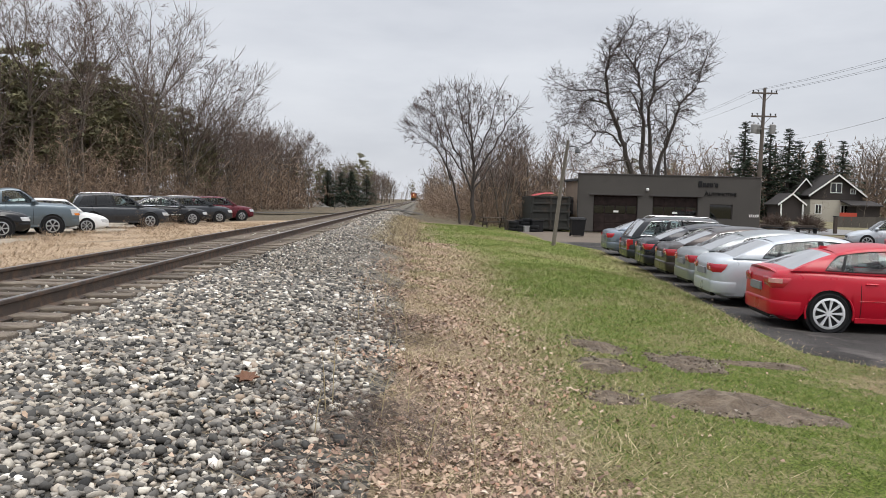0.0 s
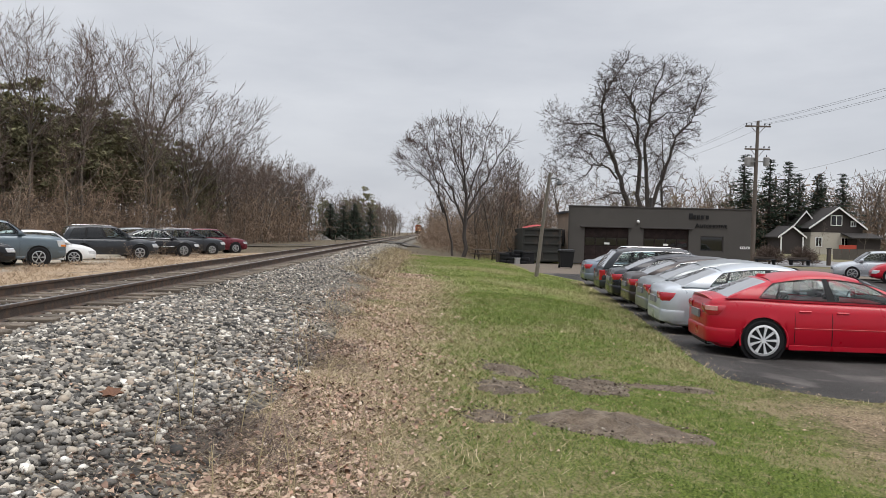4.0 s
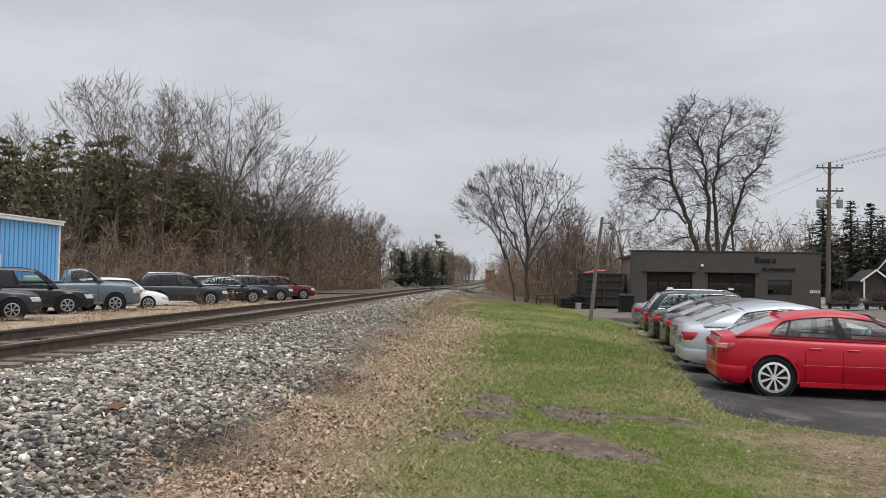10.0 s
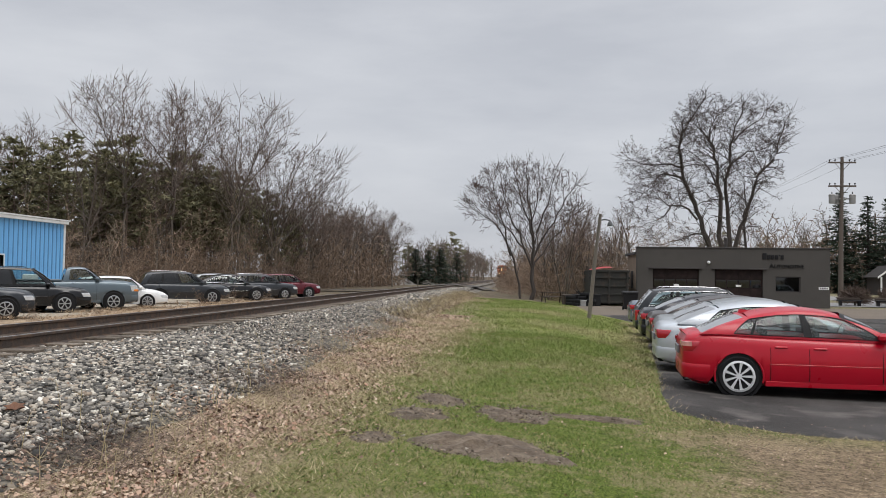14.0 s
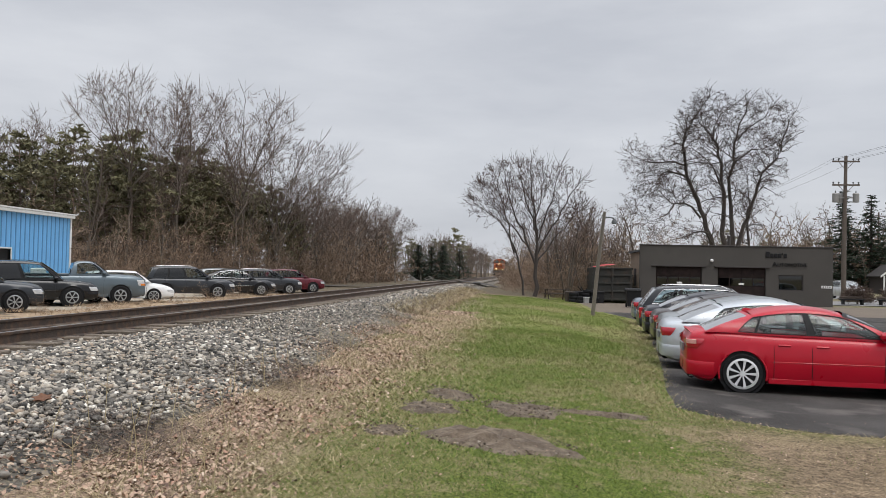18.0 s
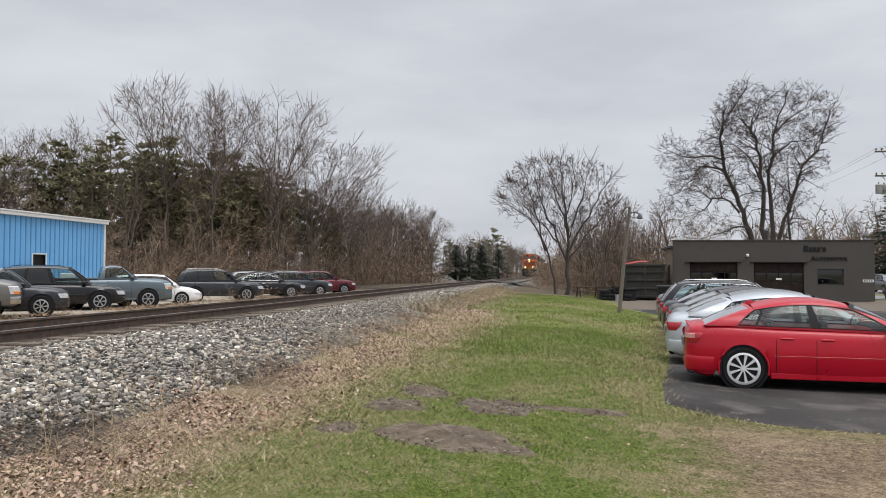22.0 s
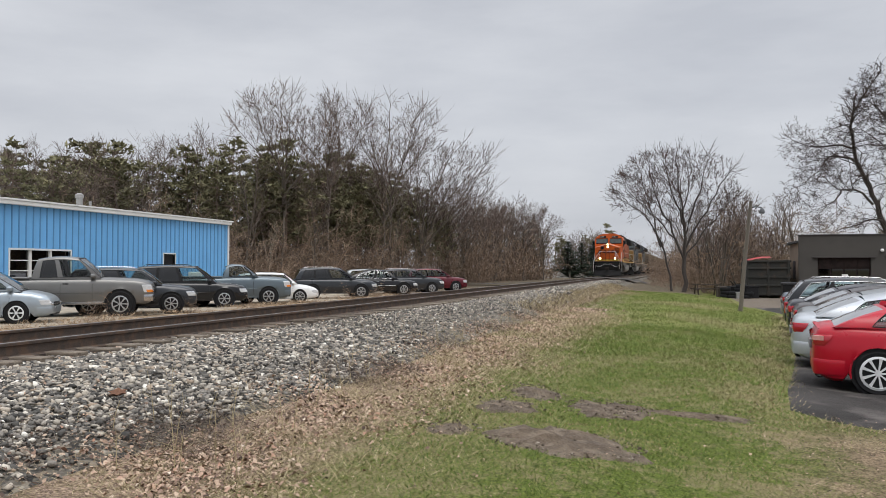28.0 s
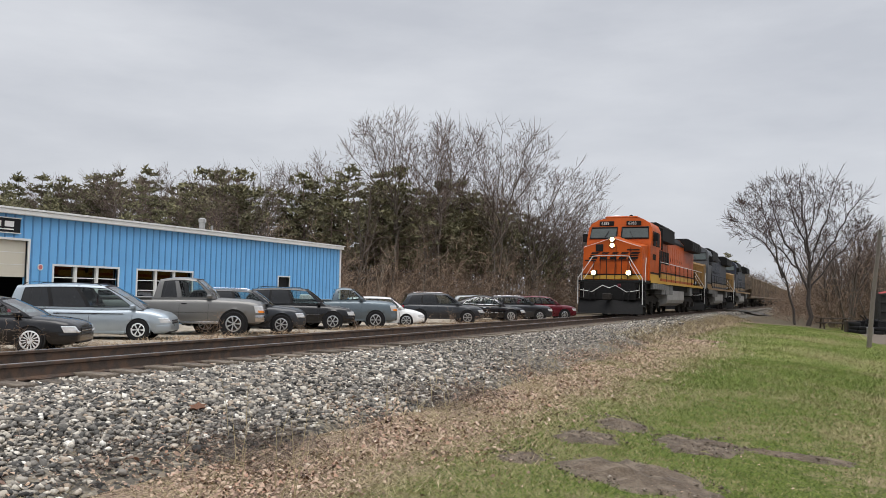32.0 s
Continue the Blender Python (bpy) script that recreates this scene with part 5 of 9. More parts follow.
# spruces beyond the workshop
spruce_src = make_tree("spruce_tree", spruce_mesh(401, 13, 0.2, 0.06, 3.7, 0.3, 24), on_ground(37.5, 98, 0), "tall dark spruce behind the street", M_BARKDARK, M_SPRUCE, "spruces")

# ---------------------------------------------------------------- cars
def wheel_meshes(r, width, spokes, rim_r, rim_mat):
    tyre = MB().lathe([(rim_r, -width / 2 + 0.01), (r * 0.93, -width / 2), (r, -width / 2 + 0.03), (r, width / 2 - 0.03), (r * 0.93, width / 2), (rim_r, width / 2 - 0.01)], "y", 28, caps=False)
    rim = MB()
    rim.lathe([(rim_r, -width / 2 + 0.008), (rim_r - 0.035, -width / 2 - 0.002), (rim_r - 0.04, -width / 2 + 0.05)], "y", 28, caps=False)
    for k in range(spokes):
        a = 2 * math.pi * k / spokes
        ca, sa = math.cos(a), math.sin(a)
        w0, w1 = rim_r * 0.05, rim_r * (0.5 / spokes + 0.02)
        pts = []
        for rad, w in ((rim_r * 0.15, w0 * 0.7), (rim_r - 0.02, w1 * 1.25)):
            for yy in (-width / 2 + 0.006, -width / 2 + 0.05):
                for sgn in (-1, 1):
                    pts.append((ca * rad - sa * w * sgn, yy, sa * rad + ca * w * sgn))
        rim.add(pts, [(0, 1, 5, 4), (2, 6, 7, 3), (0, 4, 6, 2), (1, 3, 7, 5), (4, 5, 7, 6)])
    rim.lathe([(rim_r * 0.2, -width / 2 + 0.035), (rim_r * 0.17, -width / 2 + 0.004), (0.01, -width / 2 + 0.006)], "y", 14)
    # Added black disc: the shade inside the wheel, seen between the spokes.
    back = MB().lathe([(rim_r - 0.005, -width / 2 + 0.06), (rim_r - 0.005, 0.0)], "y", 20)
    return tyre.mesh("tyre", M_RUBBER, True), rim.mesh("rim", rim_mat, True), back.mesh("dark_spoke_backing", M_BLACK, True)


def poly_at(profile, s):
    return float(np.interp(s, [p[0] for p in profile], [p[1] for p in profile]))


def car(name, m, label, body, L=4.5, W=1.78, H=1.44, wb=2.65, rear=0.98, r=0.32, clear=0.2, deck=(), belt=0.92, cabin=(), style="sedan",
        rim=M_ALLOY, spokes=7, pane=M_GLASS, side_dark=None, trim=None, lower=None, front_lens=M_LENS, category="car", rails=False, group="", arch=None, lip=False, mould=(0.47, 0.0045)):
    """A car with its front towards +x, origin on the ground under its middle.
    deck: height of hood, cabin base and tail along the length (0 rear to 1 front); cabin: rear base, roof rear, roof front, front base (0..1)."""
    c = empty(name, m, label, category, group)
    side_dark = side_dark or pane
    x0 = -L / 2
    xw = [x0 + rear, x0 + rear + wb]
    ra = r + (0.05 if r < 0.36 else 0.085)
    truck = style in ("pickup", "single")
    blunt = 0.8 if truck or style in ("suv", "van", "wagon") else 0.7

    def wfun(x):
        t = max(0.0, min(x - x0, -x0 - x))
        s = abs(2 * (x - x0) / L - 1)
        k = 1.0 if t >= 0.5 else (1 - (1 - t / 0.5) ** 2.8) ** (1 / 2.2)
        return W / 2 * (blunt + (1 - blunt) * k) * (1 - 0.045 * s * s)

    def zfun(x):
        return poly_at(deck, (x - x0) / L)

    ends = [0, 0.008, 0.025, 0.06, 0.11, 0.18, 0.28, 0.4, 0.52]
    st = sorted(set([x0 + q for q in ends] + [-x0 - q for q in ends] + [x0 + L * q for q in np.linspace(0.13, 0.87, 21)] + [w + ra * math.cos(q) for w in xw for q in np.linspace(0, math.pi, 15)]))
    ring_rows = []
    for x in st:
        t = min(x - x0, -x0 - x)
        w, zt = wfun(x), zfun(x)
        zb = clear + 0.16 * max(0.0, 1 - t / 0.3) ** 2
        h = zt - zb
        pts = [(0.0, zb), (w * 0.8, zb), (w * 0.945, zb + 0.05), (w * 0.985, zb + 0.22 * h), (w, zb + 0.45 * h), (w * 0.996, zb + 0.62 * h), (w * 0.975, zb + 0.78 * h), (w * 0.945, zb + 0.9 * h), (w * 0.9, zb + 0.965 * h), (w * 0.82, zt), (w * 0.45, zt + 0.025), (0.0, zt + 0.035)]
        lift = 0.0
        for q in xw:
            if abs(x - q) <= ra + 1e-6:
                lift = r + math.sqrt(max(0.0, ra * ra - (x - q) ** 2))
        half = []
        for i, (yy, zz) in enumerate(pts):
            if lift and 0 < i < 8 and zz < lift:
                zz = min(lift, zt - 0.05)
            half.append((yy, zz))
        if lift:
            half[0] = (0.0, max(zb, r))
        ring_rows.append([(x, -yy, zz) for yy, zz in half] + [(x, yy, zz) for yy, zz in half[-2:0:-1]])
    part("body", MB().loft(ring_rows, closed=True, caps=True), body, c, smooth=True)
    for q in xw:
        for sgn in (-1, 1):
            part("wheel_well", MB().lathe([(ra - 0.005, sgn * (W / 2 - 0.33)), (ra - 0.005, sgn * (W / 2 - 0.05))], "y", 16, (q, 0, r)), M_BLACK, c)
            rim_pts = [(q + (ra - 0.004) * math.cos(a), sgn * (wfun(q + ra * math.cos(a)) * 0.985 + 0.004), r + (ra - 0.004) * math.sin(a)) for a in np.linspace(-0.25, math.pi + 0.25, 19)]
            rim_pts = [(x, y * (1.0 - 0.1 * max(0.0, (z - r - 0.24)) / 0.2), z) for x, y, z in rim_pts]
            part("arch_lip", MB().tube(rim_pts, 0.016, 6), arch or body, c, smooth=True)
    # cabin: pillars lean from the waist to the roof edge
    xb0, xr0, xr1, xb1 = (x0 + L * q for q in cabin)
    wb_, wr = W / 2 * 0.91, W / 2 * (0.68 if style in ("sedan", "beetle") else 0.76)
    crown = 0.075 if style in ("sedan", "beetle") else 0.06
    zroof = H - crown

    def zr(x):
        q = (min(max(x, xr0), xr1) - xr0) / (xr1 - xr0)
        if style == "sedan":
            return zroof - 0.115 * (max(0.0, 0.58 - q) / 0.58) ** 2 - 0.075 * (max(0.0, q - 0.58) / 0.42) ** 2
        return zroof - (0.11 if style == "beetle" else 0.06) * (2 * q - 1.15) ** 2

    def on_side(xb, xt, v, sgn, out=0.0):
        zb = zfun(xb) - 0.015
        k = v + 0.22 * v * (1 - v)
        bow = 0.05 * v * (1 - v) * (1 if xt > xb else -1) * (2 if style == "sedan" else 1) * min(1.0, abs(xt - xb) / 0.4)
        return (xb + (xt - xb) * v - bow, sgn * (wb_ + (wr - wb_) * v ** 1.3 + out), zb + (zr(xt) - zb) * k)

    if style == "sedan":
        fb, ft = (0.165, 0.25, 0.265, 0.52, 0.565, 0.915), (0.045, 0.11, 0.13, 0.55, 0.61, 0.975)
    elif style == "single":
        fb, ft = (0.16, 0.9), (0.16, 0.975)
    elif style == "pickup":
        fb, ft = (0.12, 0.38, 0.46, 0.91), (0.13, 0.4, 0.49, 0.975)
    elif style == "beetle":
        fb, ft = (0.07, 0.42, 0.47, 0.92), (0.1, 0.42, 0.49, 0.985)
    else:
        fb, ft = (0.08, 0.3, 0.335, 0.58, 0.615, 0.935), (0.1, 0.33, 0.37, 0.64, 0.68, 0.985)
    cb, ct = [xb0 + (xb1 - xb0) * q for q in fb], [xr0 + (xr1 - xr0) * q for q in ft]
    lines, glassy = [(xb0, xr0)], []
    marks = list(zip(cb, ct)) + [(xb1, xr1)]
    for k, (xb, xt) in enumerate(marks):
        pb, pt = lines[-1]
        n = 5 if k % 2 else 3
        for i in range(1, n + 1):
            lines.append((pb + (xb - pb) * i / n, pt + (xt - pt) * i / n))
            glassy.append((k + 1) // 2 if k % 2 else 0)
    vs = (0.0, 0.075, 0.3, 0.52, 0.74, 0.89, 1.0)
    roof_q = (0.12, 0.26, 0.42, 0.62, 0.82, 1.0)
    shell = MB()
    nwin = max(glassy)
    for sgn in (-1, 1):
        grid = []
        for xb, xt in lines:
            col = [on_side(xb, xt, v, sgn) for v in vs]
            ex, ey, ez = col[-1]
            col += [(ex, ey * math.cos(q * math.pi / 2), ez + crown * math.sin(q * math.pi / 2)) for q in roof_q]
            grid.append(col)
        nv = len(grid[0])
        faces = []
        panes = {k: [] for k in range(1, nwin + 1)}
        posts = {}
        for i in range(len(lines) - 1):
            for j in range(nv - 1):
                f = (i * nv + j, (i + 1) * nv + j, (i + 1) * nv + j + 1, i * nv + j + 1)
                f = f if sgn < 0 else f[::-1]
                if glassy[i] and 1 <= j < 5:
                    panes[glassy[i]].append(f)
                elif 1 <= j < 5 and not glassy[i] and cb[0] < lines[i][0] + 0.001 and lines[i + 1][0] < cb[-1] + 0.001:
                    posts.setdefault(sum(glassy[:i]), []).append(f)
                else:
                    faces.append(f)
        flat = [p for col in grid for p in col]
        shell.add(flat, faces)
        def picked(fs, push):
            used = sorted({i for f in fs for i in f})
            at = {i: k for k, i in enumerate(used)}
            return MB().add([(flat[i][0], flat[i][1] + sgn * push, flat[i][2]) for i in used], [tuple(at[i] for i in f) for f in fs])
        for k in panes:
            part("side_window", picked(panes[k], -0.006), pane if k == nwin else side_dark, c, smooth=True)
        for k in sorted(posts):
            part("door_pillar", picked(posts[k], 0.0), body if truck else M_BLACK, c, smooth=True)
        base = [on_side(xb, xt, 0.075, sgn, 0.004) for xb, xt in lines if cb[0] - 0.001 <= xb <= cb[-1] + 0.001]
        top = [on_side(xb, xt, 0.89, sgn, 0.004) for xb, xt in lines if cb[0] - 0.001 <= xb <= cb[-1] + 0.001]
        part("belt_trim", MB().tube(base, 0.008, 5), trim or M_BLACK, c)
        sides_ = [on_side(cb[-1], ct[-1], v, sgn, 0.004) for v in (0.74, 0.52, 0.3, 0.075)]
        back_ = [on_side(cb[0], ct[0], v, sgn, 0.004) for v in (0.075, 0.3, 0.52, 0.74)]
        part("window_trim", MB().tube(back_ + top + sides_, 0.007, 5), trim or M_BLACK, c)
        if rails:
            yt = wr * 0.93
            pts = [(xr0 + 0.15, sgn * yt, zr(xr0 + 0.15) + 0.02), (xr0 + 0.3, sgn * yt, H + 0.0)] + [(x, sgn * yt, H + 0.015) for x in np.linspace(xr0 + 0.5, xr1 - 0.5, 3)] + [(xr1 - 0.25, sgn * yt, H), (xr1 - 0.1, sgn * yt, zr(xr1 - 0.1) + 0.02)]
            part("roof_rail", MB().tube(pts, 0.011, 6), rails, c)
        # door seams, handles, sill, mirror
        seams = [(cb[i] + cb[i + 1]) / 2 for i in range(1, len(cb) - 1, 2)][-(1 if truck or style == "beetle" else 2):] + [cb[-1] - 0.06]
        if style == "sedan":
            seams[0] = xw[0] + ra + 0.1
        for x in seams:
            z1 = zfun(x) - 0.03
            zb = clear
            pts = [(x, sgn * wfun(x) * f, zb + (z1 - zb) * q) for q, f in ((0.14, 0.972), (0.25, 0.992), (0.46, 1.001), (0.64, 0.997), (0.8, 0.975), (0.93, 0.93))]
            part("door_seam", MB().tube(pts, 0.005, 4), M_BLACK, c)
        for x in seams[:-1]:
            hx = x + 0.16
            z = clear + 0.8 * (zfun(hx) - clear)
            part("door_handle", MB().box(hx - 0.1, hx + 0.1, sgn * wfun(hx) * 0.97 - 0.022, sgn * wfun(hx) * 0.97 + 0.03, z - 0.017, z + 0.017, 0.012), body if trim is None else trim, c)
        mx = cb[-1] - 0.05
        part("mirror", MB().box(mx - 0.08, mx + 0.09, sgn * (wb_ + 0.09) - 0.1, sgn * (wb_ + 0.09) + 0.1, zfun(mx) + 0.0, zfun(mx) + 0.14, 0.045), body, c, smooth=True)
        part("sill", MB().box(xw[0] + ra + 0.02, xw[1] - ra - 0.02, sgn * W / 2 * 0.945 - 0.012, sgn * W / 2 * 0.945 + 0.012, clear + 0.01, clear + 0.1, 0.01), lower or body, c)
        mold = [(x, sgn * (wfun(x) * 0.998 + 0.003), clear + mould[0] * (belt - clear)) for x in np.linspace(xw[0] + ra + 0.08, xw[1] - ra - 0.08, 4)]
        part("side_moulding", MB().tube(mold, mould[1], 5), trim or body, c)
    part("cabin_shell", shell, body, c, smooth=True)
    for nm, xb, xt, bow, mat in (("windscreen", xb1, xr1, 0.1, M_SCREEN), ("rear_window", xb0, xr0, -0.08, side_dark)):
        rows = []
        for v in (0.0, 0.06, 0.2, 0.4, 0.6, 0.8, 0.93, 1.0):
            px, py, pz = on_side(xb, xt, v, 1)
            rows.append([(px + bow * (1 - k * k), py * k, pz + (crown * math.sin(math.acos(min(1, abs(k)))) * v)) for k in (-1, -0.93, -0.7, -0.35, 0, 0.35, 0.7, 0.93, 1)])
        inner = [row[1:-1] for row in rows[1:-1]]
        edge = MB()
        edge.loft(rows[:2]).loft(rows[-2:]).loft([row[:2] for row in rows[1:-1]]).loft([row[-2:] for row in rows[1:-1]])
        part(nm + "_frame", edge, M_BLACK if nm == "windscreen" else body, c, smooth=True)
        part(nm, MB().loft(inner), mat, c, smooth=True)

    def wrap(x_end, sgn, dirx, y_in, full, prof, fy=1.0):
        """A piece that follows the corner of the body; prof: (height, push out, set back)."""
        rows = []
        for z, push, back, *cut in prof:
            x_face, depth = x_end + dirx * back, full * (cut[0] if cut else 1.0)
            path = [(x_face, y_in + (wfun(x_face) * fy - y_in) * q) for q in (0.0, 0.5, 0.85)]
            path += [(x_face + dirx * q * depth, wfun(x_face + dirx * q * depth) * fy) for q in (0.02, 0.07, 0.15, 0.28, 0.45, 0.7, 1.0)]
            cx, cy = x_end + dirx * 0.6, 0.0
            row = []
            for x, y in path:
                d = Vector((x - cx, y - cy))
                d.normalize()
                row.append((x + d.x * push, sgn * (y + d.y * push), z))
            rows.append(row)
        return MB().loft(rows if sgn * dirx > 0 else rows[::-1])

    if lip:
        rows = []
        for k in np.linspace(-1, 1, 11):
            yk, xk = k * wfun(x0 + 0.06) * 0.86, x0 + 0.03 + 0.05 * k * k
            zk = zfun(x0 + 0.07) + 0.03 * (1 - k * k)
            rows.append([(xk + 0.14, yk, zk), (xk + 0.02, yk, zk + 0.03 * (1 - k ** 4)), (xk - 0.015, yk, zk + 0.026 * (1 - k ** 4)), (xk, yk, zk - 0.01)])
        part("boot_spoiler", MB().loft(rows, closed=True, caps=True), body, c, smooth=True)
    zt_, xf = zfun(x0 + 0.07), -x0
    zh = zfun(xf - 0.14)
    for sgn in (-1, 1):
        if style in ("sedan", "beetle"):
            tl = wrap(x0, sgn, 1, W * 0.2, 0.26, ((zt_ - 0.255, 0.0, 0.02, 0.5), (zt_ - 0.24, 0.012, 0.012, 0.58), (zt_ - 0.17, 0.016, 0, 0.85), (zt_ - 0.1, 0.012, 0, 1.0), (zt_ - 0.085, 0.0, 0, 1.0)), 0.985)
        else:
            tl = wrap(x0, sgn, 1, W * 0.3, 0.16, ((zt_ - 0.4, 0.0, 0), (zt_ - 0.38, 0.014, 0), (zt_ - 0.06, 0.014, 0), (zt_ - 0.045, 0.0, 0)), 0.975)
        tail = part("tail_light", tl, M_TAIL, c, smooth=True)
        part("reversing_lamp", wrap(x0, sgn, 1, W * 0.34, 0.15, ((zt_ - 0.175, 0.016, 0), (zt_ - 0.17, 0.021, 0), (zt_ - 0.105, 0.021, 0), (zt_ - 0.1, 0.014, 0)), 0.985) if lip else MB().box(x0 - 0.022, x0 + 0.02, sgn * W * 0.32 - 0.035, sgn * W * 0.32 + 0.035, zt_ - 0.2, zt_ - 0.15, 0.006), M_PINKLENS, tail)
        tall = 0.26 if truck else 0.17
        head = part("headlight", wrap(xf, sgn, -1, W * 0.26, 0.3, ((zh - 0.07 - tall, 0.002, 0.0), (zh - 0.055 - tall, 0.016, 0.0), (zh - 0.085, 0.016, 0.07), (zh - 0.07, 0.0, 0.08)), 0.985), front_lens, c, smooth=True)
        part("indicator", wrap(xf, sgn, -1, W * 0.43, 0.2, ((zh - 0.06 - tall, 0.012, 0.0), (zh - 0.05 - tall, 0.02, 0.0), (zh - 0.02 - tall * 0.85, 0.02, 0.03), (zh - 0.01 - tall * 0.85, 0.01, 0.03)), 0.985), M_AMBER if truck else front_lens, head)
        for nm, xe, dr in (("rear_bumper", x0, 1), ("front_bumper", xf, -1)):
            zb0 = clear + 0.1
            part(nm, wrap(xe, sgn, dr, 0.0, 0.3 if truck else 0.42, ((zb0, 0.0, 0.0), (zb0 + 0.03, 0.012, 0), (zb0 + 0.18, 0.018, 0), (zb0 + 0.225, 0.01, 0), (zb0 + 0.24, 0.0, 0)), 0.985), lower or body, c, smooth=True)
    zm = zb0 = (zt_ + clear) / 2
    part("rear_plate", MB().box(x0 - 0.04, x0 - 0.005, -0.26, 0.26, zm + 0.06, zm + 0.19, 0.004), M_PLATE, c, "blank plate")
    part("bumper_valance", MB().box(x0 + 0.03, x0 + 0.16, -W / 2 * 0.6, W / 2 * 0.6, clear + 0.02, clear + 0.12, 0.03), M_BLACK, c)
    part("front_valance", MB().box(xf - 0.16, xf - 0.0, -W / 2 * 0.62, W / 2 * 0.62, clear + 0.04, clear + 0.14, 0.03), M_BLACK, c)
    zg = zfun(xf - 0.06)
    part("grille", MB().box(xf - 0.08, xf + 0.012, -W * 0.24, W * 0.24, zg - (0.3 if truck else 0.2), zg - 0.07, 0.012), M_BLACK, c)
    part("grille_bar", MB().box(xf + 0.008, xf + 0.026, -W * 0.24, W * 0.24, zg - 0.15, zg - 0.125, 0.006), M_CHROME, c)
    # seats, dashboard and wheel
    for sx in [xb0 + (xb1 - xb0) * q for q in ((0.36, 0.62) if not truck else (0.4,))]:
        for sy in (-0.36, 0.36):
            s = part("seat", MB().box(sx - 0.14, sx - 0.02, sy - 0.22, sy + 0.22, clear + 0.3, belt + 0.12, 0.03), M_INTERIOR, c)
            part("headrest", MB().box(sx - 0.16, sx - 0.06, sy - 0.12, sy + 0.12, belt + 0.15, belt + 0.31, 0.03), M_INTERIOR, s)
    part("dashboard", MB().box(xb1 - 0.5, xb1 - 0.1, -W * 0.4, W * 0.4, belt - 0.05, belt + 0.05, 0.03), M_INTERIOR, c)
    part("steering_wheel", MB().tube([(xb1 - 0.62 + 0.05 * math.sin(q), 0.36 + 0.18 * math.cos(q), belt + 0.02 + 0.17 * math.sin(q)) for q in np.linspace(0, 2 * math.pi, 17)], 0.014, 5), M_BLACK, c)
    # wheels
    ty, ri, br = wheel_meshes(r, 0.22 if r < 0.36 else 0.26, spokes, r * (0.77 if r < 0.34 else 0.66), rim)
    for q in xw:
        for sgn in (-1, 1):
            wh = new("wheel")
            wh.parent, wh.matrix_basis = c, pose(q, sgn * (W / 2 - 0.125), r, 0, 0, 0 if sgn < 0 else 180)
            wh.empty_display_size = 0.1
            part("tyre", ty, None, wh)
            part("rim", ri, None, wh)
            part("brake_disc", br, None, wh)
    return c


SEDAN = dict(deck=[(0, 0.8), (0.015, 0.95), (0.05, 1.0), (0.14, 1.0), (0.3, 0.965), (0.65, 0.93), (0.76, 0.915), (0.88, 0.87), (0.95, 0.81), (0.985, 0.73), (1, 0.58)], cabin=(0.085, 0.262, 0.585, 0.77), belt=0.95)
WAGON = dict(deck=[(0, 0.8), (0.02, 0.94), (0.1, 0.97), (0.65, 0.93), (0.75, 0.91), (0.88, 0.83), (0.96, 0.72), (1, 0.6)], cabin=(0.02, 0.12, 0.6, 0.76), belt=0.95, style="wagon")
SUV = dict(deck=[(0, 0.95), (0.02, 1.1), (0.1, 1.13), (0.66, 1.1), (0.74, 1.09), (0.88, 1.03), (0.95, 0.96), (0.985, 0.86), (1, 0.74)], cabin=(0.02, 0.1, 0.555, 0.735), belt=1.11, style="suv")
VAN = dict(deck=[(0, 0.95), (0.02, 1.02), (0.6, 1.0), (0.76, 1.03), (0.88, 0.97), (0.95, 0.88), (0.985, 0.77), (1, 0.6)], cabin=(0.015, 0.05, 0.58, 0.83), belt=1.02, style="van")
BEETLE = dict(deck=[(0, 0.45), (0.03, 0.64), (0.09, 0.82), (0.18, 0.92), (0.35, 0.94), (0.68, 0.94), (0.77, 0.93), (0.86, 0.87), (0.93, 0.77), (0.98, 0.62), (1, 0.5)], cabin=(0.04, 0.26, 0.575, 0.755), belt=0.94, style="beetle")
TRUCK = dict(deck=[(0, 1.15), (0.01, 1.22), (0.36, 1.25), (0.66, 1.27), (0.73, 1.27), (0.9, 1.23), (0.97, 1.15), (0.99, 1.05), (1, 0.9)], cabin=(0.34, 0.372, 0.585, 0.71), belt=1.22, style="pickup")
COUPE_SUV = dict(deck=[(0, 0.95), (0.02, 1.1), (0.1, 1.12), (0.3, 1.08), (0.66, 1.04), (0.74, 1.02), (0.9, 0.95), (0.97, 0.85), (1, 0.7)], cabin=(0.04, 0.3, 0.57, 0.73), belt=1.06, style="sedan")



def row_pose(x_rear, y, L, turn):
    a = radians(turn)
    x, yy = x_rear + L / 2 * math.cos(a), y + L / 2 * math.sin(a)
    return pose(x, yy, float(gz(x, yy)) + 0.012, 0, 0, turn)


P_RED = paint("red_car_paint", (0.4, 0.002, 0.016), 0, 0.3, 0.02, 0.22)
P_WHITE = paint("pale_silver_paint", (0.45, 0.48, 0.51), 0.3, 0.3)
P_SILVER = paint("silver_paint", (0.23, 0.245, 0.25), 0.5, 0.32)
P_BRONZE = paint("bronze_paint", (0.045, 0.035, 0.032), 0.5, 0.3)
P_DARK = paint("charcoal_paint", (0.013, 0.013, 0.018), 0.3, 0.28)
P_GRAPHITE = paint("graphite_paint", (0.028, 0.031, 0.036), 0.4, 0.3)
P_BLUEGREY = paint("blue_grey_paint", (0.17, 0.2, 0.24), 0.5, 0.3)
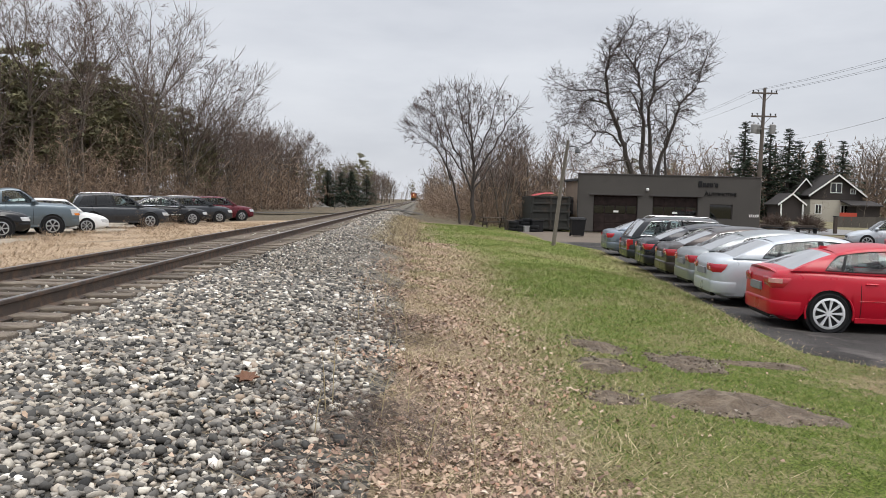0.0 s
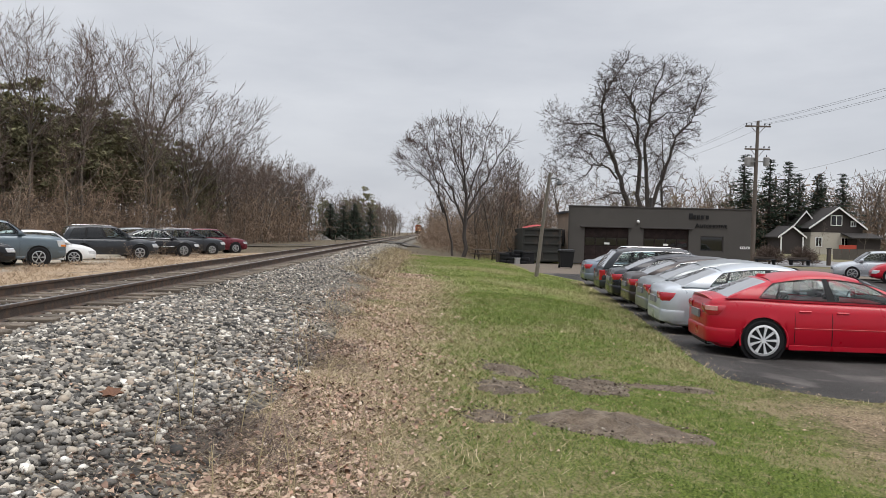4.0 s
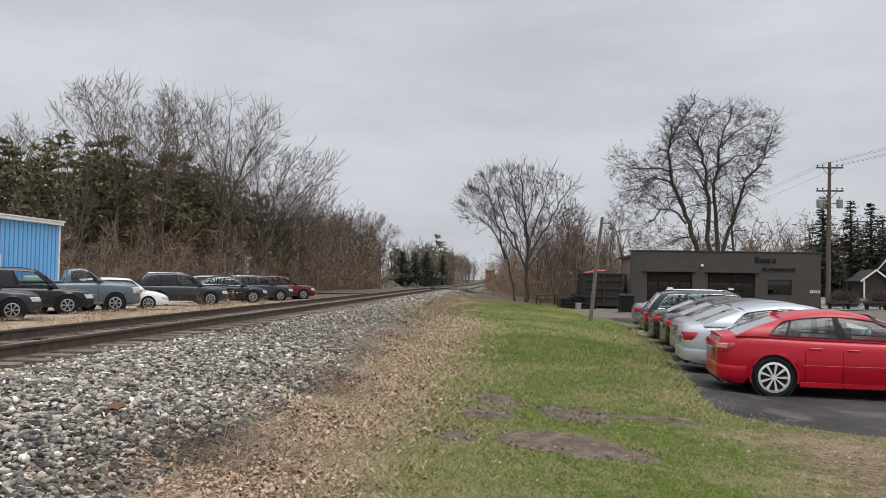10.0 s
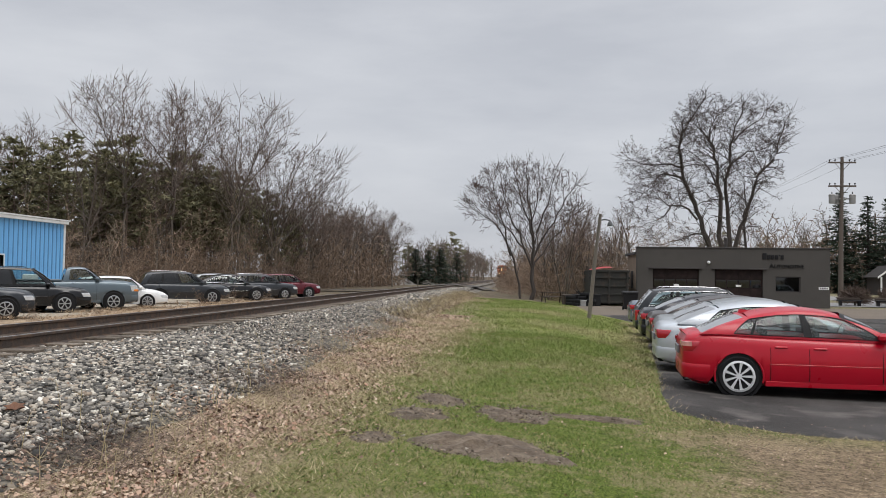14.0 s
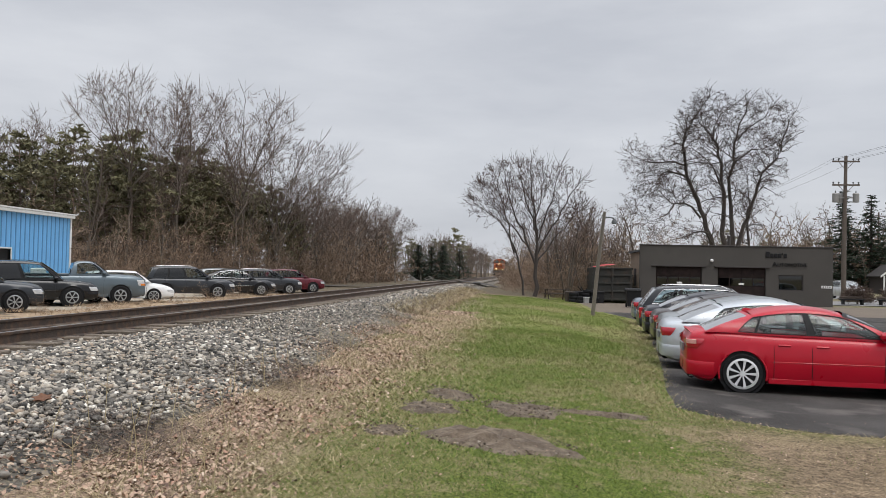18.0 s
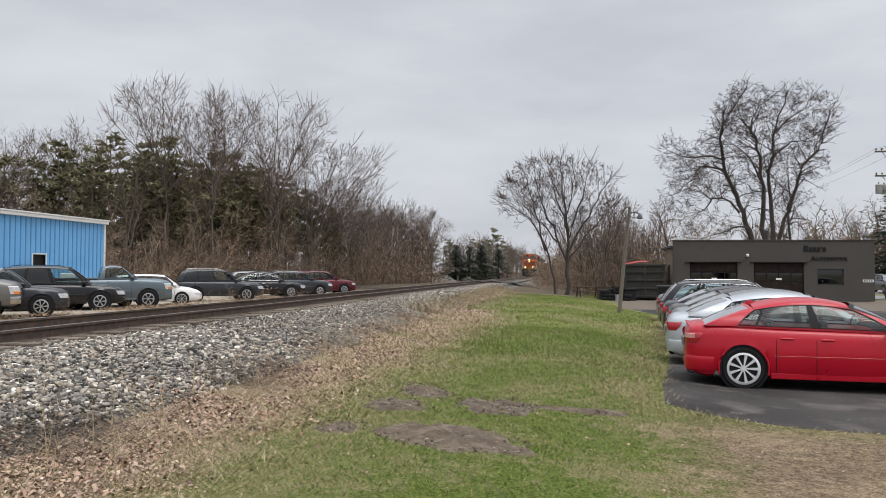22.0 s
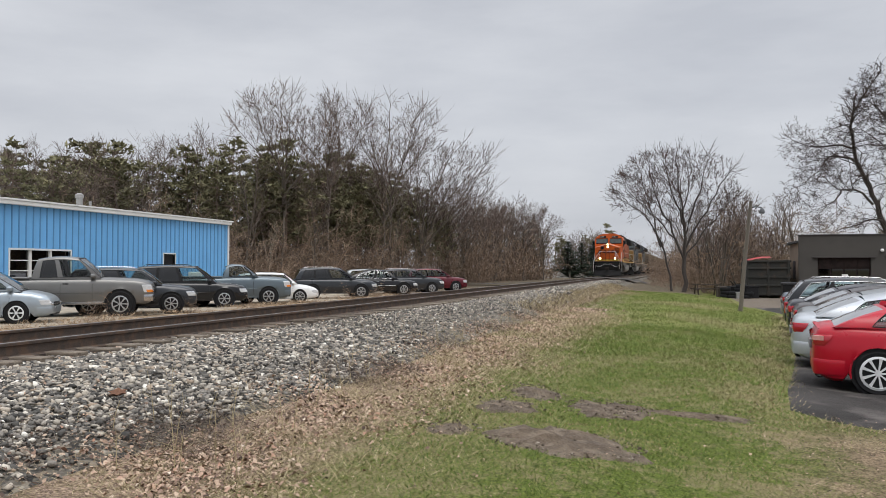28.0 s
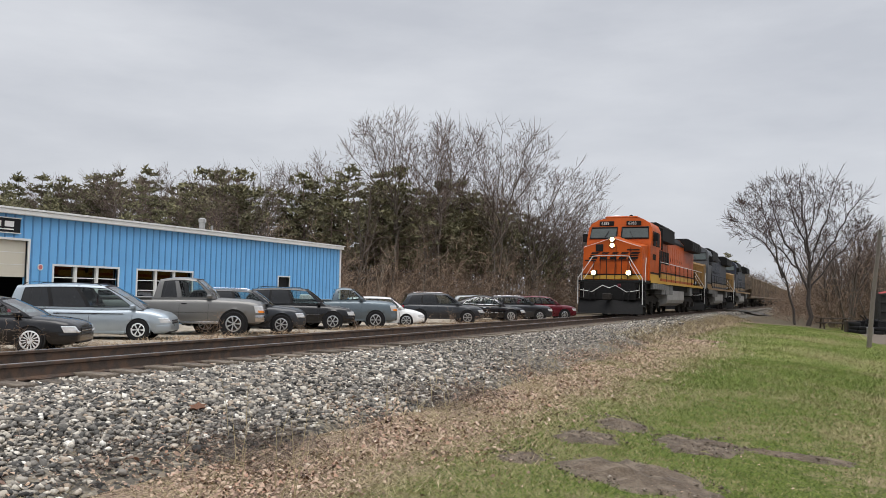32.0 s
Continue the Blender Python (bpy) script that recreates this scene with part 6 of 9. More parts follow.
P_BLACK = paint("black_paint", (0.006, 0.0065, 0.008), 0.1, 0.22)
P_PUREWHITE = paint("white_paint", (0.74, 0.75, 0.75), 0, 0.3)
P_GREYBLUE = paint("slate_blue_paint", (0.11, 0.14, 0.16), 0.4, 0.3)
P_MAROON = paint("maroon_paint", (0.1, 0.008, 0.016), 0.2, 0.28)
P_VAN = paint("light_steel_blue_paint", (0.34, 0.39, 0.43), 0.5, 0.3)
P_TRUCKGREY = paint("warm_grey_paint", (0.15, 0.148, 0.142), 0.4, 0.32)

ROW = "cars parked along the lawn"
red = car("sedan", row_pose(9.52, 13.44, 4.5, -6), "bright red saloon with silver nine-spoke wheels on the asphalt", P_RED, L=4.5, W=1.77, H=1.43, wb=2.68, rear=0.86, r=0.325, clear=0.17, spokes=9, rim=M_BRIGHTRIM, lip=True, group=ROW, **dict(SEDAN, cabin=(0.062, 0.228, 0.535, 0.73)))
part("roof_antenna", MB().loft([[(x, -w, z0), (x, -w * 0.5, z1), (x, w * 0.5, z1), (x, w, z0)] for x, w, z0, z1 in ((-1.3, 0.035, 1.26, 1.3), (-1.26, 0.04, 1.27, 1.365), (-1.18, 0.035, 1.28, 1.36), (-1.06, 0.02, 1.29, 1.335), (-1.0, 0.01, 1.3, 1.32))], closed=True, caps=True), P_RED, red, "red fin antenna", smooth=True)
for y in (-0.52, -0.44):
    part("exhaust_pipe", MB().tube([(-2.2, y, 0.235), (-1.9, y, 0.245)], 0.032, 12), M_CHROME, red, "bright exhaust pipe")
car("sedan", row_pose(9.55, 16.2, 4.55, -5), "pale silver saloon parked beside the red one", P_WHITE, L=4.55, W=1.78, H=1.46, wb=2.58, r=0.32, spokes=9, group=ROW, **SEDAN)
car("sedan", row_pose(9.95, 18.75, 4.75, -4), "silver saloon with bright window trim", P_SILVER, L=4.75, W=1.8, H=1.47, wb=2.7, r=0.32, trim=M_CHROME, group=ROW, **SEDAN)
car("sedan", row_pose(10.15, 21.1, 4.75, -4), "dark bronze saloon with red tail lamps", P_BRONZE, L=4.75, W=1.8, H=1.47, wb=2.7, r=0.32, trim=M_CHROME, group=ROW, **SEDAN)
car("sedan", row_pose(10.3, 23.7, 4.75, -4), "charcoal saloon with red tail lamps", P_DARK, L=4.75, W=1.8, H=1.47, wb=2.7, r=0.32, group=ROW, **SEDAN)
car("estate_car", row_pose(10.5, 26.4, 4.7, -4), "dark grey estate car with chrome window surrounds and roof rails", P_GRAPHITE, L=4.7, W=1.8, H=1.6, wb=2.7, r=0.34, clear=0.21, trim=M_CHROME, rails=M_CHROME, group=ROW, **WAGON)
car("sedan", row_pose(10.95, 31.2, 4.6, -3), "blue-grey saloon at the end of the row", P_BLUEGREY, L=4.6, W=1.78, H=1.45, wb=2.6, group=ROW, **SEDAN)
car("compact_car", pose(27.7, 36.7, float(gz(28, 36.7)) + 0.012, 0, 0, 155), "rounded bright red two-door compact car", P_RED, L=4.1, W=1.74, H=1.53, wb=2.5, rear=0.78, r=0.32, spokes=9, **BEETLE)
car("hatchback", pose(27.4, 39.6, float(gz(27, 39)) + 0.012, 0, 0, 158), "silver-white hatchback beside the red compact", P_WHITE, L=4.2, W=1.78, H=1.47, wb=2.6, rear=0.75, **WAGON)


def yard_pose(hub, L, W, wb, rear, turn):
    """Places a car by the ground point under its right front wheel."""
    a = radians(turn)
    lx, ly = -L / 2 + rear + wb, -(W / 2 - 0.12)
    x, y = hub[0] - (lx * math.cos(a) - ly * math.sin(a)), hub[1] - (lx * math.sin(a) + ly * math.cos(a))
    return pose(x, y, float(gz(x, y)) + 0.017, 0, 0, turn)


def yard_car(name, hub, label, body, turn=33, **k):
    return car(name, yard_pose(hub, k["L"], k["W"], k["wb"], k.get("rear", 0.98), turn), label, body, group="cars in the gravel yard", **k)


def bed_fittings(c, L, body, x_front):
    """The open bed of a pick-up: dark floor, and the tailgate line."""
    part("bed_cover", MB().box(-L / 2 + 0.12, x_front, -0.78, 0.78, 1.262, 1.275), M_BLACK, c, "black open load bed")
    for s in (-1, 1):
        part("bed_rail", MB().box(-L / 2 + 0.06, x_front, s * 0.86 - 0.07, s * 0.86 + 0.07, 1.235, 1.3, 0.015), body, c)
    part("tailgate", MB().box(-L / 2 - 0.01, -L / 2 + 0.06, -0.8, 0.8, 0.75, 1.3, 0.015), body, c)


yard_car("sedan", (-10.05, 13.75), "black saloon with bright headlamps in the gravel yard", P_BLACK, L=4.8, W=1.83, H=1.45, wb=2.72, r=0.325, spokes=14, rim=M_BRIGHTRIM, **SEDAN)
yard_car("minivan", (-12.28, 19.5), "light steel-blue minivan with dark rear glass", P_VAN, L=5.1, W=1.95, H=1.83, wb=3.0, rear=1.1, r=0.34, spokes=6, side_dark=M_DARKGLASS, rails=M_BLACK, trim=M_BLACK, mould=(0.8, 0.014), rim=M_BRIGHTRIM, **VAN)
k = dict(L=5.85, W=2.0, H=2.0, wb=3.64, rear=1.15, r=0.42, clear=0.4)
t1 = yard_car("pickup_truck", (-11.9, 23.7), "warm grey pick-up truck with an extended cab", P_TRUCKGREY, spokes=7, side_dark=M_DARKGLASS, lower=M_CHROME, arch=M_BLACK, trim=M_BLACK, **k, **TRUCK)
bed_fittings(t1, k["L"], P_TRUCKGREY, -0.98)
t1.scale = (1.04, 1.04, 1.08)
yard_car("suv", (-11.25, 25.9), "dark grey off-road estate with bright wheels", P_GRAPHITE, L=4.8, W=1.94, H=1.76, wb=2.91, r=0.38, clear=0.27, spokes=7, side_dark=M_DARKGLASS, rails=M_CHROME, **SUV)
yard_car("suv", (-12.0, 30.8), "large black estate with roof rails", P_BLACK, L=5.1, W=2.0, H=1.88, wb=2.95, rear=1.15, r=0.39, clear=0.28, spokes=6, side_dark=M_DARKGLASS, rails=M_BLACK, **SUV)
k = dict(L=5.2, W=1.98, H=1.86, wb=3.02, rear=1.15, r=0.39, clear=0.32)
t2 = yard_car("pickup_truck", (-11.4, 33.6), "slate-blue single-cab pick-up truck", P_GREYBLUE, spokes=6, lower=P_GREYBLUE, **k, **{**TRUCK, "style": "single", "cabin": (0.41, 0.44, 0.585, 0.71)})
bed_fittings(t2, k["L"], P_GREYBLUE, -0.5)
t2.scale = (1.02, 1.02, 1.04)
part("toolbox", MB().box(-2.0, -1.4, -0.7, 0.7, 1.28, 1.5, 0.03), P_PUREWHITE, t2, "white chest in the bed")
yard_car("hatchback", (-11.0, 36.1), "white five-door car between the trucks", P_PUREWHITE, L=4.3, W=1.78, H=1.52, wb=2.6, rear=0.75, spokes=8, **WAGON)
yard_car("suv", (-10.35, 42.5), "grey off-road estate with silver roof rails", P_GRAPHITE, L=4.82, W=1.92, H=1.78, wb=2.79, rear=1.05, r=0.39, clear=0.28, spokes=6, side_dark=M_DARKGLASS, rails=M_CHROME, **SUV)
yard_car("suv", (-9.8, 48.3), "black coupe-roofed estate with bright window trim", P_BLACK, L=4.88, W=1.98, H=1.69, wb=2.93, r=0.39, clear=0.24, trim=M_CHROME, **COUPE_SUV)
yard_car("suv", (-9.3, 52.7), "dark blue-grey estate with a silver roof rail", P_GRAPHITE, L=4.6, W=1.86, H=1.68, wb=2.7, r=0.36, clear=0.24, rails=M_CHROME, **SUV)
yard_car("suv", (-8.8, 57.0), "dark red estate at the end of the row", P_MAROON, L=4.7, W=1.9, H=1.72, wb=2.8, r=0.37, clear=0.25, **SUV)
yard_car("suv", (-11.6, 51.8), "pale silver estate half hidden behind the row", P_SILVER, L=4.6, W=1.86, H=1.7, wb=2.7, r=0.36, clear=0.24, **SUV)

# ---------------------------------------------------------------- train
M_ORANGE = material("orange_loco_paint", (0.43, 0.075, 0.006), 0.45, 0, 0.14, 20, 0.7, second=(0.28, 0.055, 0.008), mix_at=(0.5, 0.75), spec=0.25)
M_YELLOW = material("yellow_stripe", (0.5, 0.28, 0.03), 0.45, 0, 0.1, 20, 0.7)
M_LOCOBLACK = material("sooty_black", (0.009, 0.0088, 0.0088), 0.7, 0, 0.3, 15, 1, spec=0.2)
M_UNDER = material("underframe_grime", (0.024, 0.021, 0.018), 0.9, 0, 0.4, 15, 1, 0.3, 30, spec=0.2)
M_TANK = material("dusty_grey_tank", (0.26, 0.25, 0.235), 0.6, 0, 0.2, 10, 0.6, second=(0.22, 0.21, 0.2))
M_NAVY = material("navy_loco_paint", (0.018, 0.022, 0.035), 0.5, 0, 0.2, 12, 0.7, spec=0.3)
M_GOLD = material("dirty_gold_paint", (0.2, 0.11, 0.028), 0.5, 0, 0.2, 12, 0.7)
M_LGREY = material("loco_grey", (0.055, 0.06, 0.066), 0.5, 0, 0.2, 12, 0.7)
M_HOPPER = material("brown_hopper_steel", (0.115, 0.084, 0.06), 0.75, 0, 0.25, 8, 0.4, second=(0.22, 0.17, 0.12))
M_HANDRAIL = material("white_handrail", (0.6, 0.6, 0.58), 0.5, 0, 0.08, 30, 2)
M_LIGHT = material("lit_lamp", (1, 0.9, 0.7), 0.3, emit=((1.0, 0.74, 0.28), 9.0))
M_LOCOGLASS = material("cab_glass", (0.05, 0.064, 0.064), 0.12, 0, 0.2, 20, 1.5, spec=0.25)
M_GREYIRON = material("grey_ironwork", (0.13, 0.128, 0.122), 0.8, 0, 0.3, 15, 1.5, 0.3, 40)


def wheelset(parent, x, r=0.53):
    for s in (-1, 1):
        part("wheel", MB().lathe([(r + 0.025, s * 0.68), (r + 0.025, s * 0.705), (r, s * 0.715), (r, s * 0.83), (r * 0.85, s * 0.83), (r * 0.8, s * 0.8), (0.2, s * 0.82), (0.15, s * 0.86)], "y", 24, (x, 0, r)), M_UNDER, parent, smooth=True)
    part("axle", MB().tube([(x, -0.7, r), (x, 0.7, r)], 0.09, 10), M_UNDER, parent)


def truck_frame(parent, xc, n, spacing, name="bogie"):
    b = part(name, MB().box(xc - spacing * (n - 1) / 2 - 0.75, xc + spacing * (n - 1) / 2 + 0.75, -0.5, 0.5, 0.6, 0.95, 0.03), M_UNDER, parent)
    for s in (-1, 1):
        mb = MB()
        half = spacing * (n - 1) / 2
        mb.loft([[(x, s * 1.0 - 0.08, z0), (x, s * 1.0 + 0.08, z0), (x, s * 1.0 + 0.08, z1), (x, s * 1.0 - 0.08, z1)] for x, z0, z1 in
                 ((xc - half - 0.6, 0.62, 0.85), (xc - half, 0.5, 0.95), (xc - half * 0.5, 0.62, 1.02), (xc, 0.5, 0.98), (xc + half * 0.5, 0.62, 1.02), (xc + half, 0.5, 0.95), (xc + half + 0.6, 0.62, 0.85))], closed=True, caps=True)
        part("side_frame", mb, M_UNDER, b)
        for i in range(n):
            x = xc - half + i * spacing
            part("journal_box", MB().box(x - 0.17, x + 0.17, s * 1.12 - 0.09, s * 1.12 + 0.09, 0.36, 0.7, 0.03), M_UNDER, b)
    for i in range(n):
        wheelset(b, xc - spacing * (n - 1) / 2 + i * spacing)
    return b


def locomotive(name, label, nose, side, hood, roofm, stripe, lit, number=None, logo=False):
    c = empty(name, pose(0, 600, 0), label, "locomotive")
    L = 22.3
    xn = -0.95
    # frame and walkway
    part("frame", MB().box(-L + 0.5, -0.55, -1.3, 1.3, 1.28, 1.62, 0.02), M_LOCOBLACK, c)
    part("walkway", MB().box(-L + 0.45, -2.3, -1.53, 1.53, 1.62, 1.7, 0.01), M_LOCOBLACK, c)
    for s in (-1, 1):
        part("frame_stripe", MB().box(-L + 0.6, -2.4, s * 1.535 - 0.006, s * 1.535 + 0.006, 1.6, 1.74), stripe, c)
        for x in (-6.4, -7.6, -8.8, -16.5):
            part("equipment_box", MB().box(x - 0.5, x + 0.5, s * 1.25 - 0.22, s * 1.25 + 0.22, 1.05, 1.6, 0.03), M_GREYIRON, c)
    # nose
    yy = 1.42
    nz = [(-yy, 3.28), (-0.75, 3.42), (0, 3.72), (0.75, 3.42), (yy, 3.28)]
    front = [(xn, -yy * 0.97, 1.7)] + [(xn - 0.06, y * 0.97, z - 0.03) for y, z in nz] + [(xn, yy * 0.97, 1.7)]
    mid = [(xn - 0.12, -yy, 1.7)] + [(xn - 0.25, y, z) for y, z in nz] + [(xn - 0.12, yy, 1.7)]
    back = [(-2.5, -yy, 1.7)] + [(-2.5, y, z + 0.12) for y, z in nz] + [(-2.5, yy, 1.7)]
    part("nose", MB().loft([front, mid, back], closed=True, caps=True), nose, c, smooth=False)
    band = part("nose_band", MB().box(xn - 0.01, xn + 0.012, -1.37, 1.37, 1.72, 1.9), stripe, c)
    part("nose_line", MB().box(xn + 0.003, xn + 0.016, -1.37, 1.37, 1.91, 1.97), M_LOCOBLACK, c)
    edge = MB()
    for y0, z0, y1, z1 in ((-1.36, 3.22, 0, 3.66), (0, 3.66, 1.36, 3.22)):
        edge.tube([(xn - 0.02, y0, z0), (xn - 0.02, y1, z1)], 0.012, 4)
    part("nose_edge", edge, M_HANDRAIL if logo else stripe, c)
    part("nose_door_outline", MB().box(xn - 0.02, xn + 0.008, 0.18, 0.2, 1.75, 3.3).box(xn - 0.02, xn + 0.008, 0.86, 0.88, 1.75, 3.2), M_LOCOBLACK, c)
    if logo:
        lg = MB()
        for y0, wd in ((-1.12, 0.4), (-0.6, 0.34), (-0.12, 0.3), (0.3, 0.36), (0.76, 0.42)):
            for z0, z1 in ((2.66, 2.76), (2.8, 2.86), (2.9, 2.98)):
                a0, a1 = (z0 - 2.66) * 0.5, (z1 - 2.66) * 0.5
                lg.add([(xn + 0.02, y0 + a0, z0), (xn + 0.02, y0 + wd * (0.8 if z0 > 2.7 else 1) + a0, z0), (xn + 0.02, y0 + wd + a1, z1), (xn + 0.02, y0 + a1, z1)], [(0, 1, 2, 3)])
        lg.box(xn + 0.008, xn + 0.014, -1.28, -0.75, 2.56, 2.62).box(xn + 0.008, xn + 0.014, 0.7, 1.28, 3.06, 3.12).box(xn + 0.008, xn + 0.014, -0.6, 1.1, 2.6, 2.64)
        part("nose_emblem", lg, M_LOCOBLACK, c, "plain black slanted emblem bars")
        part("nose_window", MB().box(xn - 0.03, xn + 0.004, -0.78, -0.42, 3.02, 3.36, 0.01), M_LOCOBLACK, c)
    for z in (3.3, 3.58):
        h = part("headlight_bezel", MB().lathe([(0.14, 0.0), (0.14, 0.06)], "x", 16, (xn - 0.05, 0.0, z)), M_LOCOBLACK, c)
        part("headlight", MB().lathe([(0.105, 0.062), (0.09, 0.085), (0.02, 0.09)], "x", 14, (xn - 0.05, 0.0, z)), M_LIGHT if lit else M_LENS, h)
    for s in (-1, 1):
        h = part("ditch_light_case", MB().box(-0.95, -0.72, s * 0.82 - 0.14, s * 0.82 + 0.14, 1.88, 2.14, 0.03), M_LOCOBLACK, c)
        part("ditch_light", MB().lathe([(0.115, 0.0), (0.1, 0.025), (0.02, 0.03)], "x", 14, (-0.72, s * 0.82, 2.01)), M_LIGHT if lit else M_LENS, h)
    # cab
    cabp = [(-1.48, 1.7), (-1.55, 3.4), (-1.56, 3.8), (-1.53, 4.25), (-1.42, 4.48), (-1.1, 4.68), (-0.55, 4.8), (0, 4.83), (0.55, 4.8), (1.1, 4.68), (1.42, 4.48), (1.53, 4.25), (1.56, 3.8), (1.55, 3.4), (1.48, 1.7)]
    def cab_row(x, dx=0.0):
        return [(x - dx * max(0, z - 3.4) / 1.35, y, z) for y, z in cabp]
    part("cab", MB().loft([cab_row(-2.25, 0.55), cab_row(-2.45, 0.5), cab_row(-5.0)], closed=True, caps=True), side, c, smooth=True)
    for s in (-1, 1):
        a, b = (s * 0.12, s * 1.22)
        w = MB()
        def xz(z):
            return -2.25 - 0.55 * (z - 3.4) / 1.35 + 0.03
        za, zb = 3.74, 4.28
        w.add([(xz(za), a, za), (xz(za), s * 1.42, za), (xz(zb), s * 1.38, zb), (xz(zb), a, zb)], [(0, 1, 2, 3) if s > 0 else (3, 2, 1, 0)])
        wi = part("windscreen", w, M_LOCOGLASS, c)
        fr = MB().tube([(xz(za), a, za), (xz(za), s * 1.42, za), (xz(zb), s * 1.38, zb), (xz(zb), a, zb), (xz(za), a, za)], 0.045, 6)
        part("windscreen_frame", fr, M_LOCOBLACK, wi)
        part("wiper", MB().tube([(xz(za) + 0.03, s * 0.7, za), (xz(4.1) + 0.04, s * 0.5, 4.12)], 0.012, 4), M_LOCOBLACK, wi)
        nb = part("number_board", MB().box(-2.72, -2.6, s * 0.66 - 0.35, s * 0.66 + 0.35, 4.38, 4.6, 0.01), M_LOCOBLACK, c)
        if number:
            lettering(number, 0.2, pose(-2.595, s * 0.66 - 0.26, 4.42, 90, 0, 90), M_HANDRAIL, nb, 0.006, "number")
        # cab side windows, dark rim below
        for x0_, x1_ in ((-3.5, -2.85), (-4.5, -3.7)):
            part("cab_side_window", MB().box(x0_, x1_, s * 1.555 - 0.03, s * 1.555 + 0.025, 3.4, 4.1, 0.01), M_LOCOBLACK, c)
        part("cab_door", MB().box(-4.9, -4.62, s * 1.535 - 0.02, s * 1.535 + 0.02, 1.9, 3.3, 0.01), M_LOCOBLACK, c)
        part("cab_stripe", MB().box(-5.0, -2.45, s * 1.497 - 0.012, s * 1.497 + 0.012, 1.72, 2.02), stripe, c)
        part("cab_stripe", MB().box(-5.0, -2.45, s * 1.5 - 0.012, s * 1.5 + 0.012, 2.04, 2.12), M_LOCOBLACK, c)
        for i in range(5):
            x = -5.15 - i * 0.24
            part("cage_bar", MB().tube([(x, s * 1.42, 3.35), (x, s * 1.42, 4.5), (x, s * 1.05, 4.66)], 0.03, 5), M_LOCOBLACK, c)
        for z in (3.5, 4.0, 4.5):
            part("cage_rail", MB().tube([(-5.02, s * 1.43, z), (-6.15, s * 1.43, z)], 0.028, 5), M_LOCOBLACK, c)
        if logo:
            part("cab_number_bars", MB().box(-3.62, -3.56, s * 1.54 - 0.02, s * 1.54 + 0.006, 2.72, 3.0).box(-3.5, -3.34, s * 1.54 - 0.02, s * 1.54 + 0.006, 2.72, 3.0).box(-3.28, -3.12, s * 1.54 - 0.02, s * 1.54 + 0.006, 2.72, 3.0).box(-3.06, -2.9, s * 1.54 - 0.02, s * 1.54 + 0.006, 2.72, 3.0), M_LOCOBLACK, c, "dark number bars on the cab side")
        if logo:
            for x, w in ((-8.0, 0.5), (-8.7, 0.5), (-9.4, 0.55), (-10.1, 0.5)):
                part("side_emblem_bar", MB().box(x - w, x, s * 1.035 - 0.012, s * 1.035 + 0.012, 2.75, 3.45, 0.006), M_LOCOBLACK, c)
        for i in range(6):
            x = -2.9 - i * 0.62
            part("sill_box", MB().box(x - 0.5, x, s * 1.5 - 0.08, s * 1.5 + 0.06, 1.3, 1.58, 0.015), M_GREYIRON, c)
        part("mirror", MB().box(-2.75, -2.65, s * 1.72 - 0.14, s * 1.72 + 0.1, 3.6, 4.0, 0.02), M_LOCOBLACK, c)
    part("cab_roof", MB().box(-5.1, -2.8, -0.8, 0.8, 4.76, 4.86, 0.04), nose, c)
    part("horn", MB().lathe([(0.03, 0), (0.03, 0.3), (0.1, 0.45)], "x", 10, (-4.2, 0.3, 4.92)), M_LOCOBLACK, c)
    part("antenna", MB().lathe([(0.28, 0), (0.3, 0.12), (0.1, 0.2)], "z", 14, (-3.6, -0.4, 4.79)), M_HANDRAIL, c)
    # long hood
    def hood_row(x, w=1.0, top=4.55):
        return [(x, -w, 1.7), (x, -w, top - 0.35), (x, -w * 0.72, top), (x, w * 0.72, top), (x, w, top - 0.35), (x, w, 1.7)]
    part("hood", MB().loft([hood_row(-5.01), hood_row(-16.4)], closed=True, caps=True), hood, c)
    part("hood_top", MB().loft([[(x, -1.03, 4.1), (x, -1.03, 4.22), (x, -0.74, 4.58), (x, 0.74, 4.58), (x, 1.03, 4.22), (x, 1.03, 4.1)] for x in (-5.05, -16.4)], closed=True, caps=True), roofm, c)
    part("radiator_hood", MB().loft([hood_row(-16.41, 1.0, 4.6), hood_row(-L + 1.5, 1.0, 4.6), hood_row(-L + 0.9, 0.95, 4.2)], closed=True, caps=True), hood, c)
    part("radiator_wing", MB().loft([[(x, -1.5, 3.95), (x, -1.5, 4.55), (x, -1.2, 4.72), (x, 1.2, 4.72), (x, 1.5, 4.55), (x, 1.5, 3.95)] for x in (-16.6, -L + 1.7)], closed=True, caps=True), roofm, c)
    part("dynamic_brake_box", MB().loft([[(x, -1.42, 3.9), (x, -1.42, 4.62), (x, -1.1, 4.84), (x, 1.1, 4.84), (x, 1.42, 4.62), (x, 1.42, 3.9)] for x in (-6.2, -10.2)], closed=True, caps=True), roofm, c)
    part("exhaust_stack", MB().box(-11.4, -10.3, -0.4, 0.4, 4.58, 4.85, 0.04), M_LOCOBLACK, c)
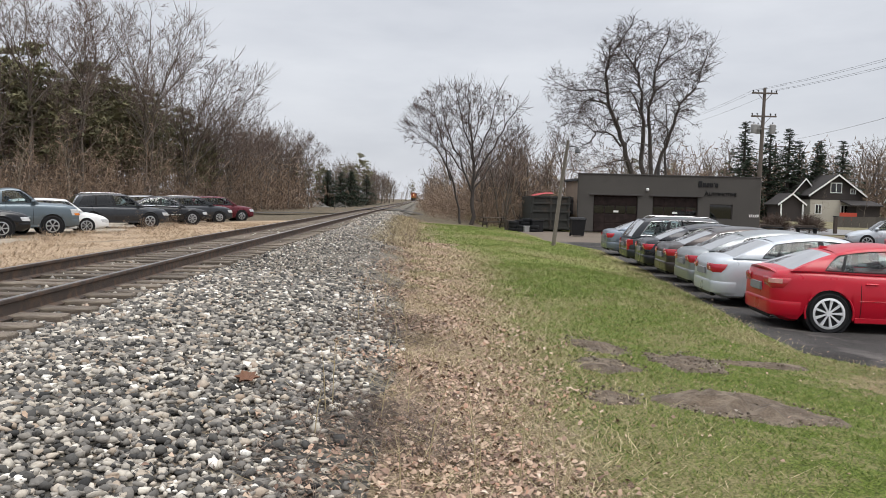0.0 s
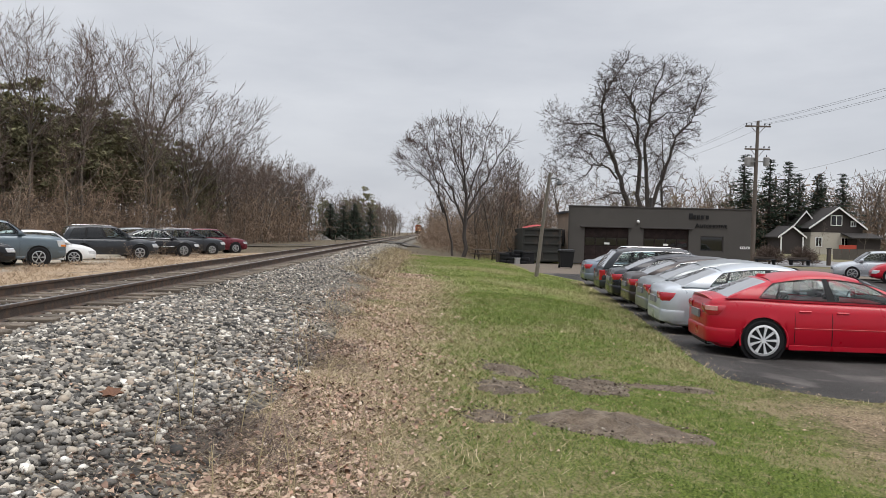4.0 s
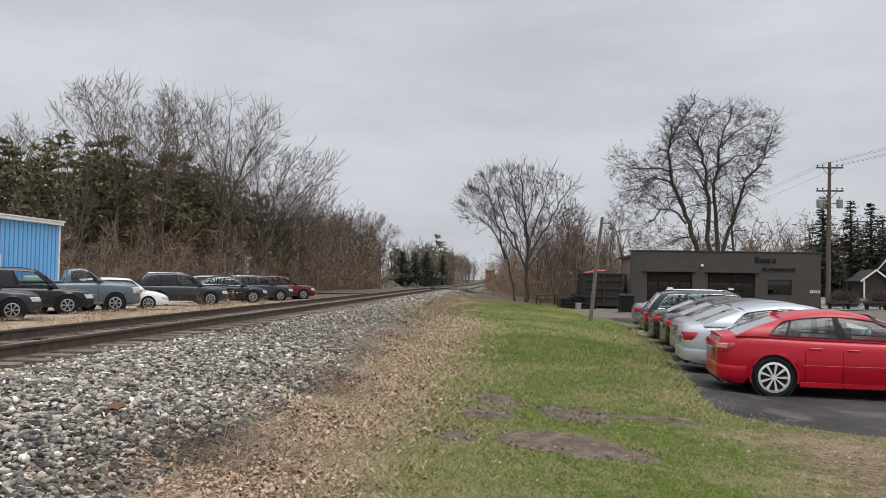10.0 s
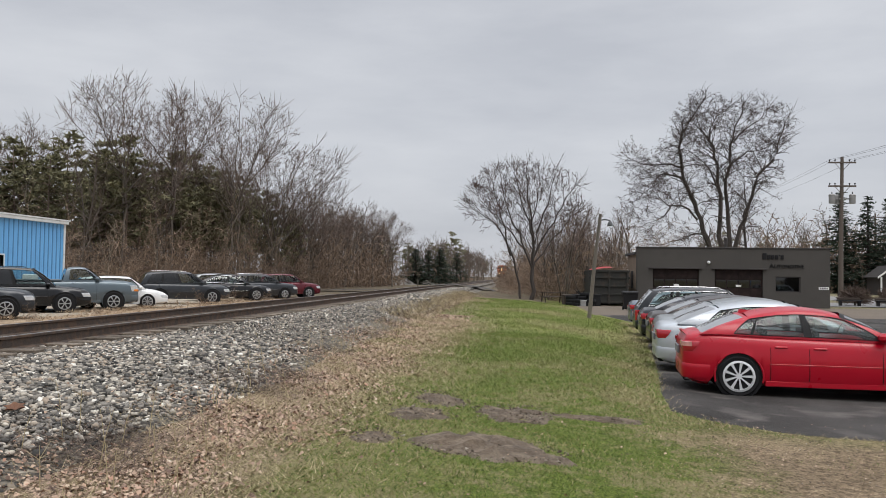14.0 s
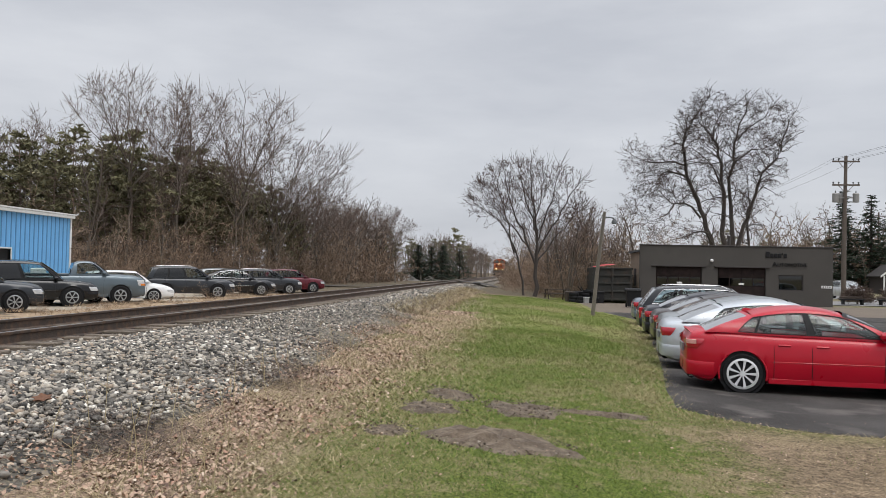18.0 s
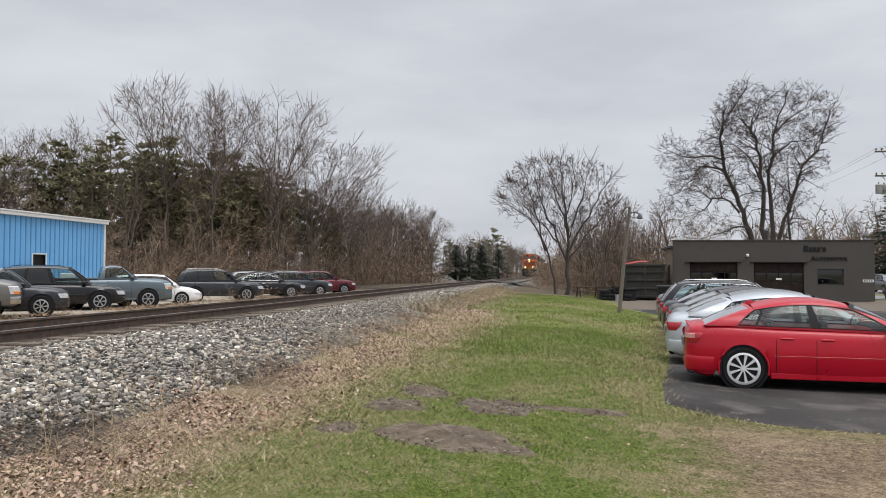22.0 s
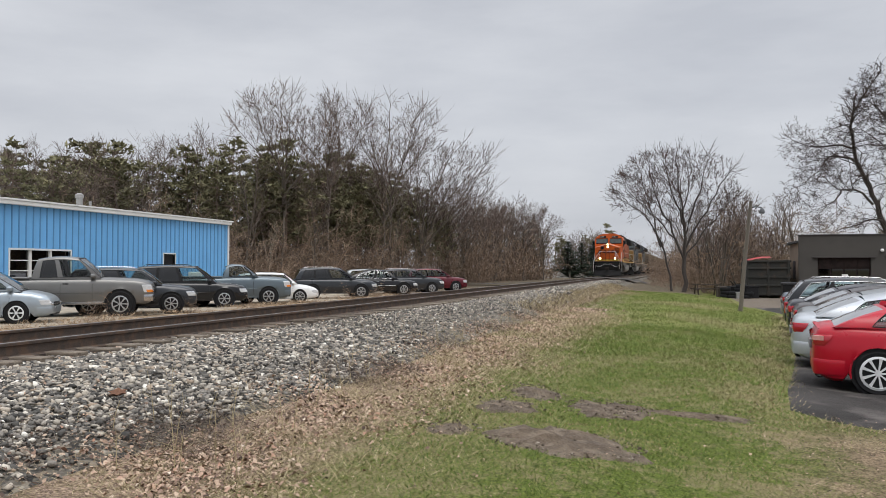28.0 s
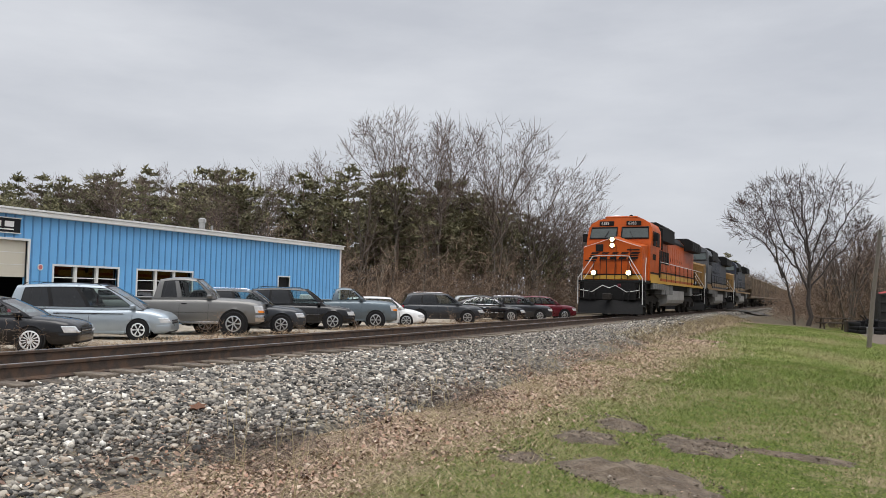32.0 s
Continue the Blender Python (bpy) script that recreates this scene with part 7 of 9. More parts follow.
    for s in (-1, 1):
        part("hood_stripe", MB().box(-L + 1.0, -5.02, s * 1.0 - 0.012, s * 1.0 + 0.012, 1.95, 2.2), stripe, c)
        part("hood_stripe", MB().box(-L + 1.0, -5.02, s * 1.0 - 0.012, s * 1.0 + 0.012, 2.24, 2.32), M_LOCOBLACK, c)
        for i in range(13):
            x = -5.4 - i * 0.82
            d = part("hood_door", MB().box(x - 0.74, x, s * 1.012 - 0.014, s * 1.012 + 0.014, 2.4, 3.85, 0.008), hood, c)
            part("door_latch", MB().box(x - 0.12, x - 0.06, s * 1.03 - 0.012, s * 1.03 + 0.012, 3.0, 3.2), M_LOCOBLACK, d)
        for i in range(4):
            x = -16.8 - i * 1.0
            part("radiator_grille", MB().box(x - 0.9, x, s * 1.51 - 0.012, s * 1.51 + 0.012, 4.02, 4.48), M_LOCOBLACK, c)
        # side handrail and stanchions
        part("handrail", MB().tube([(x, s * 1.48, 2.72) for x in (-5.2, -12, -L + 0.8)], 0.02, 5), M_HANDRAIL if logo else M_LOCOBLACK, c)
        for i in range(11):
            x = -5.4 - i * 1.58
            part("stanchion", MB().tube([(x, s * 1.5, 1.7), (x, s * 1.48, 2.72)], 0.016, 5), M_LOCOBLACK, c)
        # front steps and their white rails
        for z in (0.45, 0.8, 1.15, 1.48):
            part("step", MB().box(-1.0, -0.6, s * 1.36 - 0.17, s * 1.36 + 0.17, z, z + 0.035), M_UNDER, c)
        part("grab_rail", MB().tube([(-0.5, s * 1.5, 0.55), (-0.5, s * 1.5, 1.75), (-0.62, s * 0.98, 2.55), (-0.7, s * 0.85, 2.78), (-0.72, s * 0.45, 2.82), (-0.72, 0.0, 2.82)], 0.018, 6), M_HANDRAIL, c)
        part("grab_rail", MB().tube([(-1.15, s * 1.52, 0.6), (-1.15, s * 1.5, 1.9), (-1.6, s * 1.46, 2.75)], 0.018, 6), M_HANDRAIL, c)
        part("grab_rail", MB().tube([(-0.8, s * 1.3, 0.6), (-0.8, s * 1.3, 1.72), (-0.86, s * 0.9, 2.35), (-0.86, s * 0.82, 2.55)], 0.015, 6), M_HANDRAIL, c)
        for q in (0.2, 0.5, 0.8):
            part("nose_stanchion", MB().tube([(-0.68, s * q, 1.7), (-0.72, s * q, 2.8)], 0.018, 6), M_LOCOBLACK, c)
        part("step_well", MB().box(-1.15, -1.02, s * 1.36 - 0.19, s * 1.36 + 0.19, 0.4, 1.6), M_LOCOBLACK, c)
    # pilot
    part("front_deck", MB().box(-2.4, -0.5, -1.5, 1.5, 1.55, 1.66, 0.01), M_LOCOBLACK, c)
    part("pilot_plate", MB().box(-0.62, -0.5, -1.2, 1.2, 0.75, 1.56, 0.02), M_LOCOBLACK, c)
    plow = MB().loft([[(-0.55 - 0.25 * abs(y) / 1.5, y, 0.85) for y in (-1.5, -0.75, 0, 0.75, 1.5)], [(-0.22 - 0.38 * abs(y) / 1.5, y, 0.5) for y in (-1.5, -0.75, 0, 0.75, 1.5)], [(-0.05 - 0.45 * abs(y) / 1.5, y, 0.12) for y in (-1.5, -0.75, 0, 0.75, 1.5)],
                      [(-0.2 - 0.45 * abs(y) / 1.5, y, 0.12) for y in (-1.5, -0.75, 0, 0.75, 1.5)], [(-0.7 - 0.25 * abs(y) / 1.5, y, 0.85) for y in (-1.5, -0.75, 0, 0.75, 1.5)]])
    part("snowplough", plow, M_LOCOBLACK, c, smooth=True)
    part("coupler", MB().box(-0.6, 0.02, -0.13, 0.13, 0.78, 1.02, 0.03).box(-0.1, 0.12, -0.2, 0.2, 0.74, 1.06, 0.05), M_UNDER, c)
    for y in (-0.95, -0.7, 0.7, 0.95):
        part("air_hose", MB().tube([(-0.48, y, 1.25), (-0.35, y * 0.98, 1.0), (-0.36, y * 0.92, 0.7)], 0.03, 6), M_LOCOBLACK, c)
    part("cut_lever", MB().tube([(-0.42, -1.35, 1.2), (-0.42, -0.8, 1.12), (-0.4, -0.3, 1.42), (-0.4, 0, 1.3), (-0.4, 0.3, 1.42), (-0.42, 0.8, 1.12), (-0.42, 1.35, 1.2)], 0.014, 5), M_HANDRAIL, c)
    part("marker", MB().box(-0.5, -0.47, 0.38, 0.52, 1.36, 1.5), P_MAROON, c)
    # tank and trucks
    tank = MB().loft([[(x, -1.38, 0.62), (x, -1.45, 0.8), (x, -1.45, 1.3), (x, 1.45, 1.3), (x, 1.45, 0.8), (x, 1.38, 0.62), (x, 1.0, 0.45), (x, -1.0, 0.45)] for x in (-7.6, -13.6)], closed=True, caps=True)
    part("fuel_tank", tank, M_TANK, c, "dusty grey fuel tank")
    part("air_tank", MB().tube([(-14.0, -1.2, 1.0), (-15.4, -1.2, 1.0)], 0.2, 12), M_UNDER, c)
    truck_frame(c, -4.6, 3, 1.85)
    truck_frame(c, -L + 4.6, 3, 1.85)
    return c


def hopper(name):
    c = empty(name, pose(0, 700, 0), "rusty brown open hopper wagon behind the engines", "freight wagon", "hopper wagons")
    L = 16.2
    rows = []
    for x, zb in ((-0.9, 2.3), (-2.6, 1.25), (-L + 2.6, 1.25), (-L + 0.9, 2.3)):
        rows.append([(x, -1.55, 3.7), (x, -1.55, max(zb, 1.35)), (x, -0.9, zb - 0.2), (x, 0.9, zb - 0.2), (x, 1.55, max(zb, 1.35)), (x, 1.55, 3.7)])
    part("tub", MB().loft(rows, closed=True, caps=True), M_HOPPER, c)
    for s in (-1, 1):
        part("top_chord", MB().box(-L + 0.8, -0.8, s * 1.58 - 0.06, s * 1.58 + 0.06, 3.6, 3.76, 0.02), M_HOPPER, c)
        part("side_sill", MB().box(-L + 0.6, -0.6, s * 1.55 - 0.07, s * 1.55 + 0.07, 1.2, 1.4, 0.02), M_HOPPER, c)
        for i in range(12):
            x = -1.2 - i * (L - 2.4) / 11
            part("side_stake", MB().box(x - 0.06, x + 0.06, s * 1.6 - 0.06, s * 1.6 + 0.06, 1.4, 3.6), M_HOPPER, c)
    part("centre_sill", MB().box(-L + 0.2, -0.2, -0.25, 0.25, 0.85, 1.15), M_UNDER, c)
    truck_frame(c, -2.4, 2, 1.78)
    truck_frame(c, -L + 2.4, 2, 1.78)
    return c


train = [locomotive("locomotive", "orange freight locomotive with yellow stripe and lit headlights", M_ORANGE, M_ORANGE, M_ORANGE, M_LOCOBLACK, M_YELLOW, True, "6383", True),
         locomotive("locomotive", "dark navy freight locomotive with a dirty gold nose", M_GOLD, M_LGREY, M_NAVY, M_LOCOBLACK, M_GOLD, False),
         locomotive("locomotive", "sooty dark blue freight locomotive coupled third", M_GOLD, M_NAVY, M_NAVY, M_LOCOBLACK, M_GOLD, False)]
first_hopper = hopper("hopper_wagon")
train += [first_hopper] + [copy_thing(first_hopper, pose(0, 720 + k, 0)) for k in range(9)]
offsets = [0.0, 22.4, 44.8] + [67.2 + 16.3 * k for k in range(10)]

# ---------------------------------------------------------------- loose stones, leaves, grass
nr = np.random.default_rng(9)
PHI = (1 + 5 ** 0.5) / 2
ICO_V = np.array([(-1, PHI, 0), (1, PHI, 0), (-1, -PHI, 0), (1, -PHI, 0), (0, -1, PHI), (0, 1, PHI), (0, -1, -PHI), (0, 1, -PHI), (PHI, 0, -1), (PHI, 0, 1), (-PHI, 0, -1), (-PHI, 0, 1)]) / 1.9
ICO_F = np.array([(0, 11, 5), (0, 5, 1), (0, 1, 7), (0, 7, 10), (0, 10, 11), (1, 5, 9), (5, 11, 4), (11, 10, 2), (10, 7, 6), (7, 1, 8), (3, 9, 4), (3, 4, 2), (3, 2, 6), (3, 6, 8), (3, 8, 9), (4, 9, 5), (2, 4, 11), (6, 2, 10), (8, 6, 7), (9, 8, 1)])
OCT_V = np.array([(1, 0, 0), (-1, 0, 0), (0, 1, 0), (0, -1, 0), (0, 0, 1), (0, 0, -1)], float)
OCT_F = np.array([(0, 2, 4), (2, 1, 4), (1, 3, 4), (3, 0, 4), (2, 0, 5), (1, 2, 5), (3, 1, 5), (0, 3, 5)])


# a rough broken block, six uneven faces
BLOCK_V = np.array([(x_, y_, z_) for z_ in (-0.75, 0.75) for y_ in (-0.75, 0.75) for x_ in (-0.75, 0.75)])
BLOCK_F = np.array([(0, 2, 3), (0, 3, 1), (4, 5, 7), (4, 7, 6), (0, 1, 5), (0, 5, 4), (2, 6, 7), (2, 7, 3), (0, 4, 6), (0, 6, 2), (1, 3, 7), (1, 7, 5)])


def bed_height(x):
    return np.interp(x, bed_x, bed_z)


def scatter_solids(name, pos, size, base_v, base_f, mat, label, category, flat=0.62):
    n = len(pos)
    sc = size[:, None] * nr.uniform(0.65, 1.35, (n, 3)) * np.array([1.15, 1.0, flat])
    v = base_v[None] * nr.uniform(0.5, 1.32, (n, len(base_v), 3)) * sc[:, None]
    a, b = nr.uniform(0, 6.283, n), nr.normal(0, 0.6, n)
    ca, sa, cb, sb = np.cos(a)[:, None], np.sin(a)[:, None], np.cos(b)[:, None], np.sin(b)[:, None]
    x, y, z = v[..., 0], v[..., 1], v[..., 2]
    y, z = y * cb - z * sb, y * sb + z * cb
    x, y = x * ca - y * sa, x * sa + y * ca
    v = np.stack([x, y, z], -1) + pos[:, None]
    f = base_f[None] + (np.arange(n) * len(base_v))[:, None, None]
    return tagged(new(name, np_mesh(name, v.reshape(-1, 3), f.reshape(-1, 3), mat)), label, category, kind="stuff")


def stones(n, x0, x1, y0, y1, r0, r1, edge=None, sink=0.35):
    x, y = nr.uniform(x0, x1, n), nr.uniform(y0, y1, n)
    if edge is not None:
        lim = edge + 0.35 * np.sin(y * 0.9) * 0.6 + 0.25 * np.sin(y * 2.3 + 1) * 0.5 + nr.normal(0, 0.14, n)
        keep = x < lim
        x, y = x[keep], y[keep]
    s = r0 + (r1 - r0) * nr.random(len(x)) ** 1.8
    return np.stack([x, y, bed_height(x) + s * sink + nr.uniform(-0.008, 0.012, len(x))], 1), s


p, s = stones(21500, 0.1, 3.9, 1.6, 7.2, 0.013, 0.037, 3.35)
p2, s2 = stones(17000, 0.1, 3.9, 7.2, 13, 0.014, 0.037, 3.3)
p, s = np.concatenate([p, p2]), np.concatenate([s, s2])
gap = np.abs(((p[:, 1] / 0.54 + 0.5) % 1) - 0.5) * 0.54
ok = (gap > 0.11) | (p[:, 0] > 0.5) | (nr.random(len(p)) < 0.28)
p, s = p[ok], s[ok]
near = p[:, 1] < 6.0
scatter_solids("ballast_stones", p[near], s[near], ICO_V, ICO_F, M_STONE, "rounded grey, white and tan ballast stones", "ballast stones")
scatter_solids("ballast_stones", p[~near], s[~near], BLOCK_V, BLOCK_F, M_STONE, "angular grey, white and tan ballast stones", "ballast stones")
p, s = stones(15000, 0.1, 3.6, 13, 34, 0.018, 0.038, 2.7)
p2, s2 = stones(5000, 0.1, 2.9, 34, 75, 0.04, 0.075, 2.2)
p, s = np.concatenate([p, p2]), np.concatenate([s, s2])
scatter_solids("far_ballast_stones", p, s, OCT_V, OCT_F, M_STONE, "angular grey and white ballast stones farther along", "ballast stones")
p, s = stones(7500, -4.3, -0.08, 2.5, 32, 0.025, 0.05)
gap = np.abs(((p[:, 1] / 0.54 + 0.5) % 1) - 0.5) * 0.54
ok = (np.abs(p[:, 0] + 1.505) > 0.09) & ((gap > 0.1) | (p[:, 0] < -2.05) | (nr.random(len(p)) < 0.12))
scatter_solids("crib_stones", p[ok], s[ok], OCT_V, OCT_F, M_STONE, "dusty ballast stones between the ties", "ballast stones")


def blades(name, x, y, h, w, lean, mat, label, category, z=None):
    n = len(x)
    z = gz(x, y) if z is None else z
    a, t = nr.uniform(0, 6.283, n), nr.uniform(0, 6.283, n)
    dx, dy = np.cos(a) * w, np.sin(a) * w
    lx, ly = np.cos(t) * lean * h, np.sin(t) * lean * h
    base = np.stack([x, y, z - 0.004], 1)
    v = np.stack([base - np.stack([dx, dy, 0 * x], 1), base + np.stack([dx, dy, 0 * x], 1), base + np.stack([lx, ly, h], 1)], 1)
    return tagged(new(name, np_mesh(name, v.reshape(-1, 3), np.arange(3 * n).reshape(-1, 3), mat)), label, category, kind="stuff")


M_GRASS = island_material("green_grass", [(0, (0.042, 0.08, 0.012)), (0.4, (0.122, 0.182, 0.028)), (0.8, (0.195, 0.24, 0.054)), (1, (0.28, 0.28, 0.11))], 0.7)
M_BLEACHING = island_material("bleaching_grass", [(0, (0.12, 0.115, 0.045)), (0.5, (0.255, 0.23, 0.105)), (1, (0.46, 0.4, 0.235))], 0.8)
M_DRY = island_material("dry_grass", [(0, (0.18, 0.14, 0.075)), (0.5, (0.35, 0.285, 0.165)), (1, (0.54, 0.45, 0.29))], 0.8)
M_TAN = island_material("tan_grass", [(0, (0.2, 0.14, 0.09)), (0.5, (0.36, 0.265, 0.175)), (1, (0.52, 0.41, 0.285))], 0.85)
M_LEAF = island_material("dead_leaves", [(0, (0.08, 0.052, 0.04)), (0.2, (0.22, 0.142, 0.105)), (0.45, (0.36, 0.25, 0.18)), (0.75, (0.5, 0.38, 0.28)), (0.95, (0.36, 0.2, 0.135)), (1, (0.62, 0.53, 0.42))], 0.75)
M_SOIL = material("turned_soil", (0.105, 0.078, 0.054), 0.98, 0, 0.45, 45, 3, 0.9, 60, second=(0.17, 0.132, 0.096), mix_at=(0.48, 0.66))
M_CRUMB = island_material("soil_crumbs", [(0, (0.07, 0.055, 0.042)), (0.7, (0.15, 0.12, 0.09)), (1, (0.36, 0.32, 0.27))], 0.95)

PATCHES = [(6.55, 6.6, 0.72, 0.62, 0.11, -0.3), (5.84, 9.1, 0.36, 0.5, 0.06, 0.2), (5.72, 8.05, 0.4, 0.38, 0.045, 0.8), (6.75, 8.7, 0.46, 0.62, 0.05, -0.2), (7.75, 9.05, 0.7, 0.2, 0.04, 0.1), (5.45, 6.7, 0.28, 0.34, 0.03, 0), (3.45, 5.9, 0.3, 0.55, 0.02, 0.3)]


def in_patch(x, y, grow=1.0):
    q = np.zeros(len(x), bool)
    for cx, cy, ax, ay, h, t in PATCHES:
        dx, dy = x - cx, y - cy
        u, v = dx * math.cos(t) + dy * math.sin(t), -dx * math.sin(t) + dy * math.cos(t)
        q |= (u / ax) ** 2 + (v / ay) ** 2 < grow ** 2
    return q


n = 290000
y = 2.6 + 20 * nr.random(n) ** 1.55
x = nr.uniform(4.3, 11.5, n)
fray = np.abs(nr.normal(0, 0.16, n))
lot_x = np.interp(y, [8.6, 9.4, 10.3, 12, 16.6, 20], [14, 9.6, 8.75, 8.9, 9.55, 10])
patch = np.sin(x * 7.3 + 2.1 * np.sin(y * 3.9)) * np.sin(y * 6.1 + 1.8 * np.sin(x * 4.7))
tuft = 0.45 * patch + 1.1 * np.sin(x * 1.3 + 1.3 * np.sin(y * 0.8)) * np.sin(y * 1.05 + np.sin(x * 1.4)) + 0.5 * np.sin(x * 3.3 + 1.5 * np.sin(y * 2.1)) * np.sin(y * 2.9 + x)
keep = (x < lot_x - 0.12 + fray) & ~in_patch(x, y, 0.92 - 0.3 * nr.random(n) ** 2) & (nr.random(n) < np.clip((x - 4.3) / 0.9, 0, 1)) & (nr.random(n) > np.clip((x - 7.9) / 1.5, 0, 1) * np.clip((10.0 - y) / 1.4, 0, 0.9) + 0.25 * (tuft < -0.2))
x, y, tuft = x[keep], y[keep], tuft[keep]
bare = np.clip((x - 7.5) / 1.2, 0, 1) * np.clip((10.2 - y) / 1.4, 0, 1)
dryp = np.clip(0.07 + 0.55 * tuft + 0.8 * bare + 0.6 * np.exp(-((x - 4.8) / 0.65) ** 2) + 0.45 * np.exp(-((x - lot_x[keep] + 0.5) / 0.6) ** 2), 0.05, 0.95)
isdry = nr.random(len(x)) < dryp
clump = 0.5 + 0.5 * np.sin(x * 5.1 + 2.2 * np.sin(y * 3.3)) * np.sin(y * 6.3 + 1.7 * np.sin(x * 4.1))
sz = (0.01 + 0.018 * nr.random(len(x)) + 0.014 * clump * nr.random(len(x))) * (1 + 0.03 * y)
g = ~isdry
blades("lawn_grass", x[g], y[g], sz[g], 0.0022 * (1 + 0.13 * y[g]), 1.1, M_GRASS, "short patchy green lawn grass", "grass")
blades("dry_lawn_grass", x[isdry], y[isdry], sz[isdry] * 0.85, 0.0022 * (1 + 0.13 * y[isdry]), 1.2, M_BLEACHING, "short bleached dry grass in the lawn", "grass")
n = 56000
x, y = 4.5 + nr.normal(0, 0.6, n), 1.8 + 24 * nr.random(n) ** 1.5
blades("dry_verge_grass", x, y, (0.014 + 0.05 * nr.random(n) ** 2.5 * (0.5 + np.sin(x * 2.6 + 1.4 * np.sin(y * 1.7)) ** 2)) * (1 + 0.04 * y), 0.0022 * (1 + 0.14 * y), 1.9, M_DRY, "matted dry grass along the ballast", "dry grass", np.maximum(gz(x, y), bed_height(x)))
n = 36000
x, y = nr.uniform(-11.5, -4.0, n), 8 + 42 * nr.random(n)
thin = (np.sin(x * 1.4 + y * 0.5) + np.sin(y * 1.3) + nr.normal(0, 0.8, n)) > -0.3
x, y = x[thin], y[thin]
blades("yard_verge_grass", x, y, 0.03 + 0.13 * nr.random(len(x)) ** 3, 0.012 + 0 * x, 1.2, M_TAN, "tan dry grass between track and yard", "dry grass", np.maximum(gz(x, y), bed_height(x)))
n = 76000
x, y = nr.uniform(3.6, 11.3, n), 14.0 + 40 * nr.random(n) ** 1.3
keep = x < np.interp(y, [14, 18, 24, 30, 36, 41], [9.2, 9.8, 10.5, 10.9, 11.3, 10.2]) - 0.1
x, y = x[keep], y[keep]
pale = np.sin(x * 0.9 + 1.5 * np.sin(y * 0.23)) + np.sin(y * 0.55 + 0.8 * np.sin(x * 0.7)) + nr.normal(0, 0.5, len(x)) > 0.95
blades("far_lawn_grass", x[~pale], y[~pale], 0.024 + 0.03 * nr.random((~pale).sum()), 0.005 + 0.0002 * y[~pale], 1.2, M_GRASS, "lawn grass towards the trees", "grass")
blades("far_dry_grass", x[pale], y[pale], 0.024 + 0.03 * nr.random(pale.sum()), 0.005 + 0.0002 * y[pale], 1.2, M_BLEACHING, "bleached streaks in the lawn towards the trees", "grass")


def leaves(name, x, y, size, mat, label, z=None):
    """Curled dead leaves, each with a lobed six-cornered outline folded along its rib."""
    n = len(x)
    z = np.maximum(gz(x, y), bed_height(x)) if z is None else z
    a = nr.uniform(0, 6.283, n)
    u = np.stack([np.cos(a), np.sin(a), nr.normal(0, 0.3, n)], 1) * size[:, None]
    w = np.stack([-np.sin(a), np.cos(a), nr.normal(0, 0.3, n)], 1) * size[:, None]
    c = np.stack([x, y, z + 0.01 + size * 0.3 * nr.random(n)], 1)
    up = np.zeros((n, 3))
    up[:, 2] = size
    def at(s, t, h):
        return c + u * s + w * (t * nr.uniform(0.7, 1.3, (n, 1))) + up * h * nr.random((n, 1))
    v = np.stack([at(-0.75, 0, 0.1), at(-0.25, 0.42, 0.7), at(0.3, 0.34, 0.7), at(0.8, 0, 0.4), at(0.25, -0.34, 0.7), at(-0.3, -0.42, 0.7)], 1)
    k = np.arange(6 * n).reshape(-1, 6)
    f = np.concatenate([k[:, [0, 1, 5]], k[:, [1, 2, 5]], k[:, [2, 4, 5]], k[:, [2, 3, 4]]])
    return tagged(new(name, np_mesh(name, v.reshape(-1, 3), f, mat)), label, "dead leaves", kind="stuff")


n = 58000
y = 1.7 + 27 * nr.random(n) ** 1.5
x = 4.05 + nr.normal(0, 0.62, n)
keep = (x > 2.5 + 0.8 * nr.random(n)) & (x < 5.2 + 0.8 * nr.random(n)) & (np.sin(x * 3.1 + 1.2 * np.sin(y * 1.4)) + np.sin(y * 2.3 + x) + nr.normal(0, 0.6, n) > -0.35)
leaves("leaf_litter", x[keep], y[keep], (0.006 + 0.027 * nr.random(keep.sum()) ** 2.6) * (1 + 0.035 * y[keep]), M_LEAF, "curled brown dead leaves along the verge")
# dark matted stems in clumps where the stones end
n = 20000
y = 3 + 22 * nr.random(n) ** 1.4
x = 3.6 + nr.normal(0, 0.34, n) - 0.012 * y
clump = np.sin(y * 1.55 + 0.6 * np.sin(x * 3)) + 0.6 * np.sin(y * 3.7 + x * 2) + nr.normal(0, 0.35, n)
keep = (clump > 0.2) & ((y < 12) | (nr.random(n) < 0.3))
x, y = x[keep], y[keep]
M_STEM = island_material("dead_stems", [(0, (0.035, 0.026, 0.022)), (0.5, (0.095, 0.068, 0.055)), (1, (0.22, 0.17, 0.135))], 0.85)
blades("matted_stems", x, y, 0.03 + 0.06 * nr.random(len(x)), 0.0022 * (1 + 0.1 * y), 3.6, M_STEM, "dark matted dead stems beside the ballast", "dead stems", np.maximum(gz(x, y), bed_height(x)) + 0.02)
n = 9000
y = 24 + 36 * nr.random(n)
x = 3.15 + nr.normal(0, 0.5, n) - 0.012 * (y - 24)
z = np.maximum(gz(x, y), bed_height(x))
w = nr.random(n) < 0.4
blades("far_verge_stems", x[w], y[w], 0.05 + 0.1 * nr.random(w.sum()), 0.011 + 0 * x[w], 1.3, M_STEM, "dark dead stems along the ballast farther on", "dead stems", z[w])
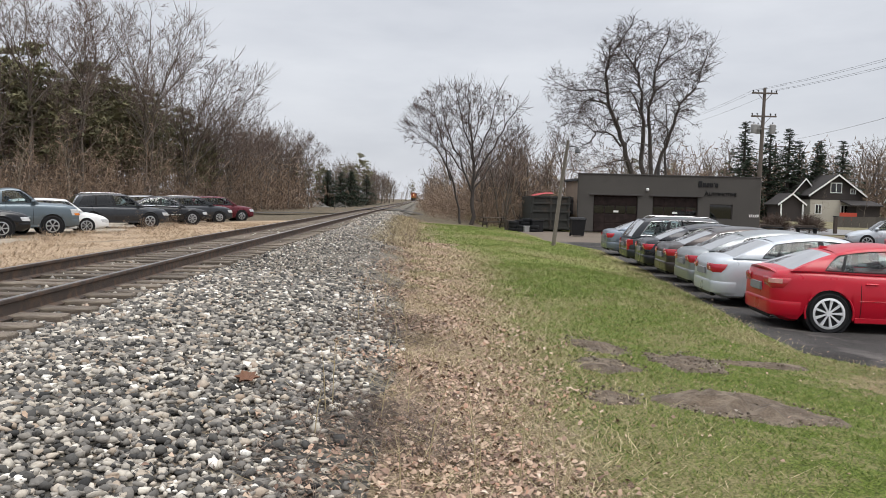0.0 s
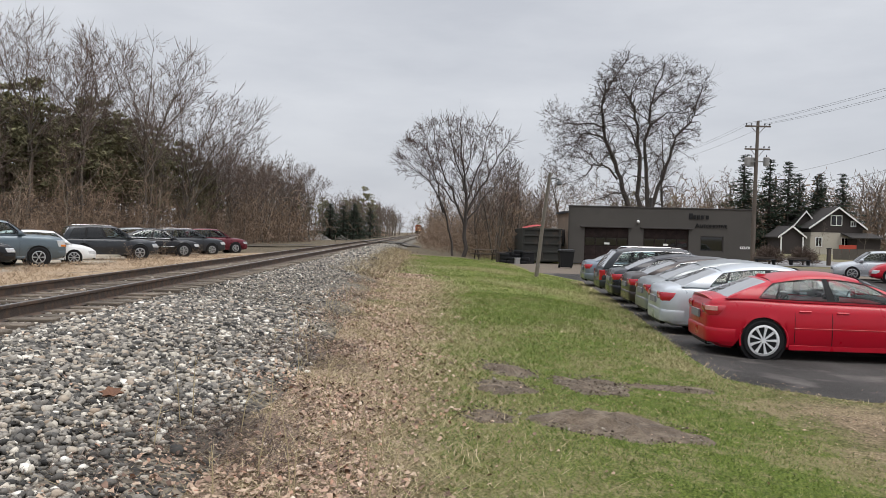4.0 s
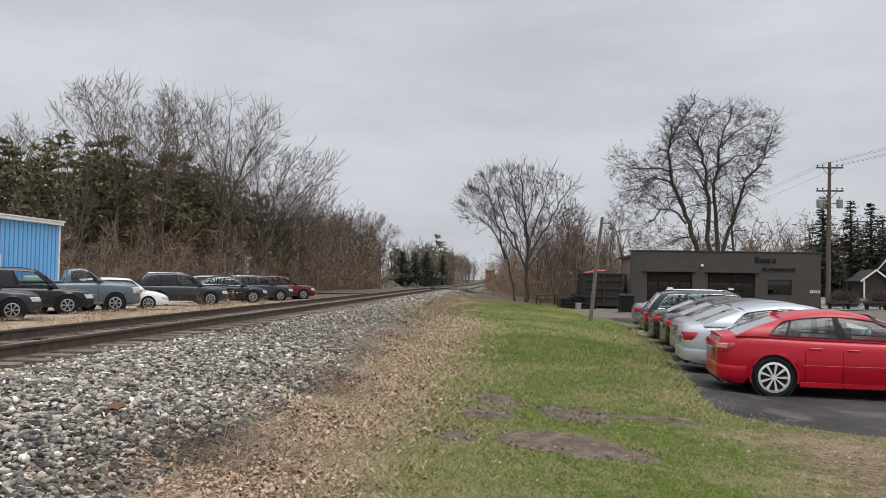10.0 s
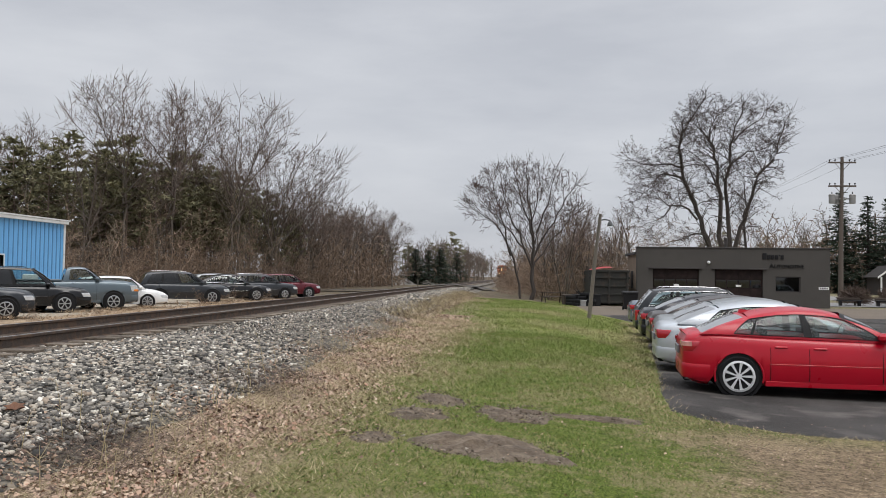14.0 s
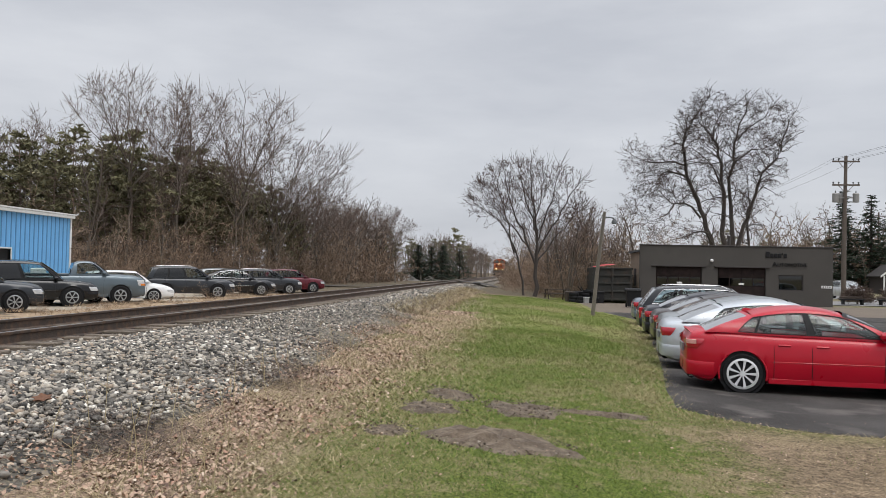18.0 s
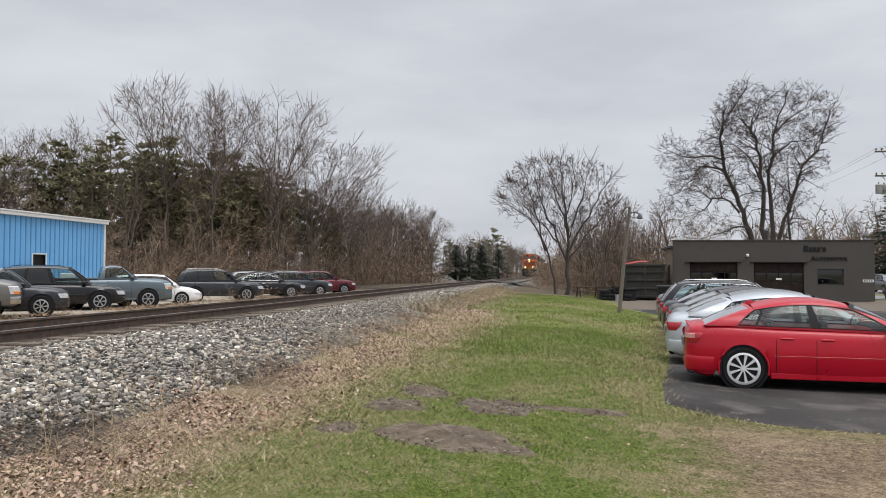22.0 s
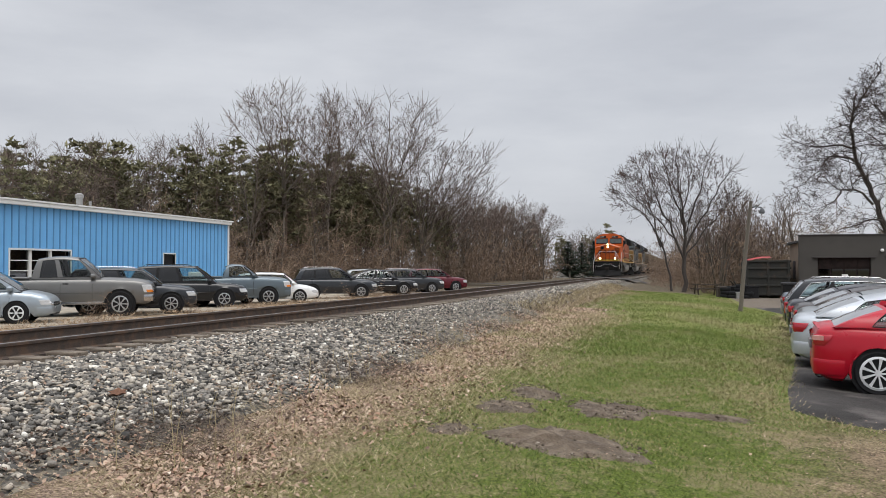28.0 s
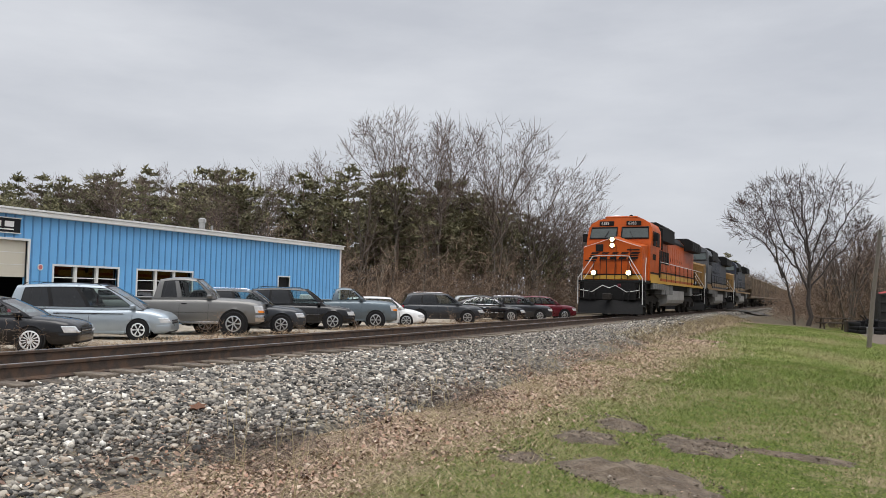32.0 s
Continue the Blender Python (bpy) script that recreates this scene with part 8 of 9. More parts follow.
blades("far_verge_grass", x[~w], y[~w], 0.06 + 0.14 * nr.random((~w).sum()), 0.011 + 0 * x[~w], 1.3, M_DRY, "pale dead grass along the ballast farther on", "dry grass", z[~w])
n = 1400
x, y = nr.uniform(4.5, 9, n), 2.6 + 16 * nr.random(n)
leaves("scattered_leaves", x, y, 0.008 + 0.016 * nr.random(n) ** 2, M_LEAF, "a few dead leaves scattered on the lawn")
n = 260
x, y = nr.uniform(0.3, 3.2, n), 2.6 + 16 * nr.random(n)
leaves("leaves_on_stones", x, y, 0.012 + 0.018 * nr.random(n), M_LEAF, "odd dead leaves on the ballast", bed_height(x) + 0.035)

# ragged edge of the car park: dry grass, crumbs and blown leaves
n = 5000
y = 8.9 + 25 * nr.random(n) ** 1.3
x = np.interp(y, [8.6, 9.4, 10.3, 12, 16.6, 20, 24.2, 29, 34.5], [14, 9.6, 8.75, 8.9, 9.55, 10, 10.55, 10.9, 11.4]) + nr.normal(-0.2, 0.22, n)
blades("edge_grass", x, y, 0.02 + 0.035 * nr.random(n), 0.004 * (1 + 0.07 * y), 1.5, M_DRY, "dry grass fraying over the edge of the asphalt", "dry grass")
n = 1300
x, y = nr.uniform(7.8, 13.5, n), 4 + 6.2 * nr.random(n)
keep = nr.random(n) < np.clip((x - 7.6) / 1.5, 0, 1) * np.clip((10.2 - y + 0.15 * (x - 9)) / 1.5, 0, 1)
x, y = x[keep], y[keep]
leaves("blown_leaves", x, y, 0.007 + 0.016 * nr.random(len(x)) ** 2, M_LEAF, "brown leaves and chips on the bare ground", gz(x, y) + 0.006)
n = 2600
x, y = nr.uniform(8.2, 13, n), 4.5 + 5.2 * nr.random(n)
scatter_solids("dirt_crumbs", np.stack([x, y, gz(x, y) + 0.008], 1), 0.003 + 0.007 * nr.random(n) ** 3, OCT_V, OCT_F, M_CRUMB, "crumbs of dirt and grit beside the asphalt", "grit")

# one large rust-brown leaf on the stones
big_leaf = MB()
outline = [(0.0, -0.1), (0.05, -0.05), (0.11, -0.06), (0.08, 0.0), (0.12, 0.05), (0.05, 0.06), (0.0, 0.13), (-0.05, 0.06), (-0.12, 0.05), (-0.08, 0.0), (-0.11, -0.06), (-0.05, -0.05)]
big_leaf.add([(0, 0, 0.0)] + [(px, py, 0.03 + 0.02 * math.sin(5 * px)) for px, py in outline] + [(0, 0, -0.004)] + [(px, py, 0.026 + 0.02 * math.sin(5 * px)) for px, py in outline],
             [(0, 1 + i, 1 + (i + 1) % 12) for i in range(12)] + [(13, 14 + (i + 1) % 12, 14 + i) for i in range(12)])
lf = part("dead_leaf", big_leaf, material("rust_leaf", (0.15, 0.068, 0.035), 0.7, 0, 0.2, 40, 8), at=pose(2.6, 5.6, -0.29, 18, 5, 40) @ Matrix.Diagonal((0.7, 0.7, 1.2, 1)))
tagged(lf, "large rust-brown curled leaf lying on the ballast", "leaf")

# bare soil mounds in the lawn
for cx, cy, ax, ay, h, t in PATCHES:
    mb = MB()
    rows = []
    for i in range(7):
        q = i / 6
        ring = []
        for k in range(22):
            a = 2 * math.pi * k / 22
            rr = q * (1 + 0.3 * noise.noise((math.cos(a) * 1.5 + cx, math.sin(a) * 1.5 + cy, 0)) + 0.22 * noise.noise((math.cos(a) * 4 + cx, math.sin(a) * 4 + cy, 4)))
            u, v = ax * rr * math.cos(a), ay * rr * math.sin(a)
            px, py = cx + u * math.cos(t) - v * math.sin(t), cy + u * math.sin(t) + v * math.cos(t)
            ring.append((px, py, float(gz(px, py)) - 0.012 + h * (1 - q ** 3) * (0.75 + 0.9 * noise.noise((px * 4, py * 4, 2))) + (0.022 * noise.noise((px * 17, py * 17, 5)) if q < 1 else 0)))
        rows.append(ring)
    mb.loft(rows[::-1], closed=True)
    tagged(part("soil_mound", mb, M_SOIL), "low bare mound of crumbled soil in the lawn", "soil mound", "bare soil mounds")
n = 6500
x, y = nr.uniform(5.0, 8.8, n), nr.uniform(5.8, 9.7, n)
q = in_patch(x, y, 1.05)
scatter_solids("soil_crumbs", np.stack([x[q], y[q], gz(x[q], y[q]) + 0.012 + 0.03 * nr.random(q.sum())], 1), 0.005 + 0.014 * nr.random(q.sum()) ** 3, OCT_V, OCT_F, M_CRUMB, "crumbs of soil and pebbles on the mounds", "soil")

# tall dead stalks on the verge
for k in range(60):
    rr = random.Random(900 + k)
    y = 4.2 + 16 * rr.random() ** 1.5
    x = rr.uniform(3.1, 4.7)
    h = rr.uniform(0.2, 0.55)
    z = float(max(gz(x, y), bed_height(x)))
    mb = MB()
    lean = (rr.gauss(0, 0.15), rr.gauss(0, 0.15))
    pts = [(0, 0, -0.02), (lean[0] * h * 0.4, lean[1] * h * 0.4, h * 0.55), (lean[0] * h, lean[1] * h, h)]
    mb.tube(pts, [0.004, 0.003, 0.0015], 4)
    for _ in range(rr.randint(1, 4)):
        q = rr.uniform(0.3, 0.9)
        b = Vector((lean[0] * h * q, lean[1] * h * q, h * q))
        e = b + Vector((rr.gauss(0, 0.08), rr.gauss(0, 0.08), rr.uniform(0.03, 0.1)))
        mb.tube([b, e], [0.002, 0.001], 3)
    tagged(part("dead_stalk", mb, M_DRY, at=pose(x, y, z)), "thin dead weed stalk standing in the leaf litter", "weed", "dead stalks")
weed_src = None
for k in range(9):
    rr = random.Random(1200 + k)
    y = 12 + 4.2 * k + rr.uniform(-1, 1)
    x = -10.6 + 0.06 * (y - 12) + rr.uniform(-0.3, 1.2)
    if weed_src is None:
        weed_src = tagged(part("weed_clump", shrub_mesh(777, 0.35, 1.2, 16, (4, 3), 0.004, 0.3, 0.007), M_BRUSH, at=on_ground(x, y)), "dark dry weed clump in front of the parked cars", "weed", "weed clumps")
    else:
        o = copy_thing(weed_src, on_ground(x, y, rr.uniform(0, 360)))
        s_ = rr.uniform(0.5, 1.1)
        o.scale = (s_, s_, s_)

# ---------------------------------------------------------------- posts, poles and wires
M_POLEWOOD = material("grey_pole_wood", (0.16, 0.14, 0.118), 0.9, 0, 0.2, 20, 1, 0.4, 30, stretch=(3, 3, 0.3))
M_DARKPOLE = material("dark_pole_wood", (0.105, 0.085, 0.07), 0.9, 0, 0.2, 20, 1, 0.3, 30, stretch=(3, 3, 0.3))
M_WIRE = material("wire", (0.03, 0.03, 0.032), 0.6)
M_LAMPGREY = material("dull_lamp_casing", (0.09, 0.095, 0.1), 0.6, 0.2, 0.15, 30, 2)
fz = float(gz(9.83, 36.4))
post = empty("leaning_post", pose(9.83, 36.4, fz), "leaning weathered wooden post with a small lamp", "post")
part("pole", MB().tube([(0, 0, -0.1), (0.2, -0.3, 2.4), (0.43, -0.62, 4.72)], [0.095, 0.082, 0.07], 12), M_POLEWOOD, post, smooth=True)
part("lamp_arm", MB().tube([(0.4, -0.58, 4.42), (0.62, -0.6, 4.47), (0.85, -0.6, 4.42)], 0.03, 6), M_LAMPGREY, post)
part("lamp_head", MB().lathe([(0.04, 0.1), (0.07, 0.06), (0.12, -0.02), (0.13, -0.1), (0.09, -0.13)], "z", 14, (0.86, -0.6, 4.3)), M_LAMPGREY, post, smooth=True)

pz = float(gz(34.2, 72))
pole = empty("utility_pole", pose(34.2, 72, pz), "tall wooden utility pole with two crossarms and transformers", "utility pole")
part("pole", MB().tube([(-0.05, 0, -0.1), (0.0, 0, 6), (0.1, 0, 12.6)], [0.22, 0.18, 0.13], 12), M_DARKPOLE, pole, smooth=True)
for z in (12.1, 10.05):
    arm = part("crossarm", MB().box(-1.1, 1.2, -0.2, -0.1, z - 0.07, z + 0.07, 0.01), M_DARKPOLE, pole)
    for x in (-1.0, -0.55, 0.65, 1.1):
        part("insulator", MB().lathe([(0.03, 0), (0.03, 0.08), (0.07, 0.1), (0.07, 0.17), (0.04, 0.2)], "z", 10, (x, -0.15, z + 0.07)), M_BLACK, arm)
    for s_ in (-1, 1):
        part("brace", MB().tube([(0.06, -0.12, z - 0.75), (0.06 + s_ * 0.6, -0.15, z - 0.06)], 0.025, 5), M_DARKPOLE, arm)
for x in (-0.85, -0.25, 0.85):
    tr = part("transformer", MB().lathe([(0.02, 0.0), (0.24, 0.03), (0.26, 0.1), (0.26, 0.72), (0.28, 0.74), (0.2, 0.84), (0.03, 0.86)], "z", 16, (x, -0.25 if abs(x) > 0.5 else 0.3, 8.5)), M_STEEL, pole, "grey pole transformer", smooth=True)
    part("bushing", MB().lathe([(0.04, 0.84), (0.05, 0.95), (0.02, 1.05)], "z", 8, (x, -0.25 if abs(x) > 0.5 else 0.3, 8.5)), M_BLACK, tr)
part("transformer_bracket", MB().box(-0.9, 0.9, -0.1, 0.0, 8.9, 9.0), M_STEEL, pole)


def wire(a, b, sag, r=0.009):
    a, b = Vector(a), Vector(b)
    pts = [a.lerp(b, q) - Vector((0, 0, sag * 4 * q * (1 - q))) for q in [i / 12 for i in range(13)]]
    return tagged(part("overhead_wire", MB().tube(pts, r, 4), M_WIRE), "thin black overhead wire between poles", "wire", "overhead wires")


for x in (-1.0, -0.55, 0.65, 1.1):
    wire((34.2 + x, 71.85, pz + 12.35), (35.2 + x, 18, pz + 12.6), 0.8)
    if x != 0.65:
        wire((34.2 + x, 71.85, pz + 12.35), (33.4 + x, 126, pz + 12.2), 0.9)
wire((59.0, 127.5, 11.2), (40.5, 50, 9.25), 0.5, 0.014)
wire((60.4, 127.9, 9.4), (40.55, 50, 7.4), 0.5, 0.014)
bp = empty("utility_pole", pose(60.2, 127.9, float(gz(60, 127))), "plain wooden pole behind the spruces", "utility pole")
part("pole", MB().tube([(0, 0, -0.1), (0, 0, 12.2)], [0.17, 0.12], 10), M_DARKPOLE, bp, smooth=True)
part("crossarm", MB().box(-1.6, 1.8, -0.06, 0.06, 11.55, 11.7, 0.01), M_DARKPOLE, bp)
wire((34.3, 72, pz + 6.2), (95, 108, pz + 5.6), 1.0, 0.013)

fp = empty("utility_pole", on_ground(-17.2, 167), "distant wooden pole beside the railway", "utility pole")
part("pole", MB().tube([(0, 0, -0.1), (0, 0, 8.2)], [0.17, 0.13], 8), M_DARKPOLE, fp)
part("transformer", MB().lathe([(0.3, 0), (0.3, 0.8)], "z", 10, (0.35, -0.2, 7.0)), M_STEEL, fp)
for x, y, h in ((-13.0, 150, 2.2), (-9.0, 120, 1.1), (-8.4, 131, 1.0), (6.5, 96, 1.6)):
    mk = empty("marker_post", on_ground(x, y), "short pale marker post by the line", "post", "line marker posts")
    part("stake", MB().box(-0.07, 0.07, -0.05, 0.05, -0.1, h, 0.01), M_POLEWOOD, mk)
M_PILE = material("pale_gravel_pile", (0.27, 0.25, 0.225), 0.95, 0, 0.2, 10, 0.8, 0.5, 12)
for x, y, r_, h in ((-15.2, 149, 2.4, 1.5), (-11.9, 155, 2.0, 1.0), (-18.0, 158, 2.2, 1.0)):
    mb = MB()
    rows = []
    for i in range(7):
        q = i / 6
        rows.append([(r_ * q * math.cos(a) * (1 + 0.15 * noise.noise((math.cos(a), math.sin(a), x))), r_ * q * math.sin(a), h * (1 - q) ** 1.1 - 0.05 + 0.06 * noise.noise((q * 4, a * 2, y))) for a in [2 * math.pi * k / 18 for k in range(18)]])
    mb.loft(rows[::-1], closed=True)
    tagged(part("gravel_mound", mb, M_PILE, at=on_ground(x, y), smooth=True), "pale heap of gravel beside the line", "gravel pile", "gravel piles")

# ---------------------------------------------------------------- beside the workshop: container, bin, table, scrap
M_CONTAINER = material("grey_green_container", (0.02, 0.02, 0.017), 0.8, 0, 0.2, 15, 1, second=(0.042, 0.03, 0.022), mix_at=(0.55, 0.75))
cz = float(gz(12.6, 55))
ct = empty("scrap_container", pose(12.65, 57.6, cz), "dark grey steel scrap container with ribbed sides", "container")
part("shell", MB().box(-1.3, 1.3, -2.8, 2.8, 0.12, 2.4, 0.02), M_CONTAINER, ct)
for z in (0.2, 0.75, 1.3, 1.85, 2.3):
    part("rib", MB().box(-1.36, 1.36, -2.88, -2.802, z, z + 0.12, 0.01), M_CONTAINER, ct)
for x in (-1.28, -0.02, 1.2):
    part("post", MB().box(x - 0.05, x + 0.07, -2.9, -2.805, 0.12, 2.42, 0.01), M_CONTAINER, ct)
part("tarpaulin", MB().loft([[(x, y_, 2.42 + 0.22 * math.sin((x + 1.3) * 1.2) + 0.05 * math.sin(y_ * 3)) for x in (-1.25, -0.8, -0.3, 0.2)] for y_ in (-2.7, -2.2, -1.7)]), material("red_tarp", (0.35, 0.03, 0.03), 0.6), ct, "crumpled red tarpaulin")
bn = empty("wheeled_bin", pose(13.1, 47.6, float(gz(13.1, 47.6)) + 0.012), "black plastic wheeled bin on the apron", "bin")
part("tub", MB().loft([[(-0.33, -0.3, 0.06), (0.33, -0.3, 0.06), (0.33, 0.3, 0.06), (-0.33, 0.3, 0.06)], [(-0.43, -0.38, 1.0), (0.43, -0.38, 1.0), (0.43, 0.38, 1.0), (-0.43, 0.38, 1.0)]], closed=True, caps=True), M_BLACK, bn)
part("lid", MB().loft([[(-0.47, -0.42, 1.01), (0.47, -0.42, 1.01), (0.47, 0.42, 1.03), (-0.47, 0.42, 1.03)], [(-0.44, -0.38, 1.09), (0.44, -0.38, 1.09), (0.44, 0.38, 1.13), (-0.44, 0.38, 1.13)]], closed=True, caps=True), M_BLACK, bn)
for s_ in (-1, 1):
    part("wheel", MB().lathe([(0.12, -0.03), (0.12, 0.03)], "x", 14, (s_ * 0.36, 0.33, 0.12)), M_RUBBER, bn)
M_OLDWOOD = material("dark_table_wood", (0.06, 0.045, 0.036), 0.9, 0, 0.25, 15, 2)
tb = empty("picnic_table", on_ground(8.9, 56.2, 12, float(gz(8.9, 56.2))), "weathered wooden picnic table under the trees", "picnic table")
for i in range(5):
    part("table_plank", MB().box(-0.9, 0.9, -0.36 + i * 0.148, -0.22 + i * 0.148, 0.71, 0.75, 0.006), M_OLDWOOD, tb)
for s_ in (-1, 1):
    part("bench_plank", MB().box(-0.9, 0.9, s_ * 0.68 - 0.13, s_ * 0.68 + 0.13, 0.42, 0.46, 0.006), M_OLDWOOD, tb)
    for t_ in (-1, 1):
        part("leg", MB().tube([(t_ * 0.65, s_ * 0.25, 0.71), (t_ * 0.65, s_ * 0.62, 0.0)], 0.045, 4), M_OLDWOOD, tb)
    part("crosspiece", MB().box(s_ * 0.65 - 0.03, s_ * 0.65 + 0.03, -0.75, 0.75, 0.36, 0.42), M_OLDWOOD, tb)
tyre_mesh = MB().lathe([(0.2, -0.1), (0.3, -0.11), (0.33, -0.07), (0.33, 0.07), (0.3, 0.11), (0.2, 0.1)], "z", 20).mesh("old_tyre", M_RUBBER, True)
for x, y, k in ((10.0, 53.6, 3), (10.5, 53.2, 2), (10.9, 53.8, 4), (11.25, 53.1, 2)):
    for i in range(k):
        o = part("old_tyre", tyre_mesh, None, at=pose(x + 0.05 * math.sin(i * 3 + x), y, float(gz(x, y)) + 0.11 + 0.22 * i, 0, 0, i * 40))
        tagged(o, "worn black tyre stacked beside the container", "tyre", "old tyres")
for x, y, w, d, h, mt, lb in ((9.75, 54.0, 0.5, 0.5, 0.7, M_OLDWOOD, "small weathered wooden crate by the tyres"), (10.35, 54.4, 0.7, 0.5, 0.75, M_BLACK, "black plastic crate among the scrap"), (11.5, 53.6, 0.8, 0.6, 0.8, M_BLACK, "dark covered box beside the container"), (10.75, 52.9, 0.35, 0.3, 0.4, M_STEEL, "dented pale metal can among the tyres")):
    bx = empty("crate", on_ground(x, y, 15, float(gz(x, y))), lb, "crate")
    part("box", MB().box(-w / 2, w / 2, -d / 2, d / 2, 0, h * 0.85, 0.02), mt, bx)
    part("lid", MB().box(-w / 2 - 0.03, w / 2 + 0.03, -d / 2 - 0.03, d / 2 + 0.03, h * 0.855, h, 0.02), mt, bx)

# heap of dark scrap between the table and the container
heap = empty("scrap_heap", on_ground(10.9, 55.6), "untidy heap of black car parts and metal scrap", "scrap heap")
sr = random.Random(64)
for k in range(9):
    x, y, z = sr.uniform(-0.9, 0.9), sr.uniform(-0.5, 0.5), sr.uniform(0.05, 0.6)
    w, d, h = sr.uniform(0.2, 0.5), sr.uniform(0.12, 0.35), sr.uniform(0.12, 0.4)
    part("casing", MB().box(-w / 2, w / 2, -d / 2, d / 2, 0, h, 0.04), M_BLACK if k % 3 else M_STEEL, heap, at=pose(x, y, z * (1 - abs(x)), sr.uniform(-25, 25), sr.uniform(-25, 25), sr.uniform(0, 180)))
for k in range(7):
    x, y = sr.uniform(-0.9, 0.9), sr.uniform(-0.4, 0.4)
    part("pipe", MB().tube([(x, y, 0.05), (x + sr.uniform(-0.4, 0.4), y, 0.6), (x + sr.uniform(-0.7, 0.7), y + 0.1, sr.uniform(0.7, 1.1))], 0.035, 6), M_BLACK, heap)
for k in range(3):
    part("old_tyre", MB().lathe([(0.2, -0.09), (0.3, -0.1), (0.33, -0.04), (0.33, 0.04), (0.3, 0.1), (0.2, 0.09)], "y", 18), M_RUBBER, heap, at=pose(-0.7 + k * 0.62, -0.55, 0.3, -14, 0, 8 * k))

# ---------------------------------------------------------------- houses over the street
M_CREAMWALL = material("cream_siding", (0.42, 0.39, 0.33), 0.8, 0, 0.08, 8, 0.4)
M_BROWNWALL = material("dark_brown_shingle", (0.035, 0.028, 0.026), 0.85, 0, 0.2, 10, 0.6)
M_SHINGLE = material("grey_roof_shingle", (0.034, 0.03, 0.028), 0.95, 0, 0.2, 12, 0.5, 0.3, 20)
M_DOORWHITE = material("white_garage_door", (0.82, 0.83, 0.84), 0.6, 0, 0.05, 20, 1)


def gable_house(name, m, label, w, d, eave, ridge, wall, gable, roofm, over=0.4):
    """Gable faces -y; origin at the front middle on the ground."""
    h = empty(name, m, label, "house")
    part("wall", MB().box(-w / 2, w / 2, 0, d, -0.1, eave, 0), wall, h)
    part("gable_wall", MB().add([(-w / 2, -0.004, eave), (w / 2, -0.004, eave), (0, -0.004, ridge), (-w / 2, d, eave), (w / 2, d, eave), (0, d, ridge)], [(0, 1, 2), (5, 4, 3), (0, 2, 5, 3), (2, 1, 4, 5)]), gable, h)
    k = (ridge - eave) / (w / 2)
    for s in (-1, 1):
        e = w / 2 + over
        ze = eave - k * over
        part("roof", MB().add([(s * e, -over, ze + 0.02), (0, -over, ridge + 0.02), (0, d + over, ridge + 0.02), (s * e, d + over, ze + 0.02), (s * e, -over, ze + 0.17), (0, -over, ridge + 0.19), (0, d + over, ridge + 0.19), (s * e, d + over, ze + 0.17)],
                              [(0, 1, 2, 3), (7, 6, 5, 4), (0, 4, 5, 1), (1, 5, 6, 2), (2, 6, 7, 3), (3, 7, 4, 0)]), roofm, h)
        part("bargeboard", MB().add([(s * e, -over - 0.06, ze - 0.05), (0, -over - 0.06, ridge - 0.05), (0, -over - 0.06, ridge + 0.22), (s * e, -over - 0.06, ze + 0.22), (s * e, -over - 0.005, ze - 0.05), (0, -over - 0.005, ridge - 0.05), (0, -over - 0.005, ridge + 0.22), (s * e, -over - 0.005, ze + 0.22)],
                                    [(0, 1, 2, 3), (7, 6, 5, 4), (0, 4, 5, 1), (3, 2, 6, 7), (0, 3, 7, 4), (1, 5, 6, 2)]), M_WHITE, h, "white bargeboard")
    return h


def house_window(h, x, z, w, ht, y=-0.02):
    wn_ = part("window", MB().box(x - w / 2, x + w / 2, y - 0.02, y, z, z + ht), M_DARKGLASS, h)
    fr_ = MB()
    for q in ((x - w / 2 - 0.1, x + w / 2 + 0.1, z + ht, z + ht + 0.12), (x - w / 2 - 0.1, x + w / 2 + 0.1, z - 0.1, z), (x - w / 2 - 0.1, x - w / 2, z, z + ht), (x + w / 2, x + w / 2 + 0.1, z, z + ht), (x - 0.04, x + 0.04, z, z + ht)):
        fr_.box(q[0], q[1], y - 0.06, y + 0.01, q[2], q[3])
    part("window_frame", fr_, M_WHITE, wn_)


h1 = gable_house("house", pose(64.2, 116, -0.9), "two-storey house, cream below and dark brown in the gable", 7.6, 10, 4.0, 6.75, M_CREAMWALL, M_BROWNWALL, M_SHINGLE, 0.5)
part("upper_wall", MB().box(-3.83, 3.83, -0.03, 10.03, 3.2, 4.0), M_BROWNWALL, h1)
house_window(h1, -0.1, 4.3, 1.5, 1.3, -0.03)
house_window(h1, 2.4, 4.2, 0.6, 0.6, -0.03)
house_window(h1, -2.6, 1.2, 0.8, 1.2)
house_window(h1, 1.2, 1.2, 0.8, 1.2)
part("lean_to_roof", MB().add([(0.6, -3.2, 2.5), (5.2, -3.2, 2.5), (5.2, 0, 3.2), (0.6, 0, 3.2), (0.6, -3.2, 2.35), (5.2, -3.2, 2.35), (5.2, 0, 3.0), (0.6, 0, 3.0)], [(0, 1, 2, 3), (7, 6, 5, 4), (0, 4, 5, 1), (1, 5, 6, 2), (3, 2, 6, 7), (0, 3, 7, 4)]), M_SHINGLE, h1)
part("lean_to_wall", MB().box(1.6, 5.0, -2.7, -0.01, 0, 2.34), M_BROWNWALL, h1)
wing = gable_house("house_wing", pose(60.9, 119, -0.9), "brown shingled cross-wing of the house", 3.0, 4, 4.4, 6.2, M_BROWNWALL, M_BROWNWALL, M_SHINGLE, 0.4)
